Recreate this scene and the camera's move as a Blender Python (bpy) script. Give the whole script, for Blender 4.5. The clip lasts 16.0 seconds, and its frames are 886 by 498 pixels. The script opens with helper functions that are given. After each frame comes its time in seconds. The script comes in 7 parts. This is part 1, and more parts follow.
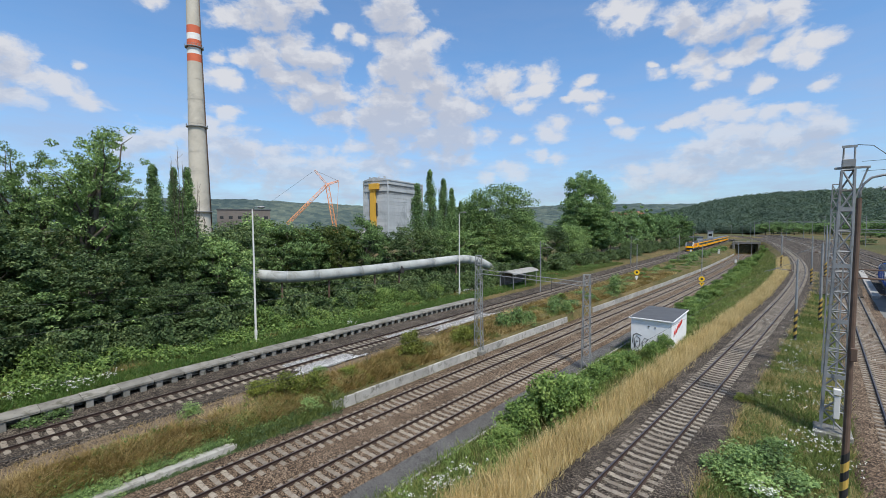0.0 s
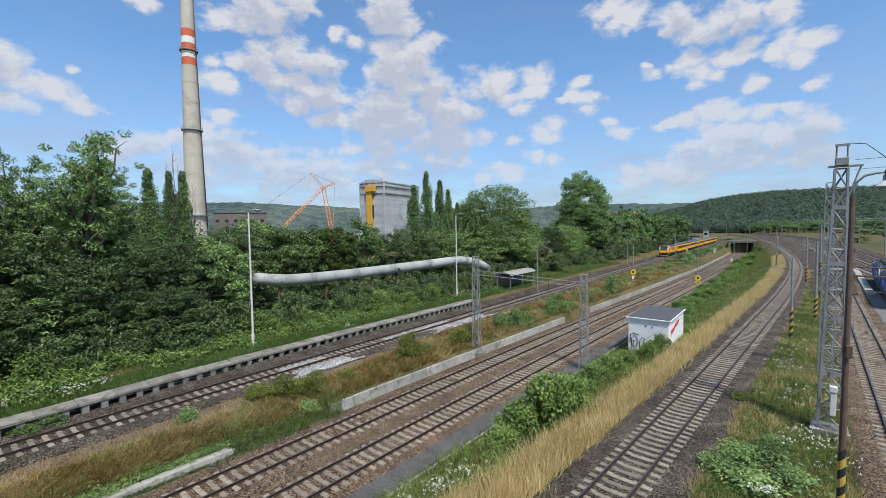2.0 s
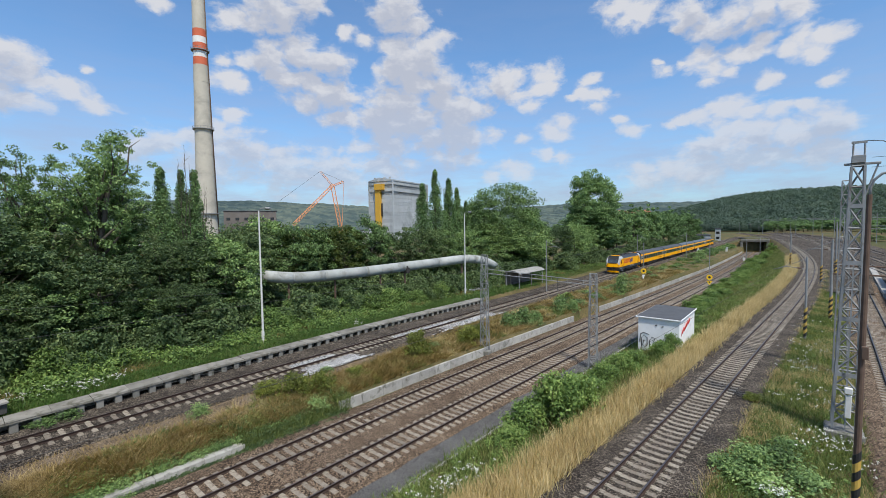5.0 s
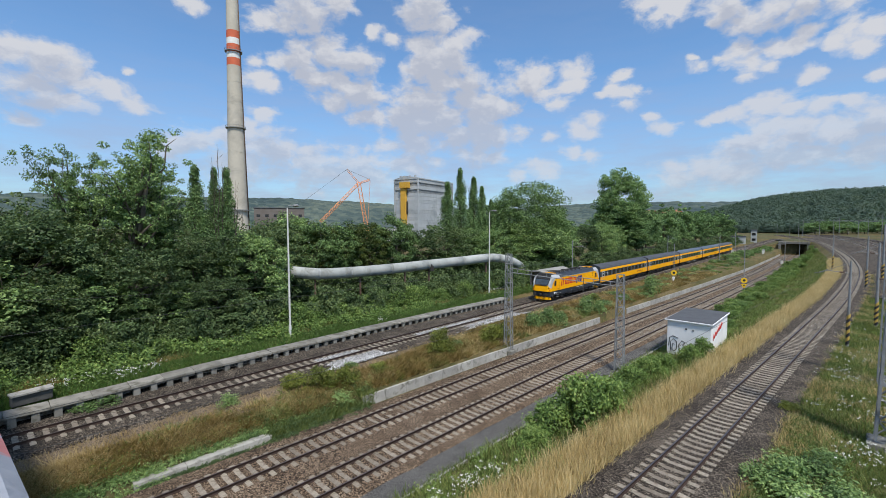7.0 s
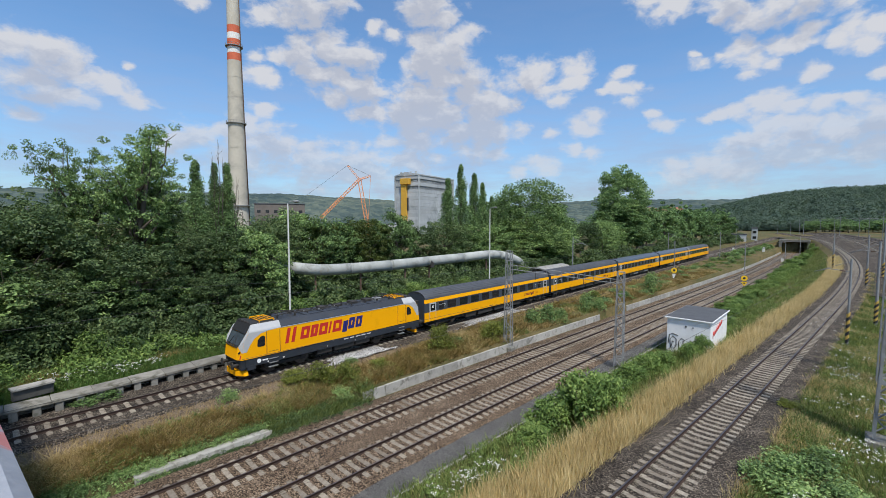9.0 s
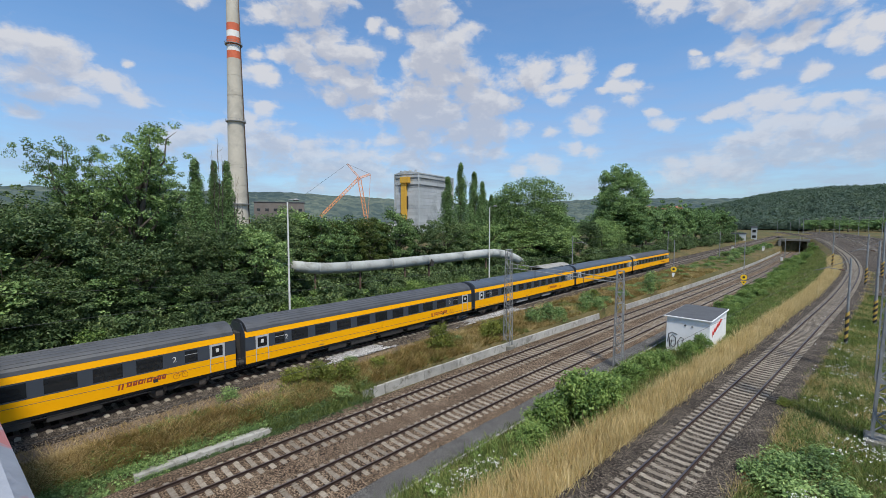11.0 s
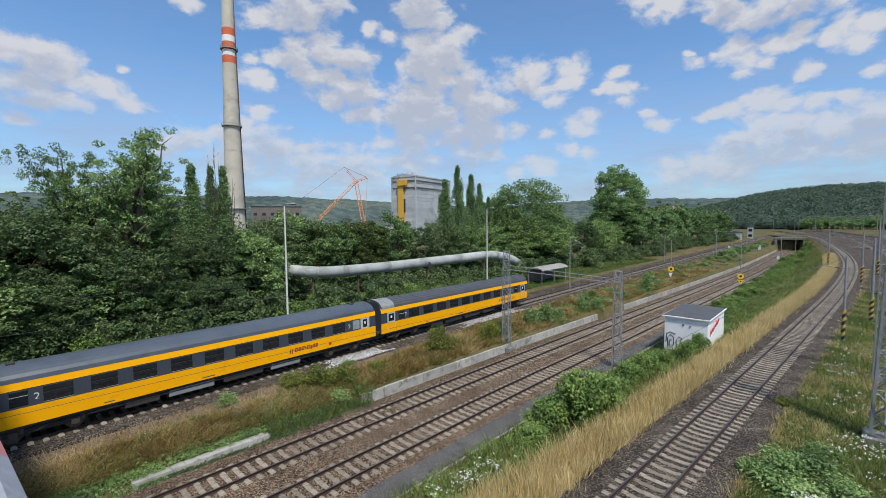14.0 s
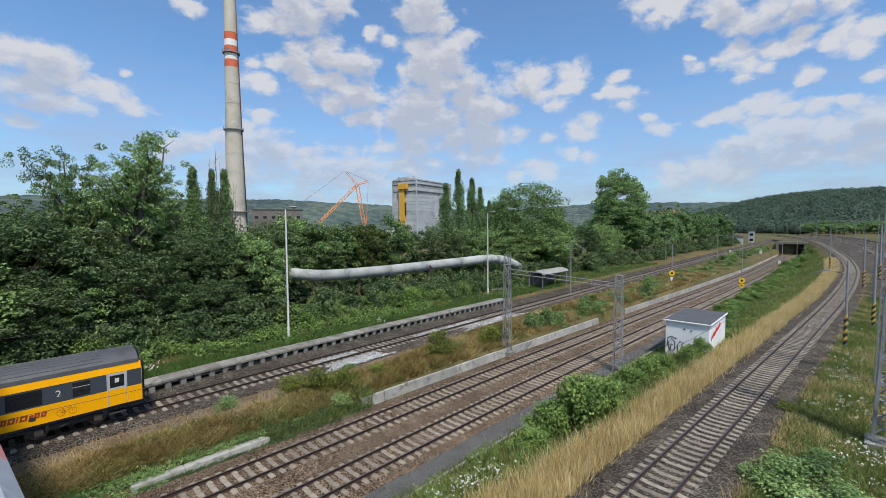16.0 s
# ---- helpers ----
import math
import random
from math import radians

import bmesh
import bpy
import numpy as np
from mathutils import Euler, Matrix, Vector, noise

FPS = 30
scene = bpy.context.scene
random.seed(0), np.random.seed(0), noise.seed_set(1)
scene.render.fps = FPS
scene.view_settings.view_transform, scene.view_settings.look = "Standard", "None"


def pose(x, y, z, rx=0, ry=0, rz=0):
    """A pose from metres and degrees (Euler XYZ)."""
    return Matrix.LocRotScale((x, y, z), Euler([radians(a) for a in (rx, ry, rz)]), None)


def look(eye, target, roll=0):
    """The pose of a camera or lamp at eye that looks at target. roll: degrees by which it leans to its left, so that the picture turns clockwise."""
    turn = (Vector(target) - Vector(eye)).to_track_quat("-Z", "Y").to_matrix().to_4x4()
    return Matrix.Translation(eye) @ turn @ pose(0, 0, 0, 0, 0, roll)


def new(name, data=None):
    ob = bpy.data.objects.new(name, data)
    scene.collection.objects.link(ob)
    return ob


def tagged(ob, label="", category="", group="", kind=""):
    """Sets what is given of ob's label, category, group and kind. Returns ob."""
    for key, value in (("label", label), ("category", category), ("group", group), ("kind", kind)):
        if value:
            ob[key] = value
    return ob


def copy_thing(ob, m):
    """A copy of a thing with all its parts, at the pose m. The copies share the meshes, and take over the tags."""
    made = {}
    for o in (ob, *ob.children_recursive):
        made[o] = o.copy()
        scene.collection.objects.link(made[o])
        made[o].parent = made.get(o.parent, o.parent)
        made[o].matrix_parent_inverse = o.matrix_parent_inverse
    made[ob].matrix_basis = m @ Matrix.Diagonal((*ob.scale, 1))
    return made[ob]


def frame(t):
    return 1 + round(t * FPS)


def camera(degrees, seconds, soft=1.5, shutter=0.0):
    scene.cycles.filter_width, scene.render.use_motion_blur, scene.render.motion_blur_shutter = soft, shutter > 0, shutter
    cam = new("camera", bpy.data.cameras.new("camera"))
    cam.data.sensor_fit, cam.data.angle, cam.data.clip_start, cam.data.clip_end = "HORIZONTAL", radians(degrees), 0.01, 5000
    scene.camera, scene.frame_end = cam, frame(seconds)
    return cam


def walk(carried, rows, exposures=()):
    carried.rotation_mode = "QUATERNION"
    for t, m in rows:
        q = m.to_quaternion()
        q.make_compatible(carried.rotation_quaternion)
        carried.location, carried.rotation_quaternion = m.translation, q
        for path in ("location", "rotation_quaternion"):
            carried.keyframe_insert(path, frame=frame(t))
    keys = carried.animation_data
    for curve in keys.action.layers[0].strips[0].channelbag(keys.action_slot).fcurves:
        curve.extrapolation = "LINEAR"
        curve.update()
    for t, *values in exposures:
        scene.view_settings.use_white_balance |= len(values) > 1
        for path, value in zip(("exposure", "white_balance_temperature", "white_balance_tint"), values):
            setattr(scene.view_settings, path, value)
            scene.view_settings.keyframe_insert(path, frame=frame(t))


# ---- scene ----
# The camera stands on a road bridge over the line and only turns.
EYE_Z = 11.32
ROWS = ((0, 87.032, 0.361, 39.417), (0.5, 87.076, 0.502, 39.413), (1, 87.164, 0.743, 39.367), (1.5, 87.215, 0.890, 39.181),
        (2, 87.229, 0.871, 38.981), (2.5, 87.284, 0.807, 38.868), (3, 87.318, 0.912, 38.798), (3.5, 87.321, 1.052, 38.745),
        (4, 87.261, 1.029, 38.768), (6.5, 86.806, 0.342, 43.121), (7, 86.830, 0.226, 43.428), (7.5, 86.780, 0.127, 43.526),
        (8, 86.678, 0.057, 43.438), (8.5, 86.438, 0.015, 43.351), (9, 86.365, -0.023, 43.488), (11.5, 86.135, -0.102, 43.431),
        (12, 86.118, -0.062, 43.384), (12.5, 86.229, 0.045, 43.365), (13, 86.320, 0.227, 43.198), (13.5, 86.439, 0.418, 43.112),
        (14, 86.503, 0.510, 43.100), (14.5, 86.608, 0.503, 43.058), (15, 86.727, 0.439, 43.088), (15.5, 86.875, 0.416, 43.124),
        (16, 86.980, 0.380, 43.210))
cam = camera(92, 16.0, soft=0.5)
walk(cam, [(t, pose(0, 0, EYE_Z, a, b, c)) for t, a, b, c in ROWS], exposures=((0, -0.07), (4, -0.06), (6.5, -0.17), (9, -0.15), (11.5, -0.18), (12.5, -0.22), (14, -0.18), (16, -0.15)))

# ---- world, sun ----
SUN_EL, SUN_AZ = radians(60), radians(120)   # azimuth from +y towards +x


class Nodes:
    """Short way to write node trees."""
    def __init__(self, tree):
        self.t = tree
        tree.nodes.clear()

    def put(self, v, sock):
        if hasattr(v, "is_output"):
            self.t.links.new(v, sock)
        elif v is not None:
            sock.default_value = v

    def n(self, kind, out=0, ins=(), **props):
        nd = self.t.nodes.new(kind)
        for k, v in props.items():
            setattr(nd, k, v)
        for k, v in (ins.items() if isinstance(ins, dict) else enumerate(ins)):
            self.put(v, nd.inputs[k])
        return nd.outputs[out]

    def math(self, op, a, b=None, c=None, clamp=False):
        return self.n("ShaderNodeMath", 0, [v for v in (a, b, c) if v is not None], operation=op, use_clamp=clamp)

    def vec(self, op, a, b=None, out=0):
        return self.n("ShaderNodeVectorMath", out, [v for v in (a, b) if v is not None], operation=op)

    def noise(self, vec, scale, detail=4.0, rough=0.55, out=0, dist=0.0):
        return self.n("ShaderNodeTexNoise", out, {"Vector": vec, "Scale": scale, "Detail": detail, "Roughness": rough, "Distortion": dist})

    def ramp(self, fac, *stops):
        nd = self.t.nodes.new("ShaderNodeValToRGB")
        e = nd.color_ramp.elements
        while len(e) < len(stops):
            e.new(0.5)
        for el, (pos, col) in zip(e, stops):
            el.position = pos
            el.color = (*col, 1) if isinstance(col, tuple) else (col, col, col, 1)
        self.put(fac, nd.inputs[0])
        return nd.outputs[0]

    def mix(self, fac, a, b, blend="MIX"):
        nd = self.t.nodes.new("ShaderNodeMix")
        nd.data_type, nd.blend_type = "RGBA", blend
        for v, s in ((fac, nd.inputs[0]), (a, nd.inputs[6]), (b, nd.inputs[7])):
            if isinstance(v, tuple) and len(v) == 3:
                v = (*v, 1)
            self.put(v, s)
        return nd.outputs[2]


# cumulus banks: azimuth, elevation, radius (radians)
CLOUDS_WEST = ((-1.531, 0.283, 0.034), (-1.498, 0.276, 0.042), (-1.463, 0.269, 0.034), (-1.510, 0.237, 0.039), (-1.441, 0.250, 0.033), (-1.410, 0.242, 0.030), (-1.377, 0.227, 0.024), (-1.472, 0.211, 0.025),
               (-1.533, 0.175, 0.020), (-1.377, 0.273, 0.012), (-1.274, 0.419, 0.020), (-1.157, 0.410, 0.031), (-1.124, 0.425, 0.023), (-1.055, 0.443, 0.061), (-1.102, 0.408, 0.023), (-0.989, 0.460, 0.034),
               (-1.269, 0.167, 0.042), (-1.298, 0.157, 0.029), (-1.228, 0.187, 0.027), (-1.317, 0.149, 0.028), (-1.165, 0.167, 0.061), (-1.198, 0.131, 0.059), (-1.103, 0.159, 0.030))
CLOUDS_MIDDLE = ((-1.057, 0.357, 0.038), (-1.009, 0.372, 0.046), (-0.961, 0.356, 0.045), (-1.035, 0.315, 0.046), (-0.974, 0.308, 0.045), (-0.937, 0.282, 0.045), (-0.999, 0.277, 0.032), (-1.087, 0.335, 0.023),
                 (-1.162, 0.332, 0.020), (-1.155, 0.304, 0.031), (-1.132, 0.289, 0.020), (-1.115, 0.336, 0.027), (-1.150, 0.228, 0.027), (-1.174, 0.214, 0.020), (-1.039, 0.126, 0.066), (-0.940, 0.115, 0.070),
                 (-0.837, 0.126, 0.058), (-0.888, 0.181, 0.023), (-0.823, 0.174, 0.042), (-0.938, 0.241, 0.028), (-0.903, 0.235, 0.031), (-0.916, 0.410, 0.018), (-0.872, 0.401, 0.020))
CLOUDS_TOWER = ((-0.801, 0.453, 0.054), (-0.814, 0.474, 0.038), (-0.763, 0.429, 0.031), (-0.806, 0.386, 0.033), (-0.767, 0.360, 0.054), (-0.814, 0.337, 0.036), (-0.731, 0.381, 0.041), (-0.702, 0.406, 0.023),
                (-0.744, 0.314, 0.071), (-0.807, 0.279, 0.060), (-0.859, 0.245, 0.051), (-0.784, 0.239, 0.080), (-0.693, 0.278, 0.054), (-0.654, 0.291, 0.031), (-0.664, 0.254, 0.049), (-0.626, 0.265, 0.036),
                (-0.836, 0.212, 0.041), (-0.732, 0.207, 0.055), (-0.667, 0.213, 0.059), (-0.587, 0.208, 0.023), (-0.680, 0.168, 0.042), (-0.639, 0.160, 0.028))
CLOUDS_SMALL = ((-0.578, 0.314, 0.043), (-0.546, 0.320, 0.035), (-0.603, 0.299, 0.033), (-0.515, 0.287, 0.032), (-0.479, 0.302, 0.027), (-0.465, 0.322, 0.031), (-0.497, 0.267, 0.024), (-0.458, 0.300, 0.021),
                (-0.386, 0.281, 0.020), (-0.368, 0.303, 0.018), (-0.363, 0.270, 0.029), (-0.408, 0.270, 0.014), (-0.344, 0.276, 0.013), (-0.350, 0.249, 0.018), (-0.512, 0.195, 0.015), (-0.454, 0.208, 0.031),
                (-0.429, 0.221, 0.021), (-0.466, 0.158, 0.022), (-0.435, 0.153, 0.021), (-0.539, 0.122, 0.033), (-0.577, 0.113, 0.020), (-0.314, 0.224, 0.013), (-0.287, 0.199, 0.019))
CLOUDS_HIGH_EAST = ((-0.323, 0.421, 0.030), (-0.281, 0.415, 0.035), (-0.301, 0.402, 0.017), (-0.194, 0.394, 0.036), (-0.157, 0.369, 0.033), (-0.122, 0.372, 0.040), (-0.212, 0.375, 0.015), (-0.067, 0.370, 0.037),
                    (-0.023, 0.362, 0.034), (-0.090, 0.357, 0.018), (-0.220, 0.305, 0.018), (-0.234, 0.322, 0.010), (-0.165, 0.318, 0.024), (-0.145, 0.292, 0.028), (-0.149, 0.271, 0.014), (-0.119, 0.285, 0.015),
                    (-0.192, 0.314, 0.011), (-0.105, 0.309, 0.022), (-0.081, 0.309, 0.021), (-0.061, 0.322, 0.017), (-0.056, 0.262, 0.017), (-0.007, 0.308, 0.027), (0.019, 0.308, 0.027), (0.007, 0.282, 0.022),
                    (-0.021, 0.298, 0.016))
CLOUDS_LOW_EAST = ((-0.111, 0.222, 0.030), (-0.131, 0.219, 0.019), (-0.078, 0.207, 0.030), (-0.162, 0.210, 0.020), (-0.196, 0.204, 0.017), (-0.217, 0.196, 0.012), (-0.047, 0.196, 0.024), (-0.109, 0.172, 0.035),
                   (-0.143, 0.151, 0.041), (-0.076, 0.158, 0.045), (-0.017, 0.159, 0.040), (0.024, 0.169, 0.038), (-0.004, 0.202, 0.016), (0.022, 0.124, 0.042), (-0.045, 0.123, 0.042), (-0.108, 0.120, 0.039),
                   (-0.169, 0.125, 0.035), (-0.215, 0.114, 0.027), (-0.255, 0.110, 0.022), (-0.159, 0.097, 0.041), (0.036, 0.237, 0.015), (-0.254, 0.092, 0.040))
CLOUDS = CLOUDS_WEST + CLOUDS_MIDDLE + CLOUDS_TOWER + CLOUDS_SMALL + CLOUDS_HIGH_EAST + CLOUDS_LOW_EAST


def make_world():
    w = bpy.data.worlds.new("sky")
    scene.world = w
    w.use_nodes = True
    k = Nodes(w.node_tree)
    sky = k.n("ShaderNodeTexSky", sky_type="NISHITA", sun_disc=False, sun_elevation=SUN_EL, sun_rotation=SUN_AZ,
              air_density=1.0, dust_density=1.0, ozone_density=2.5, altitude=250)
    d = k.n("ShaderNodeTexCoord", 0)
    sep = k.t.nodes.new("ShaderNodeSeparateXYZ")
    k.put(d, sep.inputs[0])
    az = k.math("ARCTAN2", sep.outputs[0], sep.outputs[1])
    el = k.math("ARCSINE", sep.outputs[2])
    p = k.n("ShaderNodeCombineXYZ", 0, (az, k.math("MULTIPLY", el, 1.55), 0.0))
    warp = k.vec("SUBTRACT", k.noise(p, 8.0, 6.0, 0.62, out=1), (0.5, 0.5, 0.5))
    q = k.vec("ADD", p, k.vec("MULTIPLY", warp, (0.06, 0.07, 0.0)))

    def banks(v, least):
        acc = None
        for a, e, r in CLOUDS:
            if r >= least:
                dist = k.vec("DISTANCE", v, (a, e * 1.55, 0.0), out=1)
                one = k.math("MULTIPLY_ADD", dist, -0.72 / r, 1.0)
                acc = one if acc is None else k.math("SMOOTH_MAX", acc, one, 0.25)
        return k.math("MAXIMUM", acc, -1.2)
    # clouds outside the banks, so that the sky goes on
    free = k.noise(k.vec("MULTIPLY", d, (1.0, 1.0, 1.9)), 3.4, 7.0, 0.58)
    seen = k.math("MULTIPLY", k.n("ShaderNodeMapRange", 0, {0: az, 1: -1.75, 2: -1.6}), k.n("ShaderNodeMapRange", 0, {0: az, 1: 0.2, 2: 0.05}))
    seen = k.math("MULTIPLY", seen, k.n("ShaderNodeMapRange", 0, {0: el, 1: 0.62, 2: 0.52}))
    wild = k.math("SUBTRACT", k.math("MULTIPLY_ADD", free, 5.0, -2.6), k.math("MULTIPLY", seen, 3.0))
    fine = k.noise(q, 21.0, 8.0, 0.6)
    cell = k.t.nodes.new("ShaderNodeTexVoronoi")
    cell.feature = "SMOOTH_F1"
    k.put(q, cell.inputs["Vector"])
    cell.inputs["Scale"].default_value = 24.0
    cell.inputs["Smoothness"].default_value = 0.3
    lump = k.math("MULTIPLY_ADD", cell.outputs["Distance"], -0.55, 0.22)
    puff = k.math("ADD", k.math("MULTIPLY_ADD", fine, 2.2, -1.12), lump)
    dens = k.math("ADD", k.math("MAXIMUM", banks(q, 0.0), wild), puff)
    above = k.math("ADD", banks(k.vec("ADD", q, (0.0, 0.05, 0.0)), 0.036), k.math("MULTIPLY_ADD", k.noise(k.vec("ADD", q, (0.012, 0.028, 0.0)), 21.0, 6.0, 0.6), 3.2, -1.6))
    mask = k.n("ShaderNodeMapRange", 0, {0: dens, 1: -0.22, 2: 0.6, 3: 0.0, 4: 1.0}, interpolation_type="SMOOTHSTEP")
    # thin veil, thicker towards the horizon
    veil = k.noise(k.vec("MULTIPLY", p, (4.0, 11.0, 1.0)), 1.5, 6.0, 0.6)
    low = k.n("ShaderNodeMapRange", 0, {0: el, 1: 0.34, 2: 0.0, 3: 0.12, 4: 0.95})
    haze = k.math("MULTIPLY", k.n("ShaderNodeMapRange", 0, {0: veil, 1: 0.34, 2: 0.66, 3: 0.45, 4: 1.0}), low, clamp=True)
    mask = k.math("MULTIPLY", mask, k.n("ShaderNodeMapRange", 0, {0: el, 1: 0.02, 2: 0.3, 3: 0.45, 4: 0.92}))
    shade = k.n("ShaderNodeMapRange", 0, {0: above, 1: -0.25, 2: 0.75}, interpolation_type="SMOOTHSTEP")
    body = k.mix(shade, (7.8, 7.85, 8.2, 1.0), (5.6, 5.9, 6.8, 1.0))
    base = k.mix(1.0, sky, (1.24, 1.74, 2.03, 1.0), "MULTIPLY")
    col = k.mix(haze, base, (4.5, 4.95, 6.7, 1.0))
    col = k.mix(mask, col, body)
    bg = k.n("ShaderNodeBackground", 0, {0: col, 1: 0.098})
    out = k.t.nodes.new("ShaderNodeOutputWorld")
    k.put(bg, out.inputs[0])


make_world()
sun = new("sun", bpy.data.lights.new("sun", "SUN"))
sun.data.energy, sun.data.angle, sun.data.color = 4.9, radians(6), (1.0, 0.95, 0.86)
sun.matrix_world = look((math.sin(SUN_AZ) * math.cos(SUN_EL) * 90, math.cos(SUN_AZ) * math.cos(SUN_EL) * 90, math.sin(SUN_EL) * 90), (0, 0, 0))


# ---- materials ----
def material(name, stops, scale=3.0, rough=0.8, bump=0.2, fine=40.0, metal=0.0, stain=None, island=0.0, obj=0.0, coat=0.0, bump_dist=0.02, coords=3, spec=0.5):
    """Noise-driven colour at two scales, fine relief, optional stains and piece-to-piece variation."""
    m = bpy.data.materials.new(name)
    m.use_nodes = True
    k = Nodes(m.node_tree)
    pos = k.n("ShaderNodeNewGeometry", 0) if coords == 0 else k.n("ShaderNodeTexCoord", 3)
    big = k.noise(pos, scale, 5.0, 0.6)
    small = k.noise(pos, fine, 3.0, 0.6)
    fac = k.math("ADD", k.math("MULTIPLY", big, 0.72), k.math("MULTIPLY", small, 0.28))
    if island:
        fac = k.math("ADD", fac, k.math("MULTIPLY_ADD", k.n("ShaderNodeNewGeometry", "Random Per Island"), island, -island / 2))
    if obj:
        fac = k.math("ADD", fac, k.math("MULTIPLY_ADD", k.n("ShaderNodeObjectInfo", "Random"), obj, -obj / 2))
    col = k.ramp(fac, *stops)
    if stain:
        sc, colr, lo, hi = stain
        s = k.n("ShaderNodeMapRange", 0, {0: k.noise(pos, sc, 6.0, 0.65, dist=0.6), 1: lo, 2: hi})
        col = k.mix(s, col, colr)
    b = k.n("ShaderNodeBump", 0, {"Strength": bump, "Distance": bump_dist, "Height": fac})
    rg = k.n("ShaderNodeMapRange", 0, {0: small, 1: 0.3, 2: 0.7, 3: max(rough - 0.1, 0.03), 4: min(rough + 0.1, 1.0)})
    sh = k.n("ShaderNodeBsdfPrincipled", 0, {"Base Color": col, "Roughness": rg, "Metallic": metal, "Normal": b, "Coat Weight": coat, "Specular IOR Level": spec})
    out = k.t.nodes.new("ShaderNodeOutputMaterial")
    k.put(sh, out.inputs[0])
    return m


def leaf_material(name, dark, mid, light, patch=0.5, glow=0.2, isle=0.34):
    """Foliage: colour from leaf to leaf and clump to clump, some light through the leaf."""
    m = bpy.data.materials.new(name)
    m.use_nodes = True
    k = Nodes(m.node_tree)
    pos = k.n("ShaderNodeNewGeometry", 0)
    fac = k.math("MULTIPLY_ADD", k.n("ShaderNodeNewGeometry", "Random Per Island"), isle, 0.25 - isle / 2)
    fac = k.math("ADD", fac, k.math("MULTIPLY", k.noise(pos, patch, 4.0, 0.6), 0.62))
    fac = k.math("ADD", fac, k.math("MULTIPLY_ADD", k.n("ShaderNodeObjectInfo", "Random"), 0.16, -0.12))
    col = k.ramp(fac, (0.3, dark), (0.56, mid), (0.86, light))
    a = k.n("ShaderNodeBsdfPrincipled", 0, {"Base Color": col, "Roughness": 0.55, "Specular IOR Level": 0.25})
    t = k.n("ShaderNodeBsdfTranslucent", 0, {"Color": k.mix(1.0, col, (1.1, 1.18, 0.7), "MULTIPLY")})
    sh = k.n("ShaderNodeMixShader", 0, (glow, a, t))
    out = k.t.nodes.new("ShaderNodeOutputMaterial")
    k.put(sh, out.inputs[0])
    return m


def ballast_material(name, c1, c2, c3, size=14.0):
    """Crushed stone: cells with their own greys, shade in the gaps painted dark, rust and dust in patches."""
    m = bpy.data.materials.new(name)
    m.use_nodes = True
    k = Nodes(m.node_tree)
    pos = k.n("ShaderNodeNewGeometry", 0)
    v = k.t.nodes.new("ShaderNodeTexVoronoi")
    k.put(pos, v.inputs["Vector"])
    v.inputs["Scale"].default_value = size
    sep = k.t.nodes.new("ShaderNodeSeparateXYZ")
    k.put(v.outputs["Color"], sep.inputs[0])
    patch = k.noise(pos, 0.55, 5.0, 0.62)
    fac = k.math("ADD", k.math("MULTIPLY", sep.outputs[0], 0.55), k.math("MULTIPLY_ADD", patch, 0.9, -0.22))
    col = k.ramp(fac, (0.15, c1), (0.5, c2), (0.88, c3))
    # shade between the stones, multiplied into the colour
    gap_shade = k.n("ShaderNodeMapRange", 0, {0: v.outputs["Distance"], 1: 0.3, 2: 0.75, 3: 1.15, 4: 0.12})
    col = k.mix(1.0, col, k.n("ShaderNodeCombineColor", 0, (gap_shade, gap_shade, gap_shade)), "MULTIPLY")
    b = k.n("ShaderNodeBump", 0, {"Strength": 0.9, "Distance": 0.05, "Height": k.math("SUBTRACT", 1.0, v.outputs["Distance"])})
    sh = k.n("ShaderNodeBsdfPrincipled", 0, {"Base Color": col, "Roughness": 0.92, "Normal": b, "Specular IOR Level": 0.2})
    out = k.t.nodes.new("ShaderNodeOutputMaterial")
    k.put(sh, out.inputs[0])
    return m


def ground_material():
    """Soil, short green growth and straw in drifts."""
    m = bpy.data.materials.new("verge soil")
    m.use_nodes = True
    k = Nodes(m.node_tree)
    pos = k.n("ShaderNodeNewGeometry", 0)
    big = k.noise(pos, 0.16, 6.0, 0.62)
    mid = k.noise(pos, 1.7, 6.0, 0.66)
    far = k.noise(pos, 0.012, 5.0, 0.6)
    fac = k.math("ADD", k.math("MULTIPLY", big, 0.5), k.math("MULTIPLY", mid, 0.5))
    col = k.ramp(fac, (0.3, (0.045, 0.058, 0.018)), (0.41, (0.085, 0.085, 0.03)), (0.49, (0.17, 0.125, 0.055)), (0.68, (0.29, 0.215, 0.11)))
    col = k.mix(k.n("ShaderNodeMapRange", 0, {0: far, 1: 0.42, 2: 0.6}), col, (0.085, 0.10, 0.04))
    grit = k.noise(pos, 14.0, 5.0, 0.7)
    col = k.mix(k.n("ShaderNodeMapRange", 0, {0: grit, 1: 0.4, 2: 0.66}), col, (0.05, 0.045, 0.02))
    b = k.n("ShaderNodeBump", 0, {"Strength": 0.9, "Distance": 0.12, "Height": k.math("ADD", mid, k.math("MULTIPLY", grit, 0.5))})
    sh = k.n("ShaderNodeBsdfPrincipled", 0, {"Base Color": col, "Roughness": 0.95, "Normal": b, "Specular IOR Level": 0.15})
    out = k.t.nodes.new("ShaderNodeOutputMaterial")
    k.put(sh, out.inputs[0])
    return m


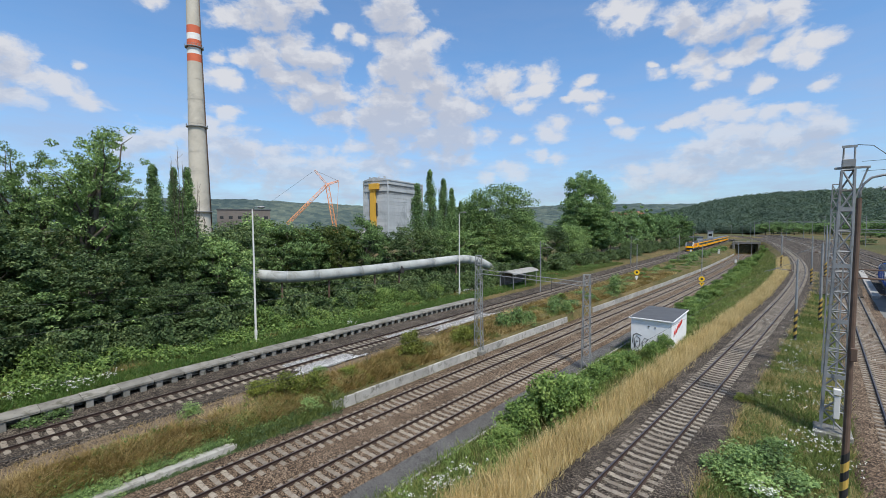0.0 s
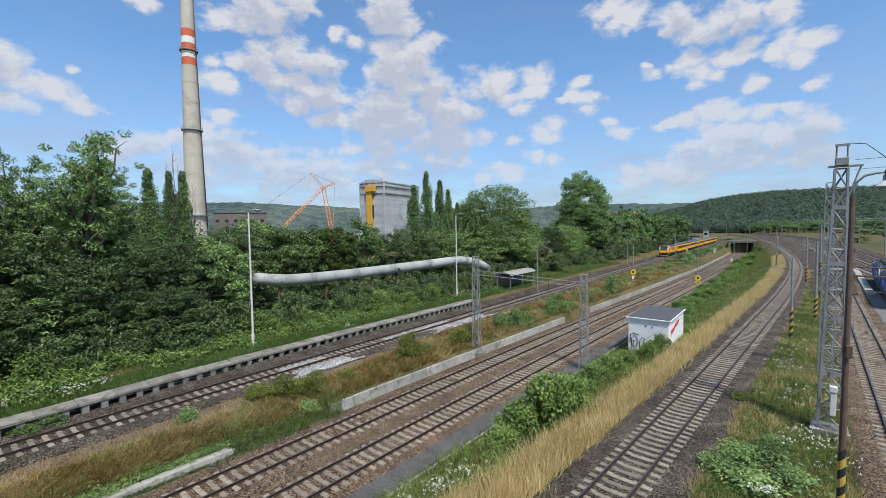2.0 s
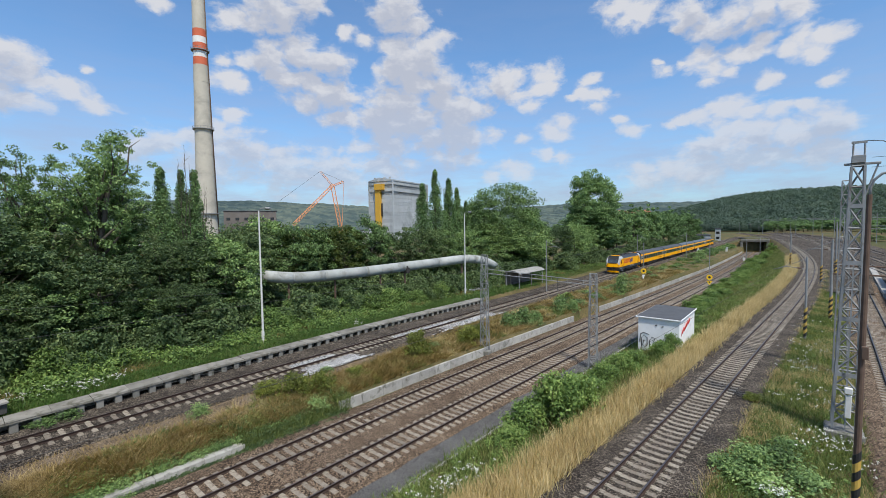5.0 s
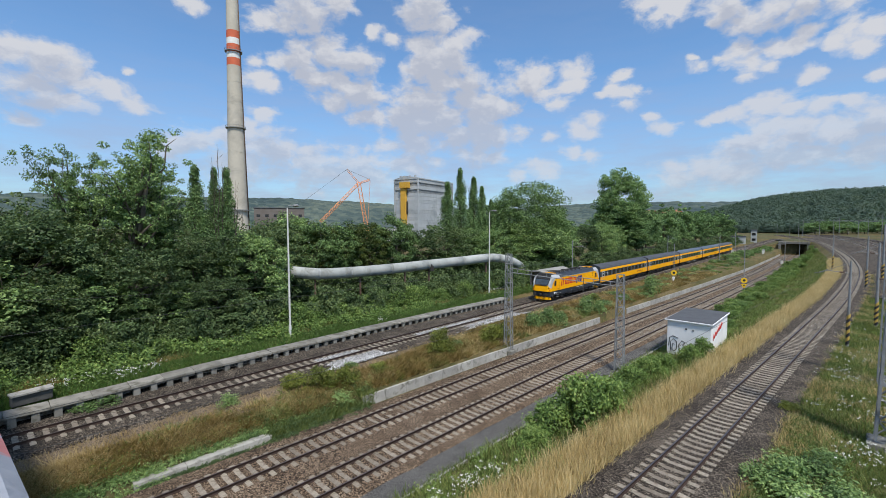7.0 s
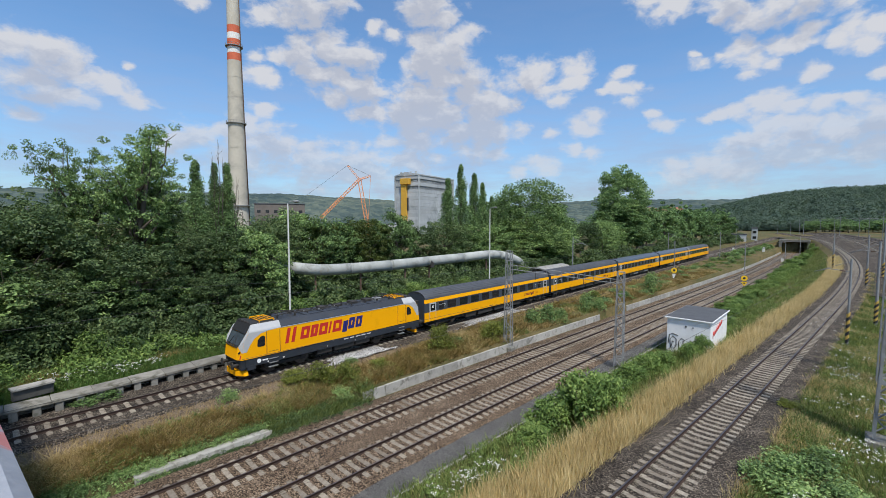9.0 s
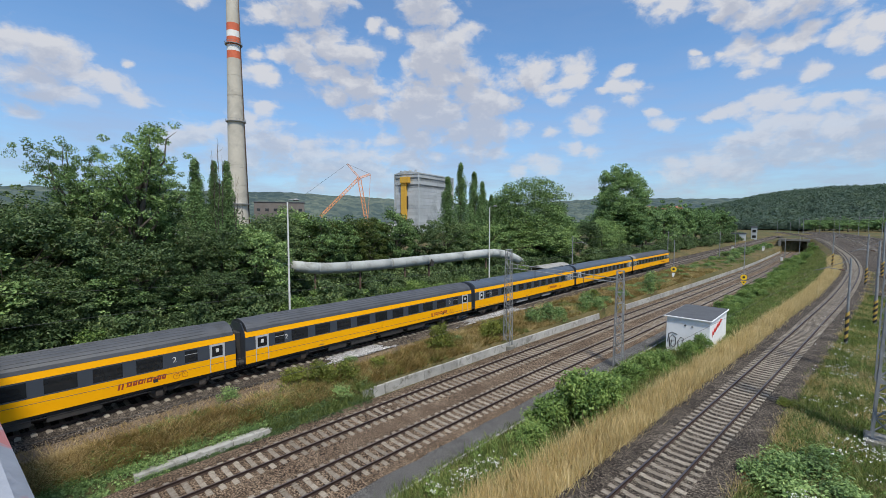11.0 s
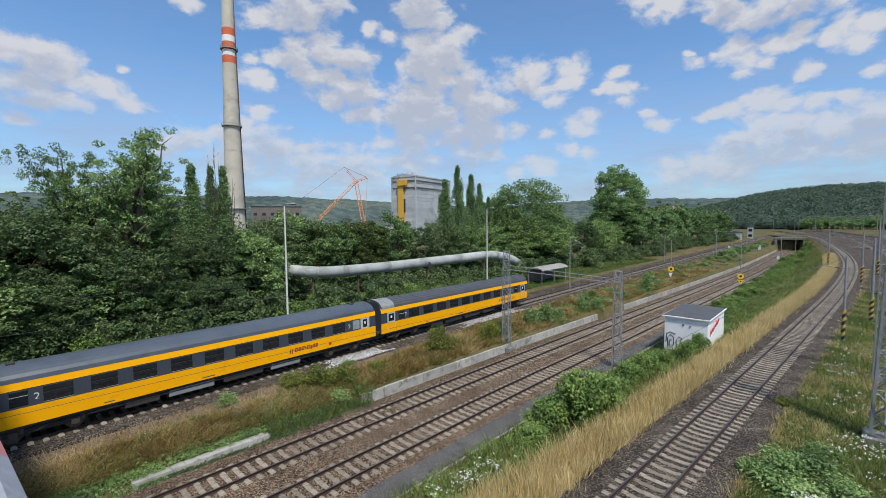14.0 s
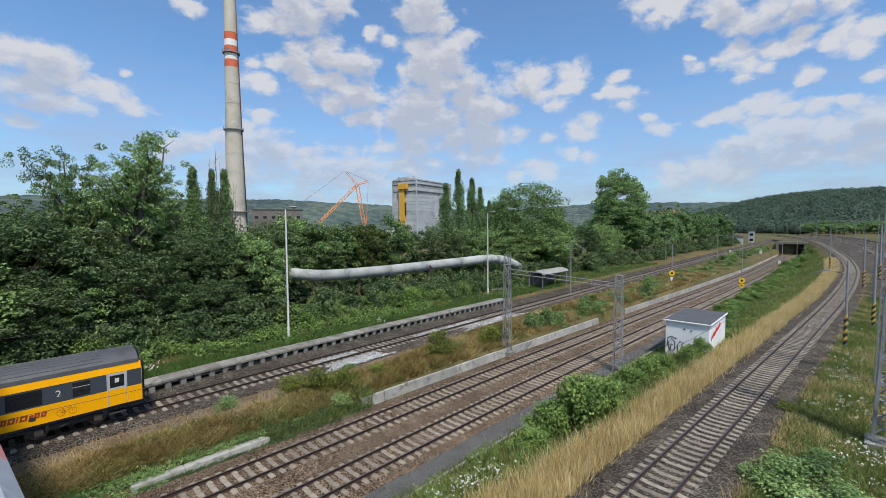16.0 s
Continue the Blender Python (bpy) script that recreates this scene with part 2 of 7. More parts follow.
M_SOIL = ground_material()
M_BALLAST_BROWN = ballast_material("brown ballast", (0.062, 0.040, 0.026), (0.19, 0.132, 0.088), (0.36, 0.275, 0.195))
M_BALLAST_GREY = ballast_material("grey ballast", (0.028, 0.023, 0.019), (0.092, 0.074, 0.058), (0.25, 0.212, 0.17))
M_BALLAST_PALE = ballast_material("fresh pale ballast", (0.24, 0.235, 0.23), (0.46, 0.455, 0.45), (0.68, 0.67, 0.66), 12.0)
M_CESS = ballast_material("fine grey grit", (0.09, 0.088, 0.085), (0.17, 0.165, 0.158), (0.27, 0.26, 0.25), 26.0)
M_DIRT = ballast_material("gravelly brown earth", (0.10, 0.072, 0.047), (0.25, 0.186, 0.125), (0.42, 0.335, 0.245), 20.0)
M_RAIL = material("rusty rail side", ((0.3, (0.024, 0.014, 0.011)), (0.7, (0.062, 0.036, 0.026))), 4, 0.75, 0.2, metal=0.2)
M_RAILTOP = material("polished rail head", ((0.3, (0.10, 0.08, 0.078)), (0.7, (0.19, 0.16, 0.155))), 4, 0.42, 0.05, metal=0.8)
M_SLEEPER = material("concrete sleeper", ((0.25, (0.145, 0.122, 0.096)), (0.75, (0.36, 0.318, 0.256))), 5, 0.9, 0.3, obj=0.35, stain=(3.0, (0.12, 0.085, 0.06), 0.5, 0.72))
M_CONCRETE = material("weathered concrete", ((0.25, (0.24, 0.23, 0.21)), (0.75, (0.45, 0.435, 0.40))), 1.2, 0.9, 0.3, 30, stain=(1.8, (0.13, 0.125, 0.10), 0.52, 0.7), obj=0.25, coords=0)
M_CONCRETE_DARK = material("dark mossy concrete", ((0.25, (0.12, 0.115, 0.10)), (0.75, (0.27, 0.26, 0.235))), 1.5, 0.92, 0.4, 25, stain=(2.2, (0.06, 0.065, 0.04), 0.5, 0.7), obj=0.25, coords=0)
M_SLAB = material("platform slab", ((0.25, (0.135, 0.128, 0.11)), (0.75, (0.30, 0.285, 0.25))), 0.9, 0.92, 0.3, 22, stain=(1.1, (0.085, 0.08, 0.055), 0.48, 0.68), obj=0.3, coords=0)
M_YELLOW = material("yellow coach paint", ((0.2, (0.84, 0.37, 0.0)), (0.8, (0.90, 0.41, 0.001))), 0.8, 0.55, 0.02, 9, spec=0.18, stain=(1.2, (0.68, 0.30, 0.002), 0.58, 0.8))
M_GREY_BAND = material("slate grey coach paint", ((0.2, (0.034, 0.042, 0.056)), (0.8, (0.052, 0.063, 0.082))), 0.8, 0.38, 0.02, 9, coat=0.3)
M_ROOF_SMOOTH = material("smooth slate blue coach roof", ((0.2, (0.050, 0.064, 0.086)), (0.8, (0.085, 0.103, 0.13))), 0.7, 0.42, 0.04, 14, stain=(0.9, (0.05, 0.055, 0.06), 0.55, 0.75))
M_ROOF = material("dusty grey coach roof", ((0.2, (0.046, 0.050, 0.058)), (0.8, (0.085, 0.09, 0.10))), 0.7, 0.6, 0.08, 14, stain=(0.9, (0.04, 0.04, 0.04), 0.55, 0.75))
M_SILVER = material("silver grey paint", ((0.2, (0.36, 0.37, 0.385)), (0.8, (0.48, 0.49, 0.50))), 2, 0.42, 0.02, spec=0.3)
M_UNDER = material("grimy underframe", ((0.2, (0.012, 0.012, 0.013)), (0.8, (0.05, 0.045, 0.04))), 3, 0.8, 0.3)
M_UNDERBLUE = material("dark blue-grey frame paint", ((0.2, (0.012, 0.016, 0.023)), (0.8, (0.03, 0.036, 0.048))), 3, 0.6, 0.15)
M_WHEEL = material("brown wheel steel", ((0.2, (0.05, 0.04, 0.034)), (0.8, (0.13, 0.11, 0.095))), 6, 0.6, 0.2, metal=0.5)
M_STEEL = material("galvanised steel", ((0.2, (0.17, 0.178, 0.182)), (0.8, (0.32, 0.33, 0.335))), 3, 0.65, 0.1, metal=0.2, stain=(1.2, (0.13, 0.10, 0.075), 0.55, 0.75))
M_RUST = material("rusty brown steel", ((0.2, (0.06, 0.04, 0.03)), (0.8, (0.16, 0.10, 0.07))), 3, 0.8, 0.25, 30)
M_POLE = material("pale grey pole paint", ((0.2, (0.5, 0.5, 0.48)), (0.8, (0.7, 0.69, 0.66))), 2, 0.6, 0.1, stain=(2.0, (0.3, 0.27, 0.23), 0.58, 0.75))
M_WIRE = material("dark wire", ((0.2, (0.03, 0.03, 0.03)), (0.8, (0.07, 0.07, 0.07))), 3, 0.6, 0.0)
M_BLACK = material("black paint", ((0.2, (0.012, 0.012, 0.013)), (0.8, (0.03, 0.03, 0.03))), 3, 0.6, 0.05)
M_SIGNYELLOW = material("yellow sign paint", ((0.2, (0.78, 0.47, 0.01)), (0.8, (0.85, 0.53, 0.02))), 3, 0.5, 0.02)
M_STRIPE = material("dull yellow warning paint", ((0.2, (0.42, 0.27, 0.05)), (0.8, (0.55, 0.37, 0.08))), 3, 0.7, 0.05)
M_WHITE = material("white render", ((0.2, (0.66, 0.67, 0.68)), (0.8, (0.84, 0.85, 0.86))), 1.2, 0.85, 0.12, 30, stain=(1.3, (0.5, 0.5, 0.49), 0.6, 0.8))
M_FELT = material("grey roofing felt", ((0.2, (0.05, 0.053, 0.06)), (0.8, (0.095, 0.10, 0.11))), 1.2, 0.9, 0.2, 30)
M_RED = material("red paint", ((0.2, (0.46, 0.015, 0.012)), (0.8, (0.55, 0.03, 0.02))), 3, 0.5, 0.02)
M_NAVY = material("navy blue paint", ((0.2, (0.012, 0.012, 0.12)), (0.8, (0.02, 0.02, 0.17))), 3, 0.5, 0.02)
M_PINK = material("faded pink paint", ((0.2, (0.60, 0.10, 0.14)), (0.8, (0.72, 0.2, 0.24))), 3, 0.7, 0.02)
M_CHIMNEY = material("chimney concrete", ((0.3, (0.42, 0.38, 0.31)), (0.7, (0.56, 0.52, 0.44))), 0.06, 0.9, 0.1, 0.6, stain=(0.05, (0.28, 0.26, 0.23), 0.5, 0.7))
M_CHIMRED = material("faded red-orange band", ((0.3, (0.50, 0.10, 0.045)), (0.7, (0.62, 0.15, 0.07))), 0.2, 0.8, 0.05, 1.0)
M_CHIMWHITE = material("weathered white band", ((0.3, (0.62, 0.61, 0.58)), (0.7, (0.78, 0.77, 0.74))), 0.2, 0.8, 0.05, 1.0)
M_CLAD = material("grey sheet cladding", ((0.3, (0.33, 0.35, 0.36)), (0.7, (0.48, 0.50, 0.51))), 0.08, 0.6, 0.05, 0.5, stain=(0.06, (0.24, 0.26, 0.26), 0.52, 0.68), obj=0.25)
M_CLADYELLOW = material("yellow cladding", ((0.3, (0.55, 0.30, 0.03)), (0.7, (0.66, 0.38, 0.05))), 0.2, 0.6, 0.05, 1.0)
M_ORANGE = material("orange crane paint", ((0.3, (0.70, 0.26, 0.10)), (0.7, (0.80, 0.34, 0.14))), 0.3, 0.6, 0.05, 2.0)
M_PIPE = material("pale pipe cladding", ((0.25, (0.27, 0.285, 0.275)), (0.75, (0.42, 0.435, 0.42))), 0.7, 0.85, 0.15, 9, spec=0.2, stain=(0.8, (0.2, 0.2, 0.18), 0.52, 0.72), obj=0.3)
M_BARK = material("bark", ((0.25, (0.045, 0.036, 0.027)), (0.75, (0.13, 0.11, 0.085))), 3, 0.95, 0.6, 20)
M_BLUE = material("blue locomotive paint", ((0.2, (0.012, 0.085, 0.40)), (0.8, (0.02, 0.12, 0.50))), 0.8, 0.5, 0.02, spec=0.2)
M_ASPHALT = material("worn grey asphalt", ((0.25, (0.11, 0.112, 0.105)), (0.75, (0.185, 0.183, 0.17))), 0.5, 0.92, 0.2, 30, coords=0)
M_GRAFF = material("graffiti line paint", ((0.2, (0.05, 0.05, 0.055)), (0.8, (0.11, 0.11, 0.12))), 3, 0.6, 0.02)
M_ROOFTILE = material("red roof tiles", ((0.2, (0.30, 0.10, 0.06)), (0.8, (0.42, 0.17, 0.10))), 0.4, 0.85, 0.1, obj=0.3)
M_BROWNPANEL = material("brown grey facade", ((0.2, (0.10, 0.085, 0.075)), (0.8, (0.17, 0.15, 0.135))), 0.3, 0.8, 0.1)
M_LEAF_DARK = leaf_material("dark broad leaves", (0.024, 0.046, 0.017), (0.087, 0.138, 0.054), (0.230, 0.291, 0.113), 0.45)
M_LEAF_MID = leaf_material("green leaves", (0.036, 0.067, 0.022), (0.170, 0.272, 0.094), (0.435, 0.562, 0.205), 0.55)
M_LEAF_POPLAR = leaf_material("poplar leaves", (0.041, 0.071, 0.025), (0.152, 0.258, 0.098), (0.374, 0.510, 0.199), 0.5)
M_LEAF_BRIGHT = leaf_material("bright shrub leaves", (0.049, 0.094, 0.024), (0.151, 0.240, 0.061), (0.338, 0.423, 0.124), 0.9)
M_LEAF_OLIVE = leaf_material("yellowing shrub leaves", (0.06, 0.075, 0.015), (0.165, 0.195, 0.036), (0.34, 0.35, 0.075), 0.8)
M_GRASS = leaf_material("green grass", (0.053, 0.083, 0.024), (0.147, 0.195, 0.057), (0.319, 0.330, 0.118), 0.35, 0.3)
M_TURF = leaf_material("fresh low grass", (0.04, 0.088, 0.018), (0.10, 0.19, 0.042), (0.20, 0.31, 0.085), 0.4, 0.3)
M_STRAW = leaf_material("dry straw grass", (0.28, 0.20, 0.09), (0.60, 0.46, 0.235), (0.80, 0.67, 0.41), 0.5, 0.3)
M_WEED = leaf_material("brown-green weeds", (0.085, 0.072, 0.022), (0.27, 0.185, 0.066), (0.52, 0.38, 0.17), 1.3, 0.3)
M_FLOWER = material("white blossom", ((0.2, (0.62, 0.63, 0.56)), (0.8, (0.82, 0.82, 0.76))), 3, 0.8, 0.0, island=0.4)


def forest_material(name, size, dark, mid, light):
    """Woods from afar: one cell a crown, darker between crowns, stands of different greens."""
    m = bpy.data.materials.new(name)
    m.use_nodes = True
    k = Nodes(m.node_tree)
    pos = k.n("ShaderNodeNewGeometry", 0)
    v = k.t.nodes.new("ShaderNodeTexVoronoi")
    k.put(pos, v.inputs["Vector"])
    v.inputs["Scale"].default_value = size
    sep = k.t.nodes.new("ShaderNodeSeparateXYZ")
    k.put(v.outputs["Color"], sep.inputs[0])
    stand = k.noise(pos, size * 0.07, 4.0, 0.6)
    fac = k.math("ADD", k.math("MULTIPLY", sep.outputs[0], 0.4), k.math("MULTIPLY_ADD", stand, 1.1, -0.2))
    col = k.ramp(fac, (0.2, dark), (0.5, mid), (0.85, light))
    b = k.n("ShaderNodeBump", 0, {"Strength": 1.0, "Distance": 0.5 / size, "Height": k.math("SUBTRACT", 1.0, v.outputs["Distance"])})
    sh = k.n("ShaderNodeBsdfPrincipled", 0, {"Base Color": col, "Roughness": 0.9, "Normal": b, "Specular IOR Level": 0.1})
    out = k.t.nodes.new("ShaderNodeOutputMaterial")
    k.put(sh, out.inputs[0])
    return m


M_FOREST = forest_material("wooded hillside", 0.10, (0.022, 0.040, 0.032), (0.040, 0.066, 0.048), (0.075, 0.105, 0.062))


def glass_material(name, tint, rough=0.06):
    m = bpy.data.materials.new(name)
    m.use_nodes = True
    k = Nodes(m.node_tree)
    pos = k.n("ShaderNodeTexCoord", 3)
    col = k.ramp(k.noise(pos, 0.9, 3.0), (0.3, tuple(c * 0.6 for c in tint)), (0.7, tint))
    sh = k.n("ShaderNodeBsdfPrincipled", 0, {"Base Color": col, "Roughness": rough, "Specular IOR Level": 0.6})
    out = k.t.nodes.new("ShaderNodeOutputMaterial")
    k.put(sh, out.inputs[0])
    return m


M_GLASS = glass_material("dark tinted pane", (0.018, 0.021, 0.024))
# blue-grey tint stands in for the sky reflected in the windscreen
M_SCREEN_SKY = glass_material("windscreen with painted sky reflection", (0.07, 0.09, 0.11), 0.1)
M_GLASS_LIGHT = glass_material("frosted pane", (0.36, 0.40, 0.42), 0.2)


# ---- mesh helpers ----
def mesh(name, verts, faces, mat=None, smooth=False):
    me = bpy.data.meshes.new(name)
    me.from_pydata([tuple(v) for v in verts], [], faces)
    for m in (mat if isinstance(mat, (list, tuple)) else [mat] if mat else []):
        me.materials.append(m)
    if smooth:
        me.polygons.foreach_set("use_smooth", [True] * len(me.polygons))
    me.update()
    return me


def tris(name, co, mat, nper=3):
    """A mesh of separate polygons with nper corners each, from an array of corners."""
    me = bpy.data.meshes.new(name)
    n = len(co)
    me.vertices.add(n)
    me.vertices.foreach_set("co", np.ascontiguousarray(co, dtype=np.float32).ravel())
    me.loops.add(n)
    me.loops.foreach_set("vertex_index", np.arange(n, dtype=np.int32))
    me.polygons.add(n // nper)
    me.polygons.foreach_set("loop_start", np.arange(0, n, nper, dtype=np.int32))
    me.polygons.foreach_set("loop_total", np.full(n // nper, nper, dtype=np.int32))
    me.materials.append(mat)
    me.update(calc_edges=True)
    return me


def part(name, bm, material, parent, label=""):
    """A bmesh or mesh as one mesh object under a thing or a part."""
    if isinstance(bm, bmesh.types.BMesh):
        me = bpy.data.meshes.new(name)
        bm.normal_update()
        bm.to_mesh(me)
        bm.free()
        me.materials.append(material)
    else:
        me = bm
    ob = new(name, me)
    ob.parent = parent
    if label:
        ob["label"] = label
    return ob


def thing(name, m, label, category, group="", kind=""):
    e = new(name)
    e.empty_display_size = 0.2
    e.matrix_world = m
    return tagged(e, label, category, group, kind)


def box(bm, x0, x1, y0, y1, z0, z1, bevel=0.0, m=None):
    r = bmesh.ops.create_cube(bm, size=1.0)
    mt = Matrix.Translation(((x0 + x1) / 2, (y0 + y1) / 2, (z0 + z1) / 2)) @ Matrix.Diagonal((abs(x1 - x0), abs(y1 - y0), abs(z1 - z0), 1))
    bmesh.ops.transform(bm, matrix=(m @ mt) if m else mt, verts=r["verts"])
    if bevel:
        es = list({e for v in r["verts"] for e in v.link_edges})
        bmesh.ops.bevel(bm, geom=es, offset=bevel, segments=1, affect="EDGES")
    return bm


def cube(*a, **k):
    return box(bmesh.new(), *a, **k)


def rod(bm, a, b, r0, r1=None, seg=6):
    """A tapered round bar from a to b."""
    a, b = Vector(a), Vector(b)
    d = b - a
    if d.length < 1e-6:
        return bm
    r = bmesh.ops.create_cone(bm, cap_ends=True, segments=seg, radius1=r0, radius2=r0 if r1 is None else r1, depth=d.length)
    bmesh.ops.transform(bm, matrix=Matrix.Translation((a + b) / 2) @ d.to_track_quat("Z", "Y").to_matrix().to_4x4(), verts=r["verts"])
    return bm


def bar(*a, **k):
    return rod(bmesh.new(), *a, **k)


def tube(pts, r, seg=8, bm=None):
    """A bent tube through points; r a number or one per point."""
    bm = bm or bmesh.new()
    rings = []
    pts = [Vector(p) for p in pts]
    for i, p in enumerate(pts):
        d = (pts[min(i + 1, len(pts) - 1)] - pts[max(i - 1, 0)]).normalized()
        u = d.cross(Vector((0, 0, 1)) if abs(d.z) < 0.95 else Vector((0, 1, 0))).normalized()
        v = d.cross(u)
        rr = r[i] if isinstance(r, (list, tuple)) else r
        rings.append([bm.verts.new(p + (u * math.cos(t) + v * math.sin(t)) * rr) for t in (2 * math.pi * j / seg for j in range(seg))])
    for a, b in zip(rings, rings[1:]):
        for j in range(seg):
            f = bm.faces.new((a[j], a[(j + 1) % seg], b[(j + 1) % seg], b[j]))
            f.smooth = True
    bm.faces.new(rings[0][::-1])
    bm.faces.new(rings[-1])
    return bm


def prism(bm, outline, y0, y1):
    """An outline in x, z drawn out along y."""
    a = [bm.verts.new((x, y0, z)) for x, z in outline]
    b = [bm.verts.new((x, y1, z)) for x, z in outline]
    n = len(outline)
    for i in range(n):
        bm.faces.new((a[i], a[(i + 1) % n], b[(i + 1) % n], b[i]))
    bm.faces.new(a[::-1])
    bm.faces.new(b)
    bmesh.ops.recalc_face_normals(bm, faces=bm.faces)
    return bm


# ---- plan of the lines ----
def spline(table):
    """Smooth curve through a table of (y, value)."""
    ys = np.array([a for a, _ in table], float)
    vs = np.array([b for _, b in table], float)
    sl = np.gradient(vs, ys)

    def at(y):
        y = min(max(y, ys[0]), ys[-1])
        i = min(max(int(np.searchsorted(ys, y)) - 1, 0), len(ys) - 2)
        h = ys[i + 1] - ys[i]
        t = (y - ys[i]) / h
        return float((2 * t**3 - 3 * t**2 + 1) * vs[i] + (t**3 - 2 * t**2 + t) * h * sl[i] + (-2 * t**3 + 3 * t**2) * vs[i + 1] + (t**3 - t**2) * h * sl[i + 1])
    return at


def left_x(y):
    return -32.115 - 0.01508 * y


mid_x = spline([(-60, -21.6), (0, -22.05), (30, -21.78), (60, -21.07), (90, -20.2), (120, -19.5), (150, -19.0), (200, -19.3), (230, -19.7), (260, -20.2), (300, -21)])
mid_z = spline([(-60, -1.0), (0, -1.11), (100, -1.87), (200, -2.64), (260, -3.1), (300, -3.3)])
right_x = spline([(-60, -11.2), (0, -7.06), (30, -4.9), (60, -2.55), (85, -0.6), (107, 0.65), (132, 1.4), (171, 0.4), (206, -2.3), (250, -7.5), (290, -14), (330, -22.5), (400, -38)])
right_z = spline([(-60, 0.1), (0, 0.1), (60, 0.12), (107, 0.45), (171, 1.2), (206, 1.7), (260, 3.2), (300, 3.4), (400, 3.4)])
MID_GAP = 3.9
PORTAL = 260.0


def yard_x(y):
    return 3.9 + 0.036 * y


def wall_x(y):
    return mid_x(y) - 2.55


def profile(y):
    """Ground heights across the line at y: pairs of x and z, always the same number."""
    xl, xm, zm, xr, zr = left_x(y), mid_x(y), mid_z(y), right_x(y), right_z(y)
    over = y > PORTAL
    zc = zr - 0.5 if over else zm - 0.34
    top = max(-0.45, zr - 0.5) if over else (max(-0.7, zm + 0.42) if y > 17.5 else zm - 0.05)
    x2 = xm + MID_GAP
    wx = xm - 2.55
    g = min(max((xr - 2.9 - (x2 + 3.6)) , 1.5), 60) if not over else 1.5
    a = min(x2 + 3.3, xr - 6.0) if not over else x2 + 3.3
    pts = [(-4200, 4), (-1500, 4), (-500, 2), (-150, 1.0), (-80, 0.7), (-60, 0.6), (-50, 0.55), (xl - 8, 0.5), (xl - 5.5, 0.45), (xl - 4.4, 0.35), (xl - 3.9, -0.1),
           (xl - 1.6, -0.26), (xl + 1.7, -0.26), (xl + 2.5, -0.42), (xl + 3.4, -0.45)]
    for f in (0.2, 0.4, 0.6, 0.8, 1.0):
        pts.append((xl + 3.4 + (wx - 0.2 - xl - 3.4) * f, -0.45 + (top + 0.45) * f ** 1.3))
    pts += [(wx, zc), (xm - 1.5, zc + 0.05), (x2 + 1.5, zc + 0.05), (a - 1.1, zc - 0.05), (a, zc - 0.05)]
    b = max(xr - 3.0, a + 0.6)
    for f in (0.25, 0.5, 0.75, 1.0):
        pts.append((a + (b - a) * f, zc + (zr - 0.42 - zc) * f))
    pts += [(b + 0.9, zr - 0.26), (b + 4.6, zr - 0.26), (b + 5.6, zr - 0.4)]
    c = b + 5.6
    zy = zr * min(max((y - 60) / 150, 0), 1)
    for f in (0.33, 0.66, 1.0):
        pts.append((c + max(yard_x(y) - 2.6 - c, 0.6) * f, zy - 0.35))
    e = pts[-1][0]
    pts += [(e + 1.0, zy - 0.26), (e + 4.2, zy - 0.26), (e + 9, zy - 0.3), (e + 30, zy - 0.3), (e + 100, zy), (e + 400, zy), (1500, 3), (4200, 4)]
    return pts


def ground_z(x, y):
    p = profile(y)
    return float(np.interp(x, [a for a, _ in p], [b for _, b in p]))


def make_ground():
    ys = list(np.arange(-60, 130, 1.5)) + list(np.arange(130, 259, 4)) + [259.9, 260.1] + list(np.arange(264, 400, 8)) + [420, 470, 550, 700, 900, 1300, 1900, 2700, 3600, 4400]
    ys = [-900, -300, -120] + ys
    verts, faces = [], []
    n = len(profile(0.0))
    for y in ys:
        for i, (x, z) in enumerate(profile(y)):
            rough = 0.10 * noise.noise(Vector((x * 0.5, y * 0.5, 3.1))) if (13 < i < 20 or 24 < i < 29 or 31 < i < 35) and y < 150 else 0
            verts.append((x, y, z + rough))
    for r in range(len(ys) - 1):
        for c in range(n - 1):
            faces.append((r * n + c, r * n + c + 1, (r + 1) * n + c + 1, (r + 1) * n + c))
    ob = new("ground", mesh("ground", verts, faces, M_SOIL, True))
    tagged(ob, "uneven railway verge of soil, grass and dry weeds", "ground", kind="structure")


make_ground()


def strip(name, x_of, w0, w1, z_of, y0, y1, step, mat, label, category, crown=0.0, amp=0.015, kind="structure", lift=0.0):
    """A bed of stone along a line, with an uneven top and tucked-in shoulders."""
    ys = np.arange(y0, y1 + step / 2, step)
    cols = [w0 - 0.35, w0, w0 * 0.55 + w1 * 0.45, (w0 + w1) / 2, w0 * 0.45 + w1 * 0.55, w1, w1 + 0.35]
    cols = sorted(set(cols) | set(np.linspace(w0, w1, 9)))
    verts, faces = [], []
    for y in ys:
        for c in cols:
            edge = c < w0 or c > w1
            wob = 0.18 * noise.noise(Vector((c * 3, y * 0.7, 9))) if (c <= w0 or c >= w1) else 0
            z = z_of(y) + lift * max(0.0, -1.5 - c) + (-0.3 if edge else crown + amp * noise.noise(Vector((c * 2.2, y * 1.7, 1.0))))
            verts.append((x_of(y) + c + wob, y, z))
    n = len(cols)
    for r in range(len(ys) - 1):
        for c in range(n - 1):
            faces.append((r * n + c, r * n + c + 1, (r + 1) * n + c + 1, (r + 1) * n + c))
    return tagged(new(name, mesh(name, verts, faces, mat, True)), label, category, kind=kind)


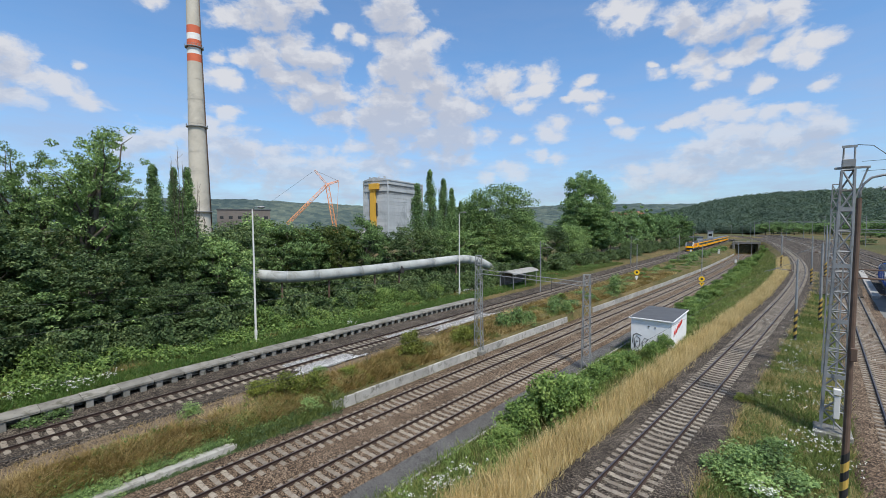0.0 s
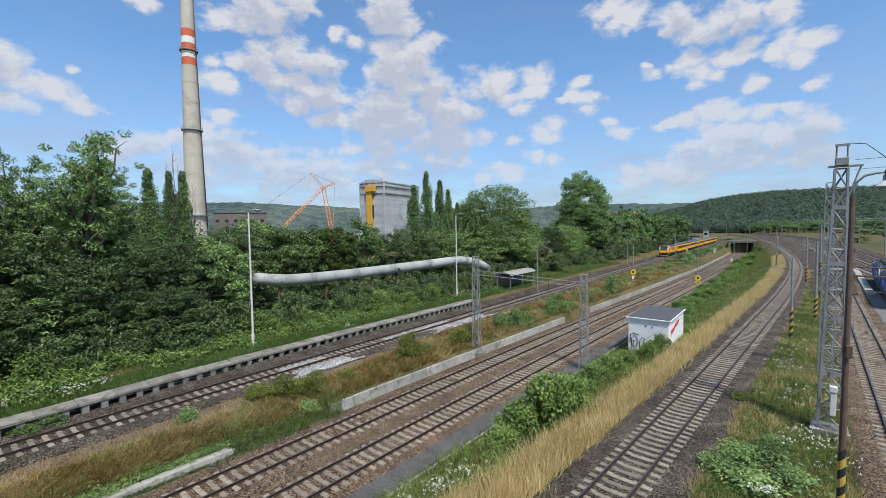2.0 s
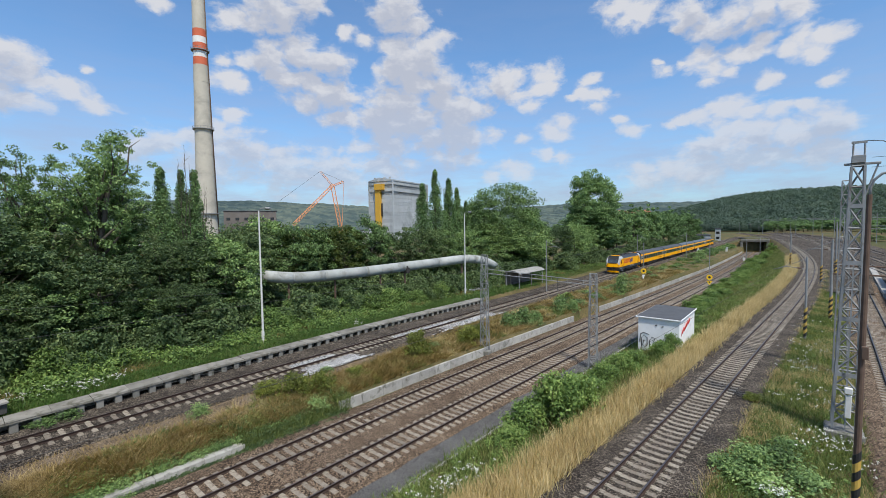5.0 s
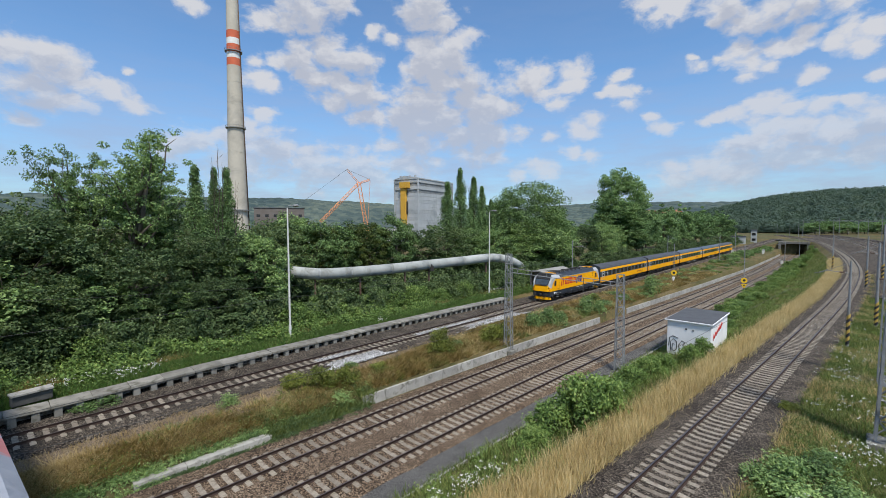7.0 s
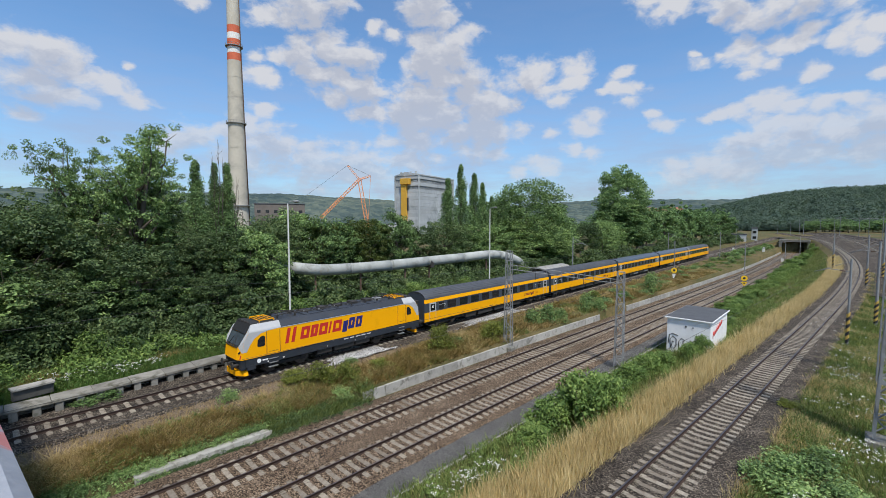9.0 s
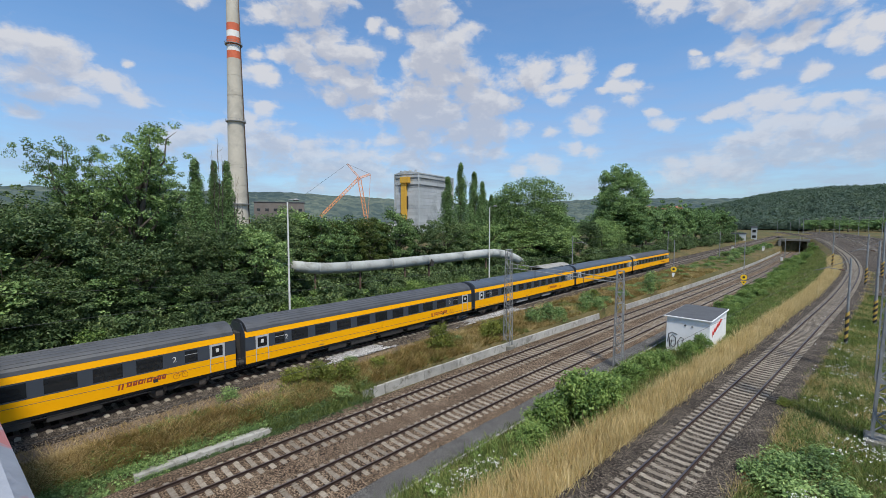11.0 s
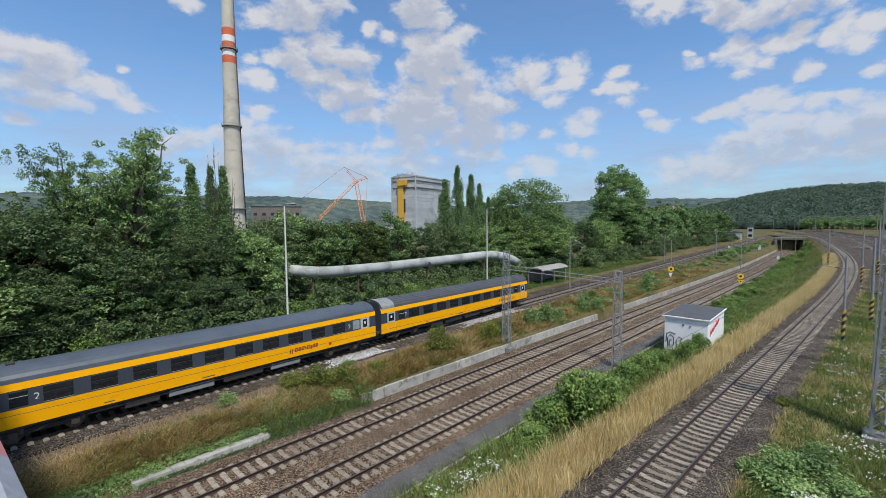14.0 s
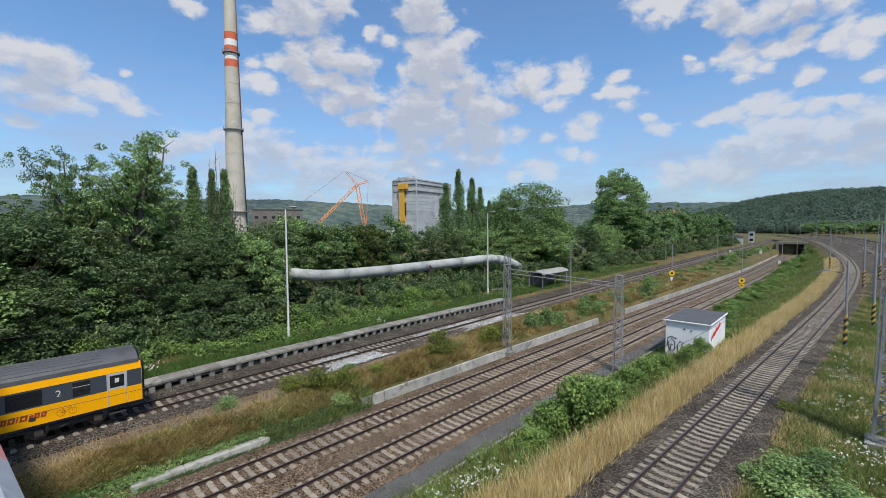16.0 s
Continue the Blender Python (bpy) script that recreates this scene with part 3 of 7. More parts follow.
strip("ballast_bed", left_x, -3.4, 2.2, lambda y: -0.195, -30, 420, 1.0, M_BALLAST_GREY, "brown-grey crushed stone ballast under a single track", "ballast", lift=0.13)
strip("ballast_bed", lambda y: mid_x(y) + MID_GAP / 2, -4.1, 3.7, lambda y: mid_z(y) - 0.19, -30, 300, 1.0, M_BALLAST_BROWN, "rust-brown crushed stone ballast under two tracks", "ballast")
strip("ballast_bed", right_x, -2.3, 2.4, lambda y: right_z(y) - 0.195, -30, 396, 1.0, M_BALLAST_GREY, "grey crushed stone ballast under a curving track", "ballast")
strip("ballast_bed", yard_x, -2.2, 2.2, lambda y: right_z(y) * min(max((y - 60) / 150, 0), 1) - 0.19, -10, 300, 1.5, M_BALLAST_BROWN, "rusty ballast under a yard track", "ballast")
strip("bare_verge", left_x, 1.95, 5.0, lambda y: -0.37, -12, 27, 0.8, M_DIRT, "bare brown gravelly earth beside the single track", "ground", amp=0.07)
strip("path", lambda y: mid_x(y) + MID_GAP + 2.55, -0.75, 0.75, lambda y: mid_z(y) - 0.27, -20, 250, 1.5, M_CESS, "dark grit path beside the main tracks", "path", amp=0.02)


# ---- tracks ----
RAIL_OUT = ((-0.036, 0.0), (0.036, 0.0), (0.036, -0.035), (0.012, -0.05), (0.012, -0.13), (0.07, -0.15), (0.07, -0.172), (-0.07, -0.172), (-0.07, -0.15), (-0.012, -0.13), (-0.012, -0.05), (-0.036, -0.035))


def rail_mesh(x_of, z_of, off, y0, y1):
    ys = list(np.arange(y0, min(y1, 150), 2.0)) + list(np.arange(max(y0, min(y1, 150)), y1 + 0.1, 6.0))
    verts, faces = [], []
    n = len(RAIL_OUT)
    for y in ys:
        sl = (x_of(y + 0.5) - x_of(y - 0.5))
        q = math.hypot(1, sl)
        for a, b in RAIL_OUT:
            verts.append((x_of(y) + (off + a) / q, y - (off + a) * sl / q, z_of(y) + b))
    for r in range(len(ys) - 1):
        for c in range(n):
            faces.append((r * n + c, (r + 1) * n + c, (r + 1) * n + (c + 1) % n, r * n + (c + 1) % n))
    me = mesh("rail", verts, faces, [M_RAIL, M_RAILTOP])
    me.polygons.foreach_set("material_index", [1 if i % n == 0 else 0 for i in range(len(faces))])
    return me


def sleeper_mesh(half, mat):
    bm = bmesh.new()
    prism(bm, ((-half, -0.36), (half, -0.36), (half, -0.165), (half * 0.35, -0.15), (0.45, -0.185), (-0.45, -0.185), (-half * 0.35, -0.15), (-half, -0.165)), -0.13, 0.13)
    for s in (-1, 1):
        for d in (-0.12, 0.12):
            box(bm, s * 0.7525 + d - 0.04, s * 0.7525 + d + 0.04, -0.07, 0.07, -0.16, -0.115)
    me = bpy.data.meshes.new("sleeper")
    bm.to_mesh(me)
    bm.free()
    me.materials.append(mat)
    return me


SLEEPER = sleeper_mesh(1.26, M_SLEEPER)


def make_track(x_of, z_of, y0, y1, near0, near1, label, pitch=0.6, buried=0.0):
    t = thing("railway_track", Matrix(), label, "railway track", "railway tracks")
    for off in (-0.7525, 0.7525):
        part("rail", rail_mesh(x_of, z_of, off, y0, y1), None, t)
    far = []
    y = y0
    while y < y1:
        sl = x_of(y + 0.5) - x_of(y - 0.5)
        m = pose(x_of(y), y, z_of(y) - buried, 0, 0, -math.degrees(math.atan(sl)) + random.uniform(-0.8, 0.8))
        if near0 <= y <= near1:
            ob = new("sleeper", SLEEPER)
            ob.parent = t
            ob.matrix_world = m
        else:
            far.append(m)
        y += pitch
    vs, fs = [], []
    for m in far:
        b = len(vs)
        for xx, yy, zz in ((-1.26, -.13, -.36), (1.26, -.13, -.36), (1.26, .13, -.36), (-1.26, .13, -.36), (-1.26, -.13, -.165), (1.26, -.13, -.165), (1.26, .13, -.165), (-1.26, .13, -.165)):
            vs.append(m @ Vector((xx, yy, zz)))
        fs += [(b + 4, b + 5, b + 6, b + 7), (b, b + 1, b + 5, b + 4), (b + 1, b + 2, b + 6, b + 5), (b + 2, b + 3, b + 7, b + 6), (b + 3, b, b + 4, b + 7)]
    if vs:
        tagged(part("sleeper_run", mesh("sleeper_run", vs, fs, M_SLEEPER), None, t), kind="stuff")
    return t


make_track(left_x, lambda y: 0.0, -25, 420, -2, 100, "single track on half-buried pale concrete sleepers", 0.62, 0.0)
make_track(mid_x, mid_z, -20, 262, 6, 120, "brown-railed main track on pale concrete sleepers")
make_track(lambda y: mid_x(y) + MID_GAP, mid_z, -20, 262, 4, 115, "brown-railed main track on pale concrete sleepers")
make_track(right_x, right_z, -20, 396, 8, 130, "curving single track on grey concrete sleepers", 0.6, 0.0)
make_track(yard_x, lambda y: right_z(y) * min(max((y - 60) / 150, 0), 1), -10, 300, 25, 110, "rusty yard track beside a paved way", 0.65)

far_x = spline([(90, 17.0), (150, 12.0), (215, 6.5), (300, -4), (390, -17), (420, -22)])


def far_z(y):
    return right_z(y) * min(max((y - 60) / 150, 0), 1)


strip("ballast_bed", lambda y: far_x(y) + 2.3, -7.5, 12.0, lambda y: far_z(y) - 0.17, 92, 415, 4.0, M_BALLAST_GREY, "grey ballast under the yard throat tracks", "ballast")
strip("yard_ground", right_x, 2.2, 8.5, lambda y: right_z(y) - 0.24, 92, 330, 3.0, M_BALLAST_GREY, "dark cindery ground between the yard tracks", "ground")
make_track(far_x, far_z, 92, 415, 1, 0, "distant yard track curving over the underpass")
make_track(lambda y: far_x(y) + 9.4, far_z, 110, 415, 1, 0, "distant yard track curving over the underpass")
make_track(lambda y: far_x(y) + 4.6, far_z, 92, 415, 1, 0, "distant yard track curving over the underpass")


# ---- retaining wall, platform, underpass ----
def make_wall():
    w = thing("retaining_wall", Matrix(), "low weathered concrete retaining wall beside the main tracks", "wall", kind="structure")

    def run(y0, y1, h, step, dx=0.0, t=0.28):
        y = y0
        while y < y1 - 0.3:
            e = min(y + step, y1)
            a, b = Vector((wall_x(y) + dx, y, 0)), Vector((wall_x(e) + dx, e, 0))
            za, zb = mid_z(y), mid_z(e)
            bm = bmesh.new()
            g = 0.012
            vs = []
            for p, z, s in ((a, za, g), (b, zb, -g)):
                hh = h + random.uniform(-0.015, 0.015)
                for ox, oz in ((0.06, -0.6), (0, hh - 0.03), (-0.03, hh), (-t, hh), (-t, -0.6)):
                    vs.append(bm.verts.new((p.x + ox, p.y + s, z + oz)))
            for i in range(5):
                j = (i + 1) % 5
                bm.faces.new((vs[i], vs[j], vs[5 + j], vs[5 + i]))
            bm.faces.new(vs[4::-1])
            bm.faces.new(vs[5:])
            bmesh.ops.recalc_face_normals(bm, faces=bm.faces)
            part("panel", bm, M_CONCRETE, w)
            y = e
    run(4.2, 11.0, 0.05, 2.3, 0.05, 0.5)
    run(17.6, 55.6, 0.42, 2.0)
    run(64.4, 120.0, 0.45, 2.4)
    run(120.0, 252.0, 0.45, 6.0)


make_wall()


def path_kerb():
    k = thing("path_kerb", Matrix(), "low pale concrete kerb along the grit path", "kerb", kind="structure")
    y = 8.0
    while y < 150:
        e = y + 2.0
        bm = bmesh.new()
        vs = []
        for yy, s in ((y, 0.015), (e, -0.015)):
            x = mid_x(yy) + MID_GAP + 3.36
            for ox, oz in ((0, -0.5), (0, -0.2), (0.13, -0.19), (0.13, -0.5)):
                vs.append(bm.verts.new((x + ox, yy + s, mid_z(yy) + oz + random.uniform(-0.01, 0.01))))
        for f in ((0, 1, 5, 4), (1, 2, 6, 5), (2, 3, 7, 6), (0, 3, 2, 1), (4, 5, 6, 7)):
            bm.faces.new([vs[i] for i in f])
        bmesh.ops.recalc_face_normals(bm, faces=bm.faces)
        part("kerb_stone", bm, M_CONCRETE, k)
        y = e


path_kerb()


def edge_x(y):
    return float(np.interp(y, (-12, 2, 12, 30, 70, 110), (-33.75, -34.15, -35.0, -35.7, -36.1, -36.9)))


# stained block concrete; on the underpass pier and deck its darkness paints the inner shade
M_BLOCK = material("dark stained concrete, also underpass shade", ((0.25, (0.04, 0.04, 0.038)), (0.75, (0.10, 0.098, 0.09))), 2.5, 0.9, 0.3, 25)


def make_platform():
    p = thing("platform", Matrix(), "old narrow concrete slab platform on spaced block supports", "platform", kind="structure")
    y = -10.0
    while y < 52:
        e = y + 2.0
        bm = bmesh.new()
        tilt = random.uniform(-0.02, 0.02)
        vs = []
        for yy, s in ((y, 0.014), (e, -0.014)):
            x = edge_x(yy)
            for ox, oz in ((0, 0.44), (0, 0.58), (-0.02, 0.6 + tilt), (-1.35, 0.61 + tilt), (-1.35, 0.44)):
                vs.append(bm.verts.new((x + ox, yy + s, oz)))
        for i in range(5):
            j = (i + 1) % 5
            bm.faces.new((vs[i], vs[j], vs[5 + j], vs[5 + i]))
        bm.faces.new(vs[4::-1])
        bm.faces.new(vs[5:])
        bmesh.ops.recalc_face_normals(bm, faces=bm.faces)
        part("slab", bm, M_SLAB, p)
        for yy in (y + 0.35, y + 1.35):
            x = edge_x(yy)
            part("support", cube(x - 0.6, x - 0.06, yy - 0.2, yy + 0.2, -0.4, 0.438, bevel=0.03), M_CONCRETE_DARK, p)
        y = e
    bm = bmesh.new()
    ys = [-10 + 4 * i for i in range(16)]
    a = [(bm.verts.new((edge_x(y) - 0.75, y, -0.4)), bm.verts.new((edge_x(y) - 0.75, y, 0.43))) for y in ys]
    b = [(bm.verts.new((edge_x(y) - 1.2, y, -0.4)), bm.verts.new((edge_x(y) - 1.2, y, 0.43))) for y in ys]
    for (p0, p1), (q0, q1) in zip(a, a[1:]):
        bm.faces.new((p0, p1, q1, q0))
    for (p0, p1), (q0, q1) in zip(b, b[1:]):
        bm.faces.new((p0, q0, q1, p1))
    for (p0, p1), (q0, q1), (r0, r1), (s0, s1) in zip(a, a[1:], b, b[1:]):
        bm.faces.new((p1, r1, s1, q1))
    part("backing", bm, M_CONCRETE_DARK, p)
    # low concrete block at the platform's back
    k = thing("concrete_block", pose(-36.3, 1.3, 0.5, 0, 0, 11), "low concrete wall block with a pale capping slab on the platform", "concrete block")
    part("body", cube(-0.22, 0.22, -0.95, 0.95, 0, 0.62, bevel=0.03), M_BLOCK, k)
    part("capping", cube(-0.36, 0.36, -1.0, 1.0, 0.62, 0.78, bevel=0.03), M_CONCRETE, k, "pale cracked capping slab")


make_platform()


def make_underpass():
    u = thing("underpass", Matrix(), "dark concrete rail underpass carrying yard tracks over the main line", "underpass", kind="structure")
    x0, x1 = -23.1, -13.6
    z0 = mid_z(PORTAL) - 0.5
    part("side_wall", cube(x0 - 1.0, x0, PORTAL - 1.5, PORTAL + 40, z0, 2.3, bevel=0.05), M_CONCRETE_DARK, u)
    part("side_wall", cube(x1, x1 + 1.0, PORTAL - 1.5, PORTAL + 40, z0, 2.3, bevel=0.05), M_CONCRETE_DARK, u)
    # pier and deck take the dark concrete to paint the shade inside
    part("pier", cube(-18.3, -17.9, PORTAL + 0.5, PORTAL + 40, z0, 1.9, bevel=0.04), M_BLOCK, u)
    part("lintel", cube(x0 - 1.0, x1 + 1.0, PORTAL - 1.6, PORTAL + 1.5, 1.9, 2.95, bevel=0.06), M_CONCRETE_DARK, u)
    part("deck", cube(x0 - 1.0, x1 + 1.0, PORTAL + 1.5, PORTAL + 40, 2.2, 2.72), M_BLOCK, u)
    # added black sheet across the far end, in place of the deep shade there
    part("inner_wall", cube(x0 - 1.0, x1 + 1.0, PORTAL + 40, PORTAL + 41, z0, 2.7), M_BLACK, u)
    for x in (x0 - 0.5, -21, -18, -15, x1 + 0.5):
        part("railing_post", bar((x, PORTAL - 1.2, 2.95), (x, PORTAL - 1.2, 3.95), 0.05), M_STEEL, u)
    part("railing", tube([(x0 - 0.5, PORTAL - 1.2, 3.9), (x1 + 0.5, PORTAL - 1.2, 3.9)], 0.05, 6), M_STEEL, u)


make_underpass()


# ---- the road bridge on which the camera stands ----
def make_bridge():
    b = thing("road_bridge", Matrix.Translation((-0.535, 0.018, 0)) @ pose(0, 0, 0, 0, 0, 4.8), "concrete road bridge parapet with flaking grey and pink paint", "bridge", kind="structure")
    bm = cube(-60, 9, -0.34, 0.0, 10.3, 11.07, bevel=0.015)
    part("parapet", bm, M_PARAPET, b)
    part("deck", cube(-60, 9, -9.0, -0.05, 9.3, 10.3, bevel=0.05), M_CONCRETE_DARK, b)
    part("far_parapet", cube(-60, 9, -9.34, -9.0, 9.3, 11.07, bevel=0.015), M_CONCRETE, b)
    for x in (-42, 9.5):
        part("abutment", cube(x - 1.2, x - 0.2, -8.6, -0.6, -1, 9.3, bevel=0.05), M_CONCRETE_DARK, b)


M_PARAPET = material("flaking parapet paint", ((0.25, (0.20, 0.215, 0.25)), (0.75, (0.34, 0.36, 0.40))), 6, 0.8, 0.3, 60, stain=(7.0, (0.46, 0.17, 0.16), 0.50, 0.56), coords=0)
make_bridge()


# ---- trackside hut ----
def make_hut():
    h = thing("hut", Matrix(), "small white rendered flat-roofed trackside hut with graffiti", "hut")
    x0, x1, y0, y1, z0, z1 = -12.55, -8.85, 45.2, 52.5, -1.7, 2.0
    part("wall", cube(x0, x1, y0, y1, z0, z1, bevel=0.02), M_WHITE, h)
    part("roof", cube(x0 - 0.18, x1 + 0.18, y0 - 0.18, y1 + 0.18, z1, z1 + 0.12, bevel=0.02), M_WHITE, h)
    part("roofing_felt", cube(x0 - 0.12, x1 + 0.12, y0 - 0.12, y1 + 0.12, z1 + 0.12, z1 + 0.14), M_FELT, h, "grey roofing felt")
    part("gutter", tube([(x0 - 0.25, y0 - 0.2, z1 + 0.02), (x0 - 0.25, y1 + 0.2, z1 - 0.03)], 0.06, 6), M_STEEL, h)
    part("vent", bar((-10.9, y0 - 0.05, 1.35), (-10.9, y0 + 0.05, 1.35), 0.09, seg=10), M_FELT, h)
    part("vent", bar((-10.3, y0 - 0.05, 1.3), (-10.3, y0 + 0.05, 1.3), 0.09, seg=10), M_STEEL, h)
    # looping black outline scrawl on the front wall, red scrawl on the side wall
    for pts in ([(0.25, 0.1), (0.2, 0.9), (0.45, 1.25), (0.75, 1.0), (0.75, 0.3), (0.55, 0.05), (0.35, 0.25), (0.4, 0.75), (0.58, 0.7)],
                [(1.0, 0.1), (0.95, 0.7), (1.2, 1.15), (1.5, 1.0), (1.3, 0.7), (1.55, 0.5), (1.45, 0.1), (1.15, 0.1)],
                [(1.7, 0.1), (1.75, 0.8), (2.0, 1.05), (2.2, 0.8), (2.05, 0.4), (2.3, 0.1)], [(0.05, 0.5), (0.12, 1.3), (0.4, 1.5), (0.9, 1.35)]):
        part("graffiti", tube([(x0 + 0.1 + a, y0 - 0.004, -1.0 + b) for a, b in pts], 0.045, 4), M_GRAFF, h, "black outline graffiti")
    for i, y in enumerate((46.3, 46.9, 47.6, 48.1, 48.8, 49.5)):
        up = 0.9 + 0.12 * i
        part("graffiti", tube([(x1 + 0.004, y - 0.2, up - 0.5), (x1 + 0.004, y, up + 0.1), (x1 + 0.004, y + 0.25, up - 0.35), (x1 + 0.004, y + 0.45, up)], 0.04, 4), M_RED, h, "red scrawl graffiti")


make_hut()


# ---- masts and poles ----
def lattice(name, x, y, z0, z1, w0, w1, label, turn=0.0, d=None, cell=1.1, mat=None, r=0.05, group="lattice masts"):
    """Four angle legs with zigzag bracing on a concrete foot."""
    mat = mat or M_STEEL
    t = thing(name, pose(x, y, z0, 0, 0, turn), label, "mast", group)
    h = z1 - z0
    d = d or 0.7
    part("foot", cube(-w0 * 0.8, w0 * 0.8, -w0 * d * 0.85, w0 * d * 0.85, -0.7, 0.02, bevel=0.04), M_CONCRETE_DARK, t)

    def corner(sx, sy, f):
        w = w0 + (w1 - w0) * f
        return Vector((sx * w / 2, sy * w * d / 2, 0.1 + (h - 0.1) * f))
    for sx in (-1, 1):
        for sy in (-1, 1):
            part("leg", bar(corner(sx, sy, 0), corner(sx, sy, 1), r, r * 0.85, seg=4), mat, t)
    n = max(int(h / cell), 3)
    for a, b in (((-1, -1), (1, -1)), ((1, -1), (1, 1)), ((1, 1), (-1, 1)), ((-1, 1), (-1, -1))):
        for i in range(n):
            f0, f1 = i / n, (i + 1) / n
            p, q = (a, b) if i % 2 else (b, a)
            part("brace", bar(corner(*p, f0), corner(*q, f1), r * 0.58, seg=4), mat, t)
            part("brace", bar(corner(*a, f1), corner(*b, f1), r * 0.5, seg=4), mat, t)
    return t


def big_mast():
    t = lattice("lattice_mast", 1.9, 31.4, 0.0, 14.2, 1.0, 0.5, "tall grey lattice catenary mast with a striped concrete foot", 0, 0.9, 1.05, r=0.08)
    t.matrix_world = pose(1.9, 31.4, 0.0, 0, 0.8, 0)
    part("cap", cube(-0.27, 0.27, -0.24, 0.24, 14.35, 14.75, bevel=0.02), M_STEEL, t)
    for z in (3.0, 6.0, 9.0, 12.0):
        w = 1.0 - 0.5 * z / 14.2
        part("gusset", cube(-w / 2 - 0.04, w / 2 + 0.04, -w * 0.45 - 0.05, -w * 0.45 - 0.02, z, z + 0.22), M_STEEL, t)
    for s in (-0.22, 0.22):
        part("horn", bar((s, 0, 14.7), (s, 0, 15.5), 0.045), M_STEEL, t)
    part("horn_plate", cube(-0.3, 0.3, -0.05, 0.05, 15.38, 15.5), M_STEEL, t)
    part("crossarm", cube(-0.55, 0.85, -0.08, 0.08, 14.25, 14.37, bevel=0.02), M_STEEL, t)
    part("strut", bar((0.75, 0, 14.25), (0.28, 0, 12.5), 0.04), M_STEEL, t)
    part("control_box", cube(-0.05, 0.2, -0.75, -0.55, 0.9, 2.1, bevel=0.02), M_POLE, t, "pale grey control box")
    part("control_head", cube(-0.1, 0.22, -0.8, -0.5, 2.2, 2.5, bevel=0.02), M_POLE, t)
    part("feeder_loop", tube([(0.3, 0, 15.5), (0.9, 0, 15.4), (1.4, 0, 14.9), (1.7, 0, 14.55)], 0.02, 5), M_WIRE, t)
    part("ladder_strip", cube(-0.03, 0.03, -0.56, -0.52, 0.2, 9.0), M_STEEL, t)


big_mast()
lattice("lattice_mast", 2.3, 43.5, -0.3, 14.3, 0.8, 0.42, "grey lattice catenary mast in the grass strip", 0, 0.9, 1.0, r=0.05)
lattice("lattice_mast", -24.35, 35.2, -1.2, 8.45, 0.72, 0.5, "grey lattice gantry mast on the slope between the tracks", 8, 0.8, 0.9, r=0.045)
lattice("lattice_mast", -14.3, 37.7, -1.7, 6.95, 0.72, 0.55, "grey lattice gantry mast at the main track's edge", 8, 0.8, 0.9, r=0.05)


def gantry():
    g = thing("gantry_beam", Matrix(), "thin twin steel gantry beam hung between two lattice masts", "gantry")
    a, b = Vector((-24.2, 35.3, 7.05)), Vector((-14.4, 37.6, 6.25))
    for dz in (0, -0.42):
        part("chord", bar(a + Vector((0, 0, dz)), b + Vector((0, 0, dz * 0.8)), 0.035), M_STEEL, g)
    bm = bmesh.new()
    for i in range(7):
        p = a.lerp(b, (i + 0.5) / 7)
        rod(bm, p, p - Vector((0, 0, 0.4)), 0.025, seg=4)
    part("hangers", bm, M_STEEL, g)
    for f, z in ((0.25, 1.1), (0.7, 1.2)):
        p = a.lerp(b, f)
        part("dropper", bar(p, p - Vector((0, 0, z)), 0.03), M_WIRE, g)


gantry()


def lamp_post(x, y, h, label, z0=0.45):
    t = thing("street_lamp", pose(x, y, z0), label, "lamp", "platform lamps")
    part("pole", bar((0, 0, -0.3), (0, 0, h), 0.11, 0.065, seg=8), M_POLE, t)
    part("collar", bar((0, 0, 0), (0, 0, 1.2), 0.14, seg=8), M_POLE, t)
    part("arm", tube([(0, 0, h - 0.05), (0.1, 0.1, h + 0.2), (0.45, 0.4, h + 0.25)], 0.04, 6), M_STEEL, t)
    bm = bmesh.new()
    bmesh.ops.create_uvsphere(bm, u_segments=10, v_segments=6, radius=0.3)
    bmesh.ops.transform(bm, matrix=Matrix.Translation((0.62, 0.55, h + 0.2)) @ Matrix.Diagonal((1.1, 1.1, 0.45, 1)), verts=bm.verts)
    part("head", bm, M_STEEL, t)


lamp_post(-39.06, 19.6, 12.6, "tall pale platform lamp post with a single head")
lamp_post(-40.6, 53.4, 12.9, "tall pale platform lamp post with a single head")


def stripes(t, x, y, z0, z1, r, n=7, mat=None):
    """Slanted black and yellow warning bands round a pole."""
    hgt = (z1 - z0) / n
    for i in range(n):
        bm = bmesh.new()
        rings = []
        for z in (z0 + i * hgt, z0 + (i + 1) * hgt):
            rings.append([bm.verts.new((x + r * math.cos(a), y + r * math.sin(a), z + 0.5 * r * math.cos(a) * 2)) for a in (j * math.pi / 5 for j in range(10))])
        for j in range(10):
            bm.faces.new((rings[0][j], rings[0][(j + 1) % 10], rings[1][(j + 1) % 10], rings[1][j]))
        bm.faces.new(rings[0][::-1])
        bm.faces.new(rings[1])
        part("warning_band", bm, M_STRIPE if i % 2 else M_BLACK, t)


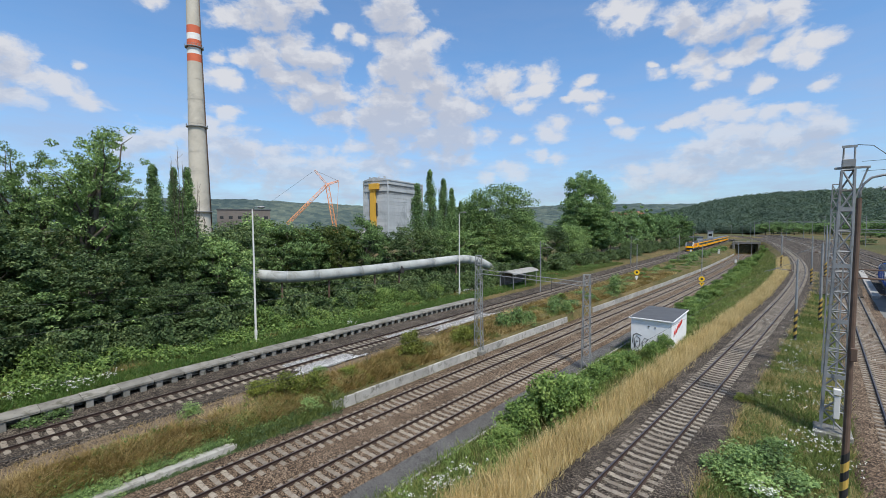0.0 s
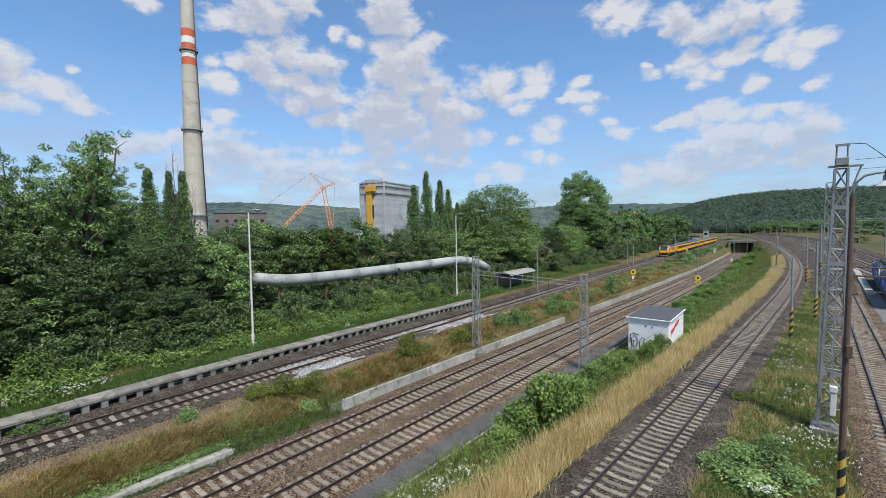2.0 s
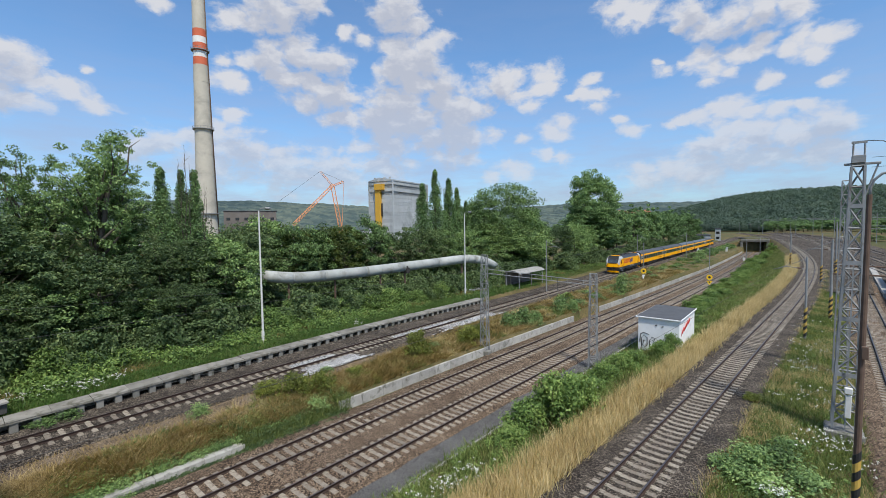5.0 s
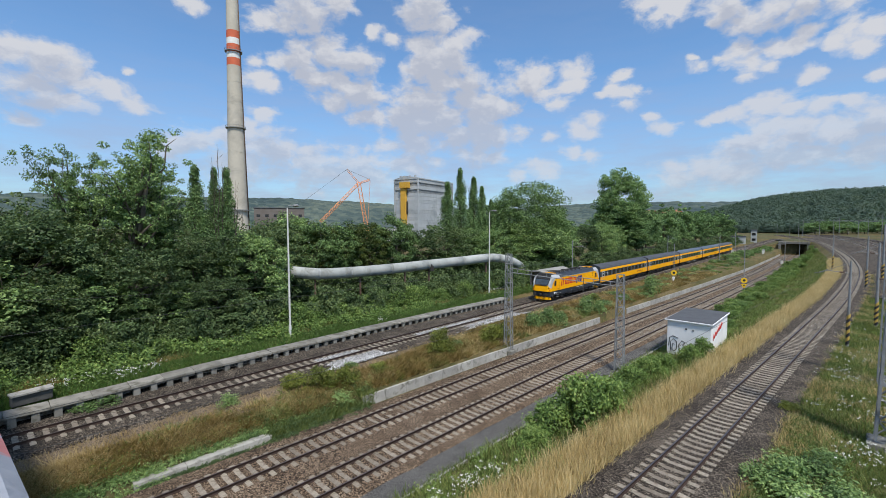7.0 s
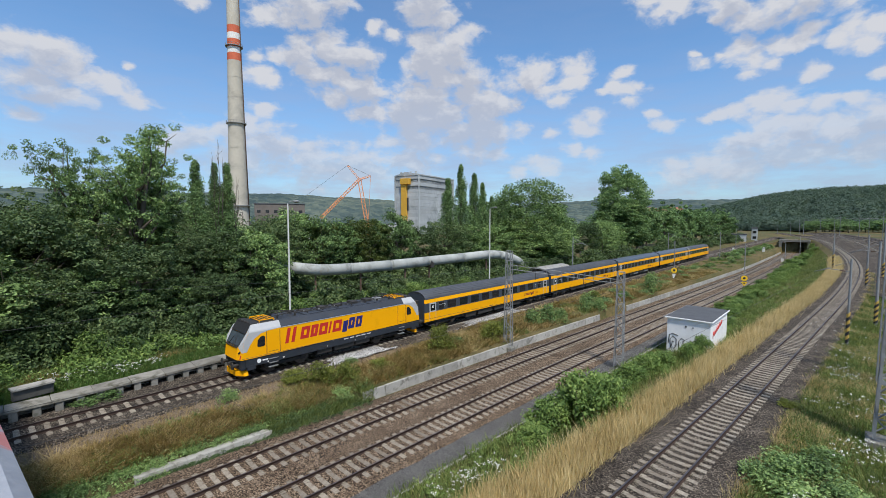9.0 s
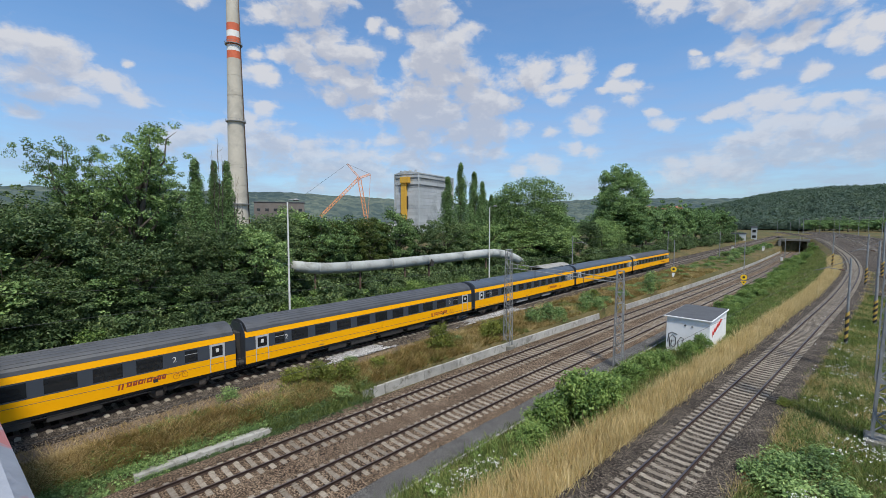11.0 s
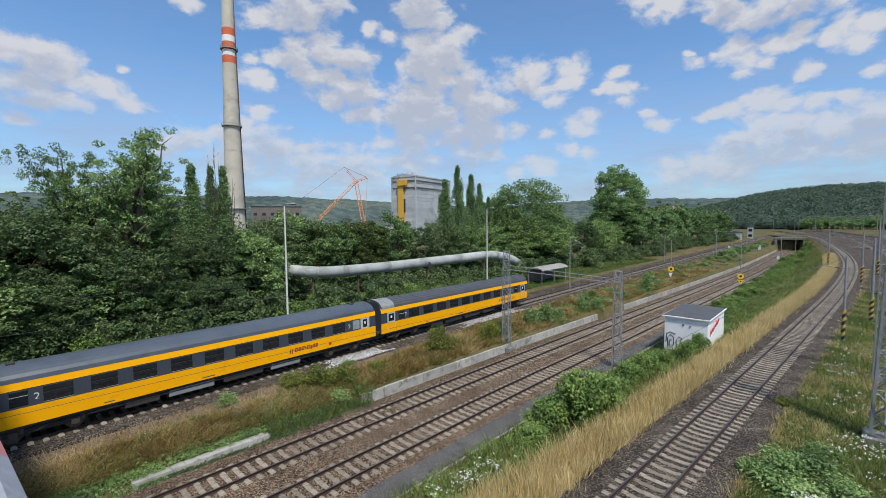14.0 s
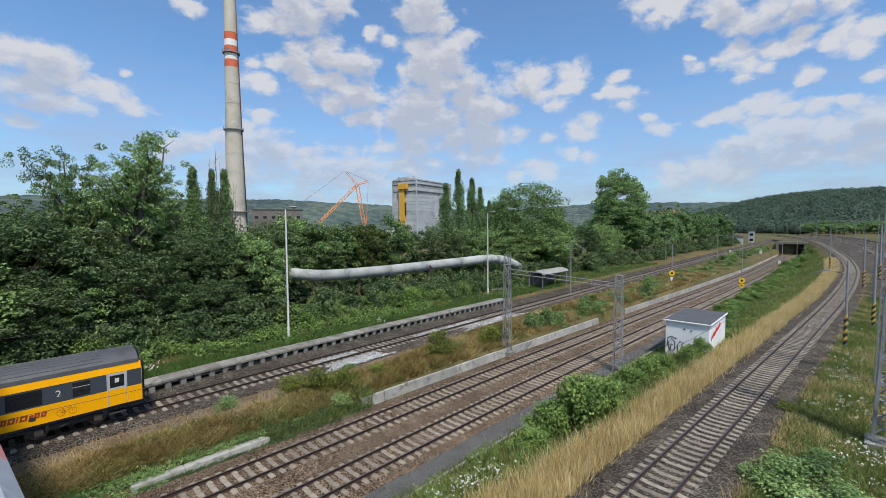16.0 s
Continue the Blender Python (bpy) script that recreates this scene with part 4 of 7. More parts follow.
def rusty_lamp():
    t = thing("yard_lamp", pose(1.74, 22.5, -0.3), "rusty brown lamp post with gooseneck arm and striped foot", "lamp")
    part("pole", bar((0, 0, -0.3), (0.1, 0, 12.6), 0.125, 0.08, seg=10), M_RUST, t)
    stripes(t, 0.02, 0, 0.2, 2.7, 0.13)
    part("arm", tube([(0.1, 0, 12.5), (0.12, 0, 12.85), (0.2, 0, 13.12), (0.4, 0, 13.34), (0.7, 0, 13.42), (1.06, 0, 13.44)], 0.045, 8), M_STEEL, t)
    part("lamp_holder", bar((1.05, 0, 13.52), (1.05, 0, 13.34), 0.12, 0.12, seg=10), M_RUST, t)
    part("neck", bar((1.05, 0, 13.34), (1.05, 0, 13.12), 0.15, 0.17, seg=12), M_STEEL, t)
    part("shade", bar((1.05, 0, 13.12), (1.05, 0, 12.92), 0.19, 0.36, seg=16), M_POLE, t, "pale conical lamp shade")
    part("shade_rim", bar((1.05, 0, 12.92), (1.05, 0, 12.87), 0.37, seg=16), M_STEEL, t)
    part("junction_box", cube(0.02, 0.22, -0.25, -0.12, 6.4, 6.9, bevel=0.02), M_RUST, t)


rusty_lamp()


def striped_pole(x, y, h, label, band=3.0, r=0.13, arm=0.0):
    z = ground_z(x, y)
    t = thing("catenary_mast", pose(x, y, z), label, "mast", "catenary masts")
    part("pole", bar((0, 0, -0.3), (0, 0, h), r, r * 0.65, seg=8), M_STEEL, t)
    if band:
        stripes(t, 0, 0, 0.3, band, r + 0.02, 8)
    if arm:
        part("bracket", tube([(0, 0, h - 1.2), (arm * 0.6, 0, h - 1.0), (arm, 0, h - 1.35)], 0.035, 5), M_STEEL, t)
        part("stay", bar((0, 0, h - 0.2), (arm * 0.8, 0, h - 1.15), 0.025, seg=5), M_STEEL, t)
        part("insulator", bar((arm * 0.15, 0, h - 1.15), (arm * 0.3, 0, h - 1.1), 0.07, seg=6), M_RUST, t)
    return t


striped_pole(0.3, 55, 8.2, "grey catenary mast with black and yellow striped foot", 3.1, 0.12, -2.6)
striped_pole(2.6, 67.7, 9.5, "grey catenary mast with black and yellow striped foot", 2.8, 0.16, -2.4)
striped_pole(2.6, 105, 9.0, "grey catenary mast with black and yellow striped foot", 3.0, 0.16)
striped_pole(-2.4, 135, 8.6, "grey catenary mast with black and yellow striped foot", 3.6, 0.17, 2.5)
striped_pole(5.2, 120, 10.5, "dark signal mast with black and yellow striped foot", 3.4, 0.2)
striped_pole(6.5, 150, 11.0, "grey yard mast with striped foot", 3.0, 0.2)
for x, y, h in ((-33.9, 67.8, 9.0), (-36.5, 130, 8.6), (-30.6, 165, 8.6), (-16.2, 195, 8.0), (-15.0, 240, 8.0), (-37.5, 235, 8.6)):
    striped_pole(x, y, h, "slim pale catenary mast beside the track", 0, 0.12, 2.6 if x < -33 else -2.6)
for i, (x, y, h) in enumerate(((-26, 400, 11), (-14, 380, 12), (-4, 350, 12), (4, 330, 11), (12, 300, 13), (16, 260, 12), (22, 240, 12), (28, 230, 11), (-34, 440, 11), (-8, 430, 11), (10, 420, 12), (30, 380, 12), (40, 330, 11), (22, 180, 11), (-45, 470, 11), (-20, 480, 11), (0, 470, 11), (34, 200, 12))):
    striped_pole(x, y, h, "distant grey yard catenary mast", 0, 0.14, 3.0 if i % 2 else -3.0)


def yard_portal(a, b, h, label):
    t = thing("yard_portal", Matrix(), label, "portal", "yard portals")
    za, zb = ground_z(*a), ground_z(*b)
    for (x, y), z in ((a, za), (b, zb)):
        part("post", bar((x, y, z - 0.3), (x, y, z + h), 0.2, 0.15), M_STEEL, t)
    for dz in (0.3, 1.1):
        part("beam", bar((a[0], a[1], za + h - dz), (b[0], b[1], zb + h - dz), 0.09, seg=5), M_STEEL, t)


yard_portal((-22, 372), (20, 352), 10.5, "long grey catenary portal over the yard tracks")
yard_portal((14, 268), (48, 262), 10.0, "long grey catenary portal over the yard tracks")
yard_portal((9.5, 172), (34, 168), 9.5, "long grey catenary portal over the yard tracks")


def sign_pole(x, y, h, z_sign, label, down=True):
    z = ground_z(x, y)
    t = thing("track_sign", pose(x, y, z, 0, 0, 20), label, "sign", "track signs")
    part("pole", bar((0, 0, -0.2), (0, 0, h), 0.1, 0.07, seg=8), M_STEEL, t)
    part("disc", bar((0, -0.18, z_sign), (0, -0.14, z_sign), 0.55, seg=20), M_SIGNYELLOW, t)
    part("disc_mark", bar((0, -0.195, z_sign), (0, -0.185, z_sign), 0.24, seg=14), M_BLACK, t)
    if down:
        bm = bmesh.new()
        prism(bm, ((-0.55, z_sign - 0.75), (0.55, z_sign - 0.75), (0, z_sign - 1.6)), -0.18, -0.14)
        part("triangle", bm, M_SIGNYELLOW, t)
        part("triangle_mark", cube(-0.13, 0.13, -0.195, -0.185, z_sign - 1.15, z_sign - 0.88), M_BLACK, t)
    else:
        bm = bmesh.new()
        prism(bm, ((-0.3, z_sign - 0.8), (0.3, z_sign - 0.8), (0.02, z_sign - 1.6), (-0.15, z_sign - 1.6)), -0.18, -0.14)
        part("plate", bm, M_WHITE, t)


sign_pole(-14.8, 103, 9.3, 2.3, "pole with yellow speed disc and triangle board")
sign_pole(-25.5, 95.2, 8.0, 2.1, "pole with yellow speed disc and white plate", False)


def relay_box(x, y, label):
    z = ground_z(x, y)
    t = thing("relay_cabinet", pose(x, y, z, 0, 0, 15), label, "cabinet", "relay cabinets")
    part("body", cube(-0.35, 0.35, -0.25, 0.25, 0.0, 1.3, bevel=0.03), M_POLE, t)
    part("lid", cube(-0.4, 0.4, -0.3, 0.3, 1.3, 1.4, bevel=0.02), M_STEEL, t)


for x, y in ((-33.6, 205), (-16.8, 193), (-24.5, 212), (-25.5, 222)):
    relay_box(x, y, "pale grey relay cabinet beside the main line")


def wires():
    w = thing("overhead_wires", Matrix(), "thin dark overhead wires along and across the tracks", "wires")
    runs = [[(left_x(y) + 0.2, y, 5.6) for y in range(-20, 300, 20)], [(mid_x(y), y, mid_z(y) + 5.5) for y in range(-20, 255, 15)],
            [(mid_x(y) + MID_GAP, y, mid_z(y) + 5.5) for y in range(-20, 255, 15)], [(right_x(y), y, right_z(y) + 5.6) for y in range(20, 330, 15)],
            [(-2.0, 135, 6.5), (-2, 120, 6.0), (-3, 100, 5.2), (-1, 60, 6.2)], [(-43, -12, 6.9), (-43, 6, 5.7), (-42, 40, 4.2)],
            [(2.6, 31.4, 14.6), (15, 32, 14.8), (32, 33, 14.4)], [(2.6, 31.4, 14.1), (16, 32, 14.3), (32, 33, 13.8)]]
    for r in runs:
        part("wire", tube(r, 0.010, 4), M_WIRE, w)


wires()


def shelter():
    t = thing("platform_shelter", pose(-38.9, 69.2, 0.6, 0, 0, 1), "small platform shelter with a curved grey corrugated roof", "shelter")
    n, w, l = 10, 3.2, 9.6
    bm = bmesh.new()
    for i in range(n):
        a0, a1 = math.pi * (0.12 + 0.76 * i / n), math.pi * (0.12 + 0.76 * (i + 1) / n)
        q = [(-w / 1.86 * math.cos(a), 2.0 + 0.85 * math.sin(a)) for a in (a0, a1)]
        vs = [bm.verts.new((x, y, z + dz)) for dz in (0, 0.05) for (x, z) in q for y in (-l / 2, l / 2)]
        for f in ((0, 1, 3, 2), (4, 6, 7, 5), (0, 4, 5, 1), (2, 3, 7, 6), (0, 2, 6, 4), (1, 5, 7, 3)):
            bm.faces.new([vs[j] for j in f])
    bmesh.ops.recalc_face_normals(bm, faces=bm.faces)
    part("roof", bm, M_CORR, t, "curved corrugated roof")
    for x in (-1.3, 1.3):
        for y in (-4.4, 0, 4.4):
            part("post", bar((x, y, -0.3), (x, y, 2.4), 0.06), M_STEEL, t)
    part("back_wall", cube(-1.5, -1.4, -4.4, 4.4, -0.2, 2.3, bevel=0.01), M_BROWNPANEL, t)
    part("bench", cube(-1.3, -0.8, -3.5, 3.5, 0.25, 0.5, bevel=0.02), M_BROWNPANEL, t)


M_CORR = material("weathered corrugated sheet", ((0.25, (0.20, 0.195, 0.18)), (0.75, (0.36, 0.355, 0.335))), 1.5, 0.8, 0.3, 12, stain=(1.2, (0.14, 0.12, 0.09), 0.55, 0.7))
shelter()


# ---- district heating pipe ----
def pipe():
    t = thing("heating_pipe", Matrix(), "fat pale clad district heating pipe raised on dark supports", "pipe")
    pts = [(-58, 22.5, 5.7), (-54.5, 24.2, 5.75), (-52.0, 26.2, 5.55), (-50.3, 29.5, 5.1), (-49.2, 33.5, 5.05), (-48, 39.5, 5.15), (-47, 46, 5.35), (-46, 53, 5.55), (-45.2, 58.5, 5.75),
           (-44.8, 61.5, 5.6), (-44.4, 64.5, 5.0), (-44.1, 67.0, 4.0), (-43.9, 68.8, 2.6), (-43.8, 69.3, 1.0), (-43.8, 69.4, -0.3)]
    dense = []
    for i in range(len(pts) - 1):
        p0, p1, p2, p3 = (Vector(pts[max(min(j, len(pts) - 1), 0)]) for j in (i - 1, i, i + 1, i + 2))
        for s in range(3):
            u = s / 3
            dense.append(0.5 * ((2 * p1) + (p2 - p0) * u + (2 * p0 - 5 * p1 + 4 * p2 - p3) * u * u + (3 * p1 - p0 - 3 * p2 + p3) * u ** 3))
    dense.append(Vector(pts[-1]))
    dense = [p - Vector((0, 0, 0.1)) for p in dense]
    for i in range(0, len(dense) - 1, 3):
        part("pipe_section", tube(dense[i:i + 4], 0.74, 18), M_PIPE, t)
    for i in range(3, len(dense) - 3, 3):
        d = (dense[i + 1] - dense[i - 1]).normalized() * 0.05
        part("joint_band", tube([dense[i] - d, dense[i] + d], 0.765, 18), M_PIPE, t)
    for x, y, z in ((-50.6, 29, 4.4), (-46.95, 46.4, 4.9), (-45.2, 58.5, 5.1), (-49, 35, 4.4), (-47.6, 42, 4.5)):
        part("support", bar((x, y, -0.2), (x, y, z), 0.14), M_RUST, t)
    part("saddle", cube(-47.75, -46.2, 46.1, 46.8, 4.3, 5.4, bevel=0.05, m=None), M_UNDER, t, "dark pipe saddle")


pipe()


# ---- vehicles: local y runs back from the front coupling, +x is the side that faces the bridge ----
def ring_shape(bm, x, y0, w, z0, h, lean, t, side=1):
    """A plain slanted frame of bars on a vehicle side."""
    def pt(u, v, out):
        return (x + out, y0 + u * w + lean * v, z0 + v * h)
    a, b = t / w, t / h
    rim = ((0, 0), (1, 0), (1, 1), (0, 1))
    hole = ((a, b), (1 - a, b), (1 - a, 1 - b), (a, 1 - b))
    o1, h1 = [bm.verts.new(pt(u, v, 0.004 * side)) for u, v in rim], [bm.verts.new(pt(u, v, 0.004 * side)) for u, v in hole]
    for i in range(4):
        j = (i + 1) % 4
        bm.faces.new((o1[i], o1[j], h1[j], h1[i]))
    return bm


def slash(x, y0, w, z0, h, lean, side=1):
    bm = bmesh.new()
    vs = [(y0, z0), (y0 + w, z0), (y0 + w + lean, z0 + h), (y0 + lean, z0 + h)]
    lo = [bm.verts.new((x, y, z)) for y, z in vs]
    hi = [bm.verts.new((x + 0.004 * side, y, z)) for y, z in vs]
    bm.faces.new(hi)
    for i in range(4):
        bm.faces.new((lo[i], lo[(i + 1) % 4], hi[(i + 1) % 4], hi[i]))
    bmesh.ops.recalc_face_normals(bm, faces=bm.faces)
    return bm


def emblem(t, x, y0, z0, h, scale, side=1, mats=(M_RED, M_NAVY)):
    """Operator's mark as plain slanted shapes: two slashes, five red blocks, three blue ones."""
    lean = 0.18 * h * (-1 if side < 0 else 1)
    lean = 0.2 * h
    y = y0
    for i in range(2):
        part("mark", slash(x, y, 0.26 * scale, z0 - 0.08, h * 1.0, lean, side), mats[0], t)
        y += 0.48 * scale
    y += 0.22 * scale
    for i, w in enumerate((0.72, 0.6, 0.74, 0.26, 0.8, 0.46, 0.6, 0.62)):
        up = -0.16 * h if i == 5 else 0
        if w < 0.3:
            part("mark", slash(x, y, w * 0.65 * scale, z0, h * 0.82, lean, side), mats[0], t)
        else:
            part("mark", ring_shape(bmesh.new(), x, y, w * scale, z0 + up, h * 0.82, lean * 0.82, 0.25 * scale, side), mats[0] if i < 5 else mats[1], t)
        y += (w + 0.12) * scale


def bogie(t, y, wheelbase, r=0.46, frame=None):
    b = part("bogie", cube(-1.12, 1.12, y - wheelbase / 2 - 0.55, y + wheelbase / 2 + 0.55, 0.42, 0.72, bevel=0.05), frame or M_UNDER, t)
    for yy in (y - wheelbase / 2, y + wheelbase / 2):
        for s in (-1, 1):
            part("wheel", bar((s * 0.68, yy, r), (s * 0.82, yy, r), r, seg=20), M_WHEEL, b)
            part("axle_box", cube(s * 1.0, s * 1.2, yy - 0.2, yy + 0.2, r - 0.18, r + 0.18, bevel=0.03), M_WHEEL if frame is None else M_UNDER, b)
            part("spring", bar((s * 1.08, yy + 0.32, 0.5), (s * 1.08, yy + 0.32, 0.95), 0.11, seg=8), M_WHEEL, b)
    for s in (-1, 1):
        part("damper", bar((s * 1.18, y - 0.4, 0.5), (s * 1.18, y + 0.5, 0.85), 0.05), M_UNDER, b)
    return b


def section_body(outline, y0, y1, cuts):
    """An outline drawn out along y and trimmed by planes (point, normal)."""
    bm = bmesh.new()
    prism(bm, outline, y0, y1)
    for co, no in cuts:
        g = bmesh.ops.bisect_plane(bm, geom=bm.verts[:] + bm.edges[:] + bm.faces[:], plane_co=co, plane_no=no, clear_outer=True)
        es = [e for e in g["geom_cut"] if isinstance(e, bmesh.types.BMEdge)]
        if es:
            bmesh.ops.edgeloop_fill(bm, edges=es)
    bmesh.ops.recalc_face_normals(bm, faces=bm.faces)
    return bm


M_LOCOROOF = material("dark slate roof paint", ((0.2, (0.02, 0.025, 0.036)), (0.8, (0.042, 0.05, 0.066))), 0.7, 0.6, 0.1, 12, stain=(0.9, (0.05, 0.05, 0.05), 0.55, 0.75))


def plate(pts, off):
    """A thin plate whose face is pts pushed out by off."""
    bm = bmesh.new()
    lo = [bm.verts.new(p) for p in pts]
    hi = [bm.verts.new(Vector(p) + Vector(off)) for p in pts]
    bm.faces.new(hi)
    n = len(pts)
    for i in range(n):
        bm.faces.new((lo[i], lo[(i + 1) % n], hi[(i + 1) % n], hi[i]))
    bmesh.ops.recalc_face_normals(bm, faces=bm.faces)
    return bm


def make_loco(name, paint, label, branded, L=18.5, back=0.4):
    t = thing(name, Matrix(), label, "locomotive")
    rng = random.Random(31)
    Z0, Z1, ZT = 1.48, 3.36, 3.86
    P = 2.36   # height of the nose crease
    cuts = []
    for s, y in ((1, 0.0), (-1, L)):
        def at(a, z):
            return (0, y + s * a, z)
        cuts.append((at(0.42, P), Vector((0, -s * 0.86, 0.52))))       # windscreen slope
        cuts.append((at(0.42, P), Vector((0, -s * 0.985, 0.16))))     # lower nose
        for q in (-1, 1):
            cuts.append(((q * 1.05, y + s * 0.42, P), Vector((q * 0.42, -s * 0.9, 0.12))))
    lower = ((-1.49, Z0), (1.49, Z0), (1.49, Z1), (-1.49, Z1))
    upper = ((-1.49, Z1), (1.49, Z1), (1.45, Z1 + 0.1), (1.16, ZT), (-1.16, ZT), (-1.45, Z1 + 0.1))
    part("body", section_body(lower, 0.2, L - 0.2, cuts), paint, t)
    part("roof", section_body(upper, 3.45, L - 2.6, []), M_LOCOROOF, t, "dark slate grey roof")
    part("cab_roof", section_body(upper, 0.2, 3.45, cuts), M_SILVER, t, "silver cab roof")
    part("cab_roof", section_body(upper, L - 2.6, L - 0.2, cuts), M_SILVER, t, "silver cab roof")
    part("rain_strip", cube(1.49, 1.515, 3.4, L - 2.6, Z1 - 0.02, Z1 + 0.025), M_SILVER, t)
    for s, y in ((1, 0.0), (-1, L)):
        def slope(x, z):
            return (x, y + s * (0.42 + 0.605 * (z - P)), z)

        def corner(x, z):
            return (x, y + s * (0.42 + 0.467 * (abs(x) - 1.05) + 0.133 * (z - P)), z)
        out = Vector((0, -s * 0.86, 0.52))
        # windscreen in two panes, black surround and hood that runs on over the roof
        part("surround", plate([slope(-1.06, P + 0.03), slope(1.06, P + 0.03), slope(1.2, 3.24), slope(-1.2, 3.24)], out * 0.012), M_BLACK, t)
        for q in (-1, 1):
            part("windscreen", plate([slope(q * 0.03, P + 0.1), slope(q * 0.98, P + 0.1), slope(q * 1.1, 3.18), slope(q * 0.03, 3.18)], out * 0.03), M_SCREEN_SKY, t)
            part("wiper", bar(Vector(slope(q * 0.5, P + 0.06)) + out * 0.06, Vector(slope(q * 0.25, 2.95)) + out * 0.06, 0.018, seg=4), M_BLACK, t)
        part("hood", plate([slope(-1.2, 3.25), slope(1.2, 3.25), slope(1.12, ZT), slope(-1.12, ZT)], out * 0.07), M_BLACK, t, "black hood over the windscreen")
        part("hood_top", cube(-1.12, 1.12, *sorted((y + s * 1.3, y + s * 1.85)), ZT, ZT + 0.1, bevel=0.03), M_BLACK, t)
        part("roof_panel", cube(-1.1, 1.1, *sorted((y + s * 1.88, y + s * 3.4)), ZT - 0.02, ZT + 0.015), M_BLACK, t)
        for q in (-0.75, -0.25, 0.25, 0.75):
            part("roof_lamp", cube(q - 0.1, q + 0.1, *sorted((y + s * 1.22, y + s * 1.4)), ZT + 0.02, ZT + 0.17, bevel=0.03), M_UNDER, t)
        a0, a1 = 2.1, 3.2
        part("roof_frame", tube([(-0.85, y + s * a0, 4.0), (0.85, y + s * a0, 4.0), (0.85, y + s * a1, 4.0), (-0.85, y + s * a1, 4.0), (-0.85, y + s * a0, 4.0)], 0.035, 5), paint, t)
        for a in (2.37, 2.65, 2.93):
            part("roof_bar", bar((-0.85, y + s * a, 4.0), (0.85, y + s * a, 4.0), 0.028, seg=5), paint, t)
        for x in (-0.85, 0.85):
            for a in (a0, a1):
                part("frame_post", bar((x, y + s * a, ZT), (x, y + s * a, 4.0), 0.04, seg=5), paint, t)
        for q in (-1, 1):
            xs = q * 1.49
            band = [(1.04, Z1), (3.4, Z1), (2.5, 3.31), (1.9, 3.18), (1.42, 2.88), (1.1, 2.45), (0.86, 2.0), (0.59, 2.0), (0.635, P), (0.69, P + 0.434)]
            part("cab_band", plate([(xs, y + s * a, z) for a, z in band], (q * 0.006, 0, 0)), M_SILVER, t, "silver band beside the windscreen")
            part("cab_band", plate([corner(q * 1.07, P + 0.02), corner(q * 1.49, P + 0.43), corner(q * 1.49, 2.0), corner(q * 1.40, 2.0)], (q * 0.004, -s * 0.008, 0)), M_SILVER, t, "silver band beside the windscreen")
            part("cab_band", plate([slope(q * 1.07, P + 0.02), slope(q * 1.49, P + 0.43), slope(q * 1.49, Z1), slope(q * 1.21, Z1)], out * 0.009), M_SILVER, t, "silver band beside the windscreen")
            part("headlight", bar(Vector(corner(q * 1.2, 2.02)) - out * 0.05, Vector(corner(q * 1.2, 2.02)) + out * 0.02, 0.12, seg=12), M_GLASS, t)
            part("marker_light", plate([corner(q * 1.28, 1.55), corner(q * 1.36, 1.55), corner(q * 1.40, 1.82), corner(q * 1.32, 1.82)], (q * 0.006, -s * 0.012, 0)), M_RED, t)
            part("buffer", bar((q * 0.88, y + s * 0.6, 1.05), (q * 0.88, y + s * 0.08, 1.05), 0.12, seg=10), M_UNDER, t)
            part("buffer_head", bar((q * 0.88, y + s * 0.09, 1.05), (q * 0.88, y + s * 0.02, 1.05), 0.25, seg=14), M_UNDER, t)
            w = [(1.62, 2.3), (1.7, 2.22), (2.12, 2.22), (2.2, 2.3), (2.2, 2.9), (2.12, 2.98), (1.9, 2.98), (1.66, 2.72)]
            part("side_window", plate([(xs, y + s * a, z) for a, z in w], (q * 0.012, 0, 0)), M_GLASS, t)
            for a in (2.33, 3.35):
                part("door_joint", cube(min(q * 1.488, q * 1.497), max(q * 1.488, q * 1.497), y + s * a - 0.017, y + s * a + 0.017, Z0 + 0.06, Z1 - 0.08), M_UNDER, t)
            part("door_joint", cube(min(q * 1.488, q * 1.497), max(q * 1.488, q * 1.497), *sorted((y + s * 2.5, y + s * 3.2)), 1.7, 1.725), M_UNDER, t)
            for a in (2.27, 3.42):
                part("handrail", bar((q * 1.53, y + s * a, 1.55), (q * 1.53, y + s * a, 2.5), 0.018, seg=5), paint, t)
            for z in (0.5, 0.8, 1.12):
                part("step", cube(min(q * 1.25, q * 1.5), max(q * 1.25, q * 1.5), *sorted((y + s * 2.5, y + s * 3.2)), z, z + 0.05), M_STEEL, t)
            part("sand_box", cube(min(q * 1.2, q * 1.46), max(q * 1.2, q * 1.46), *sorted((y + s * 0.9, y + s * 1.5)), 0.62, 1.0, bevel=0.03), M_UNDERBLUE, t)
        part("snowplough", section_body(((-1.35, 0.26), (1.35, 0.26), (1.2, 0.62), (-1.2, 0.62)), *sorted((y + s * 0.3, y + s * 1.0)),
                                        [((q * 0.75, y + s * 0.3, 0.3), Vector((q * 0.6, -s * 0.8, 0))) for q in (-1, 1)]), paint, t, "painted snowplough")
        part("nose_crease", cube(-1.0, 1.0, *sorted((y + s * 0.36, y + s * 0.5)), P - 0.06, P + 0.02, bevel=0.02), M_BLACK, t)
        part("nose_mark", bar((0, y + s * 0.4, P - 0.2), (0, y + s * 0.5, P - 0.2), 0.12, seg=14), M_RED, t)
        part("coupler", cube(-0.1, 0.1, *sorted((y + s * 0.1, y + s * 0.7)), 0.9, 1.15, bevel=0.02), M_UNDER, t)
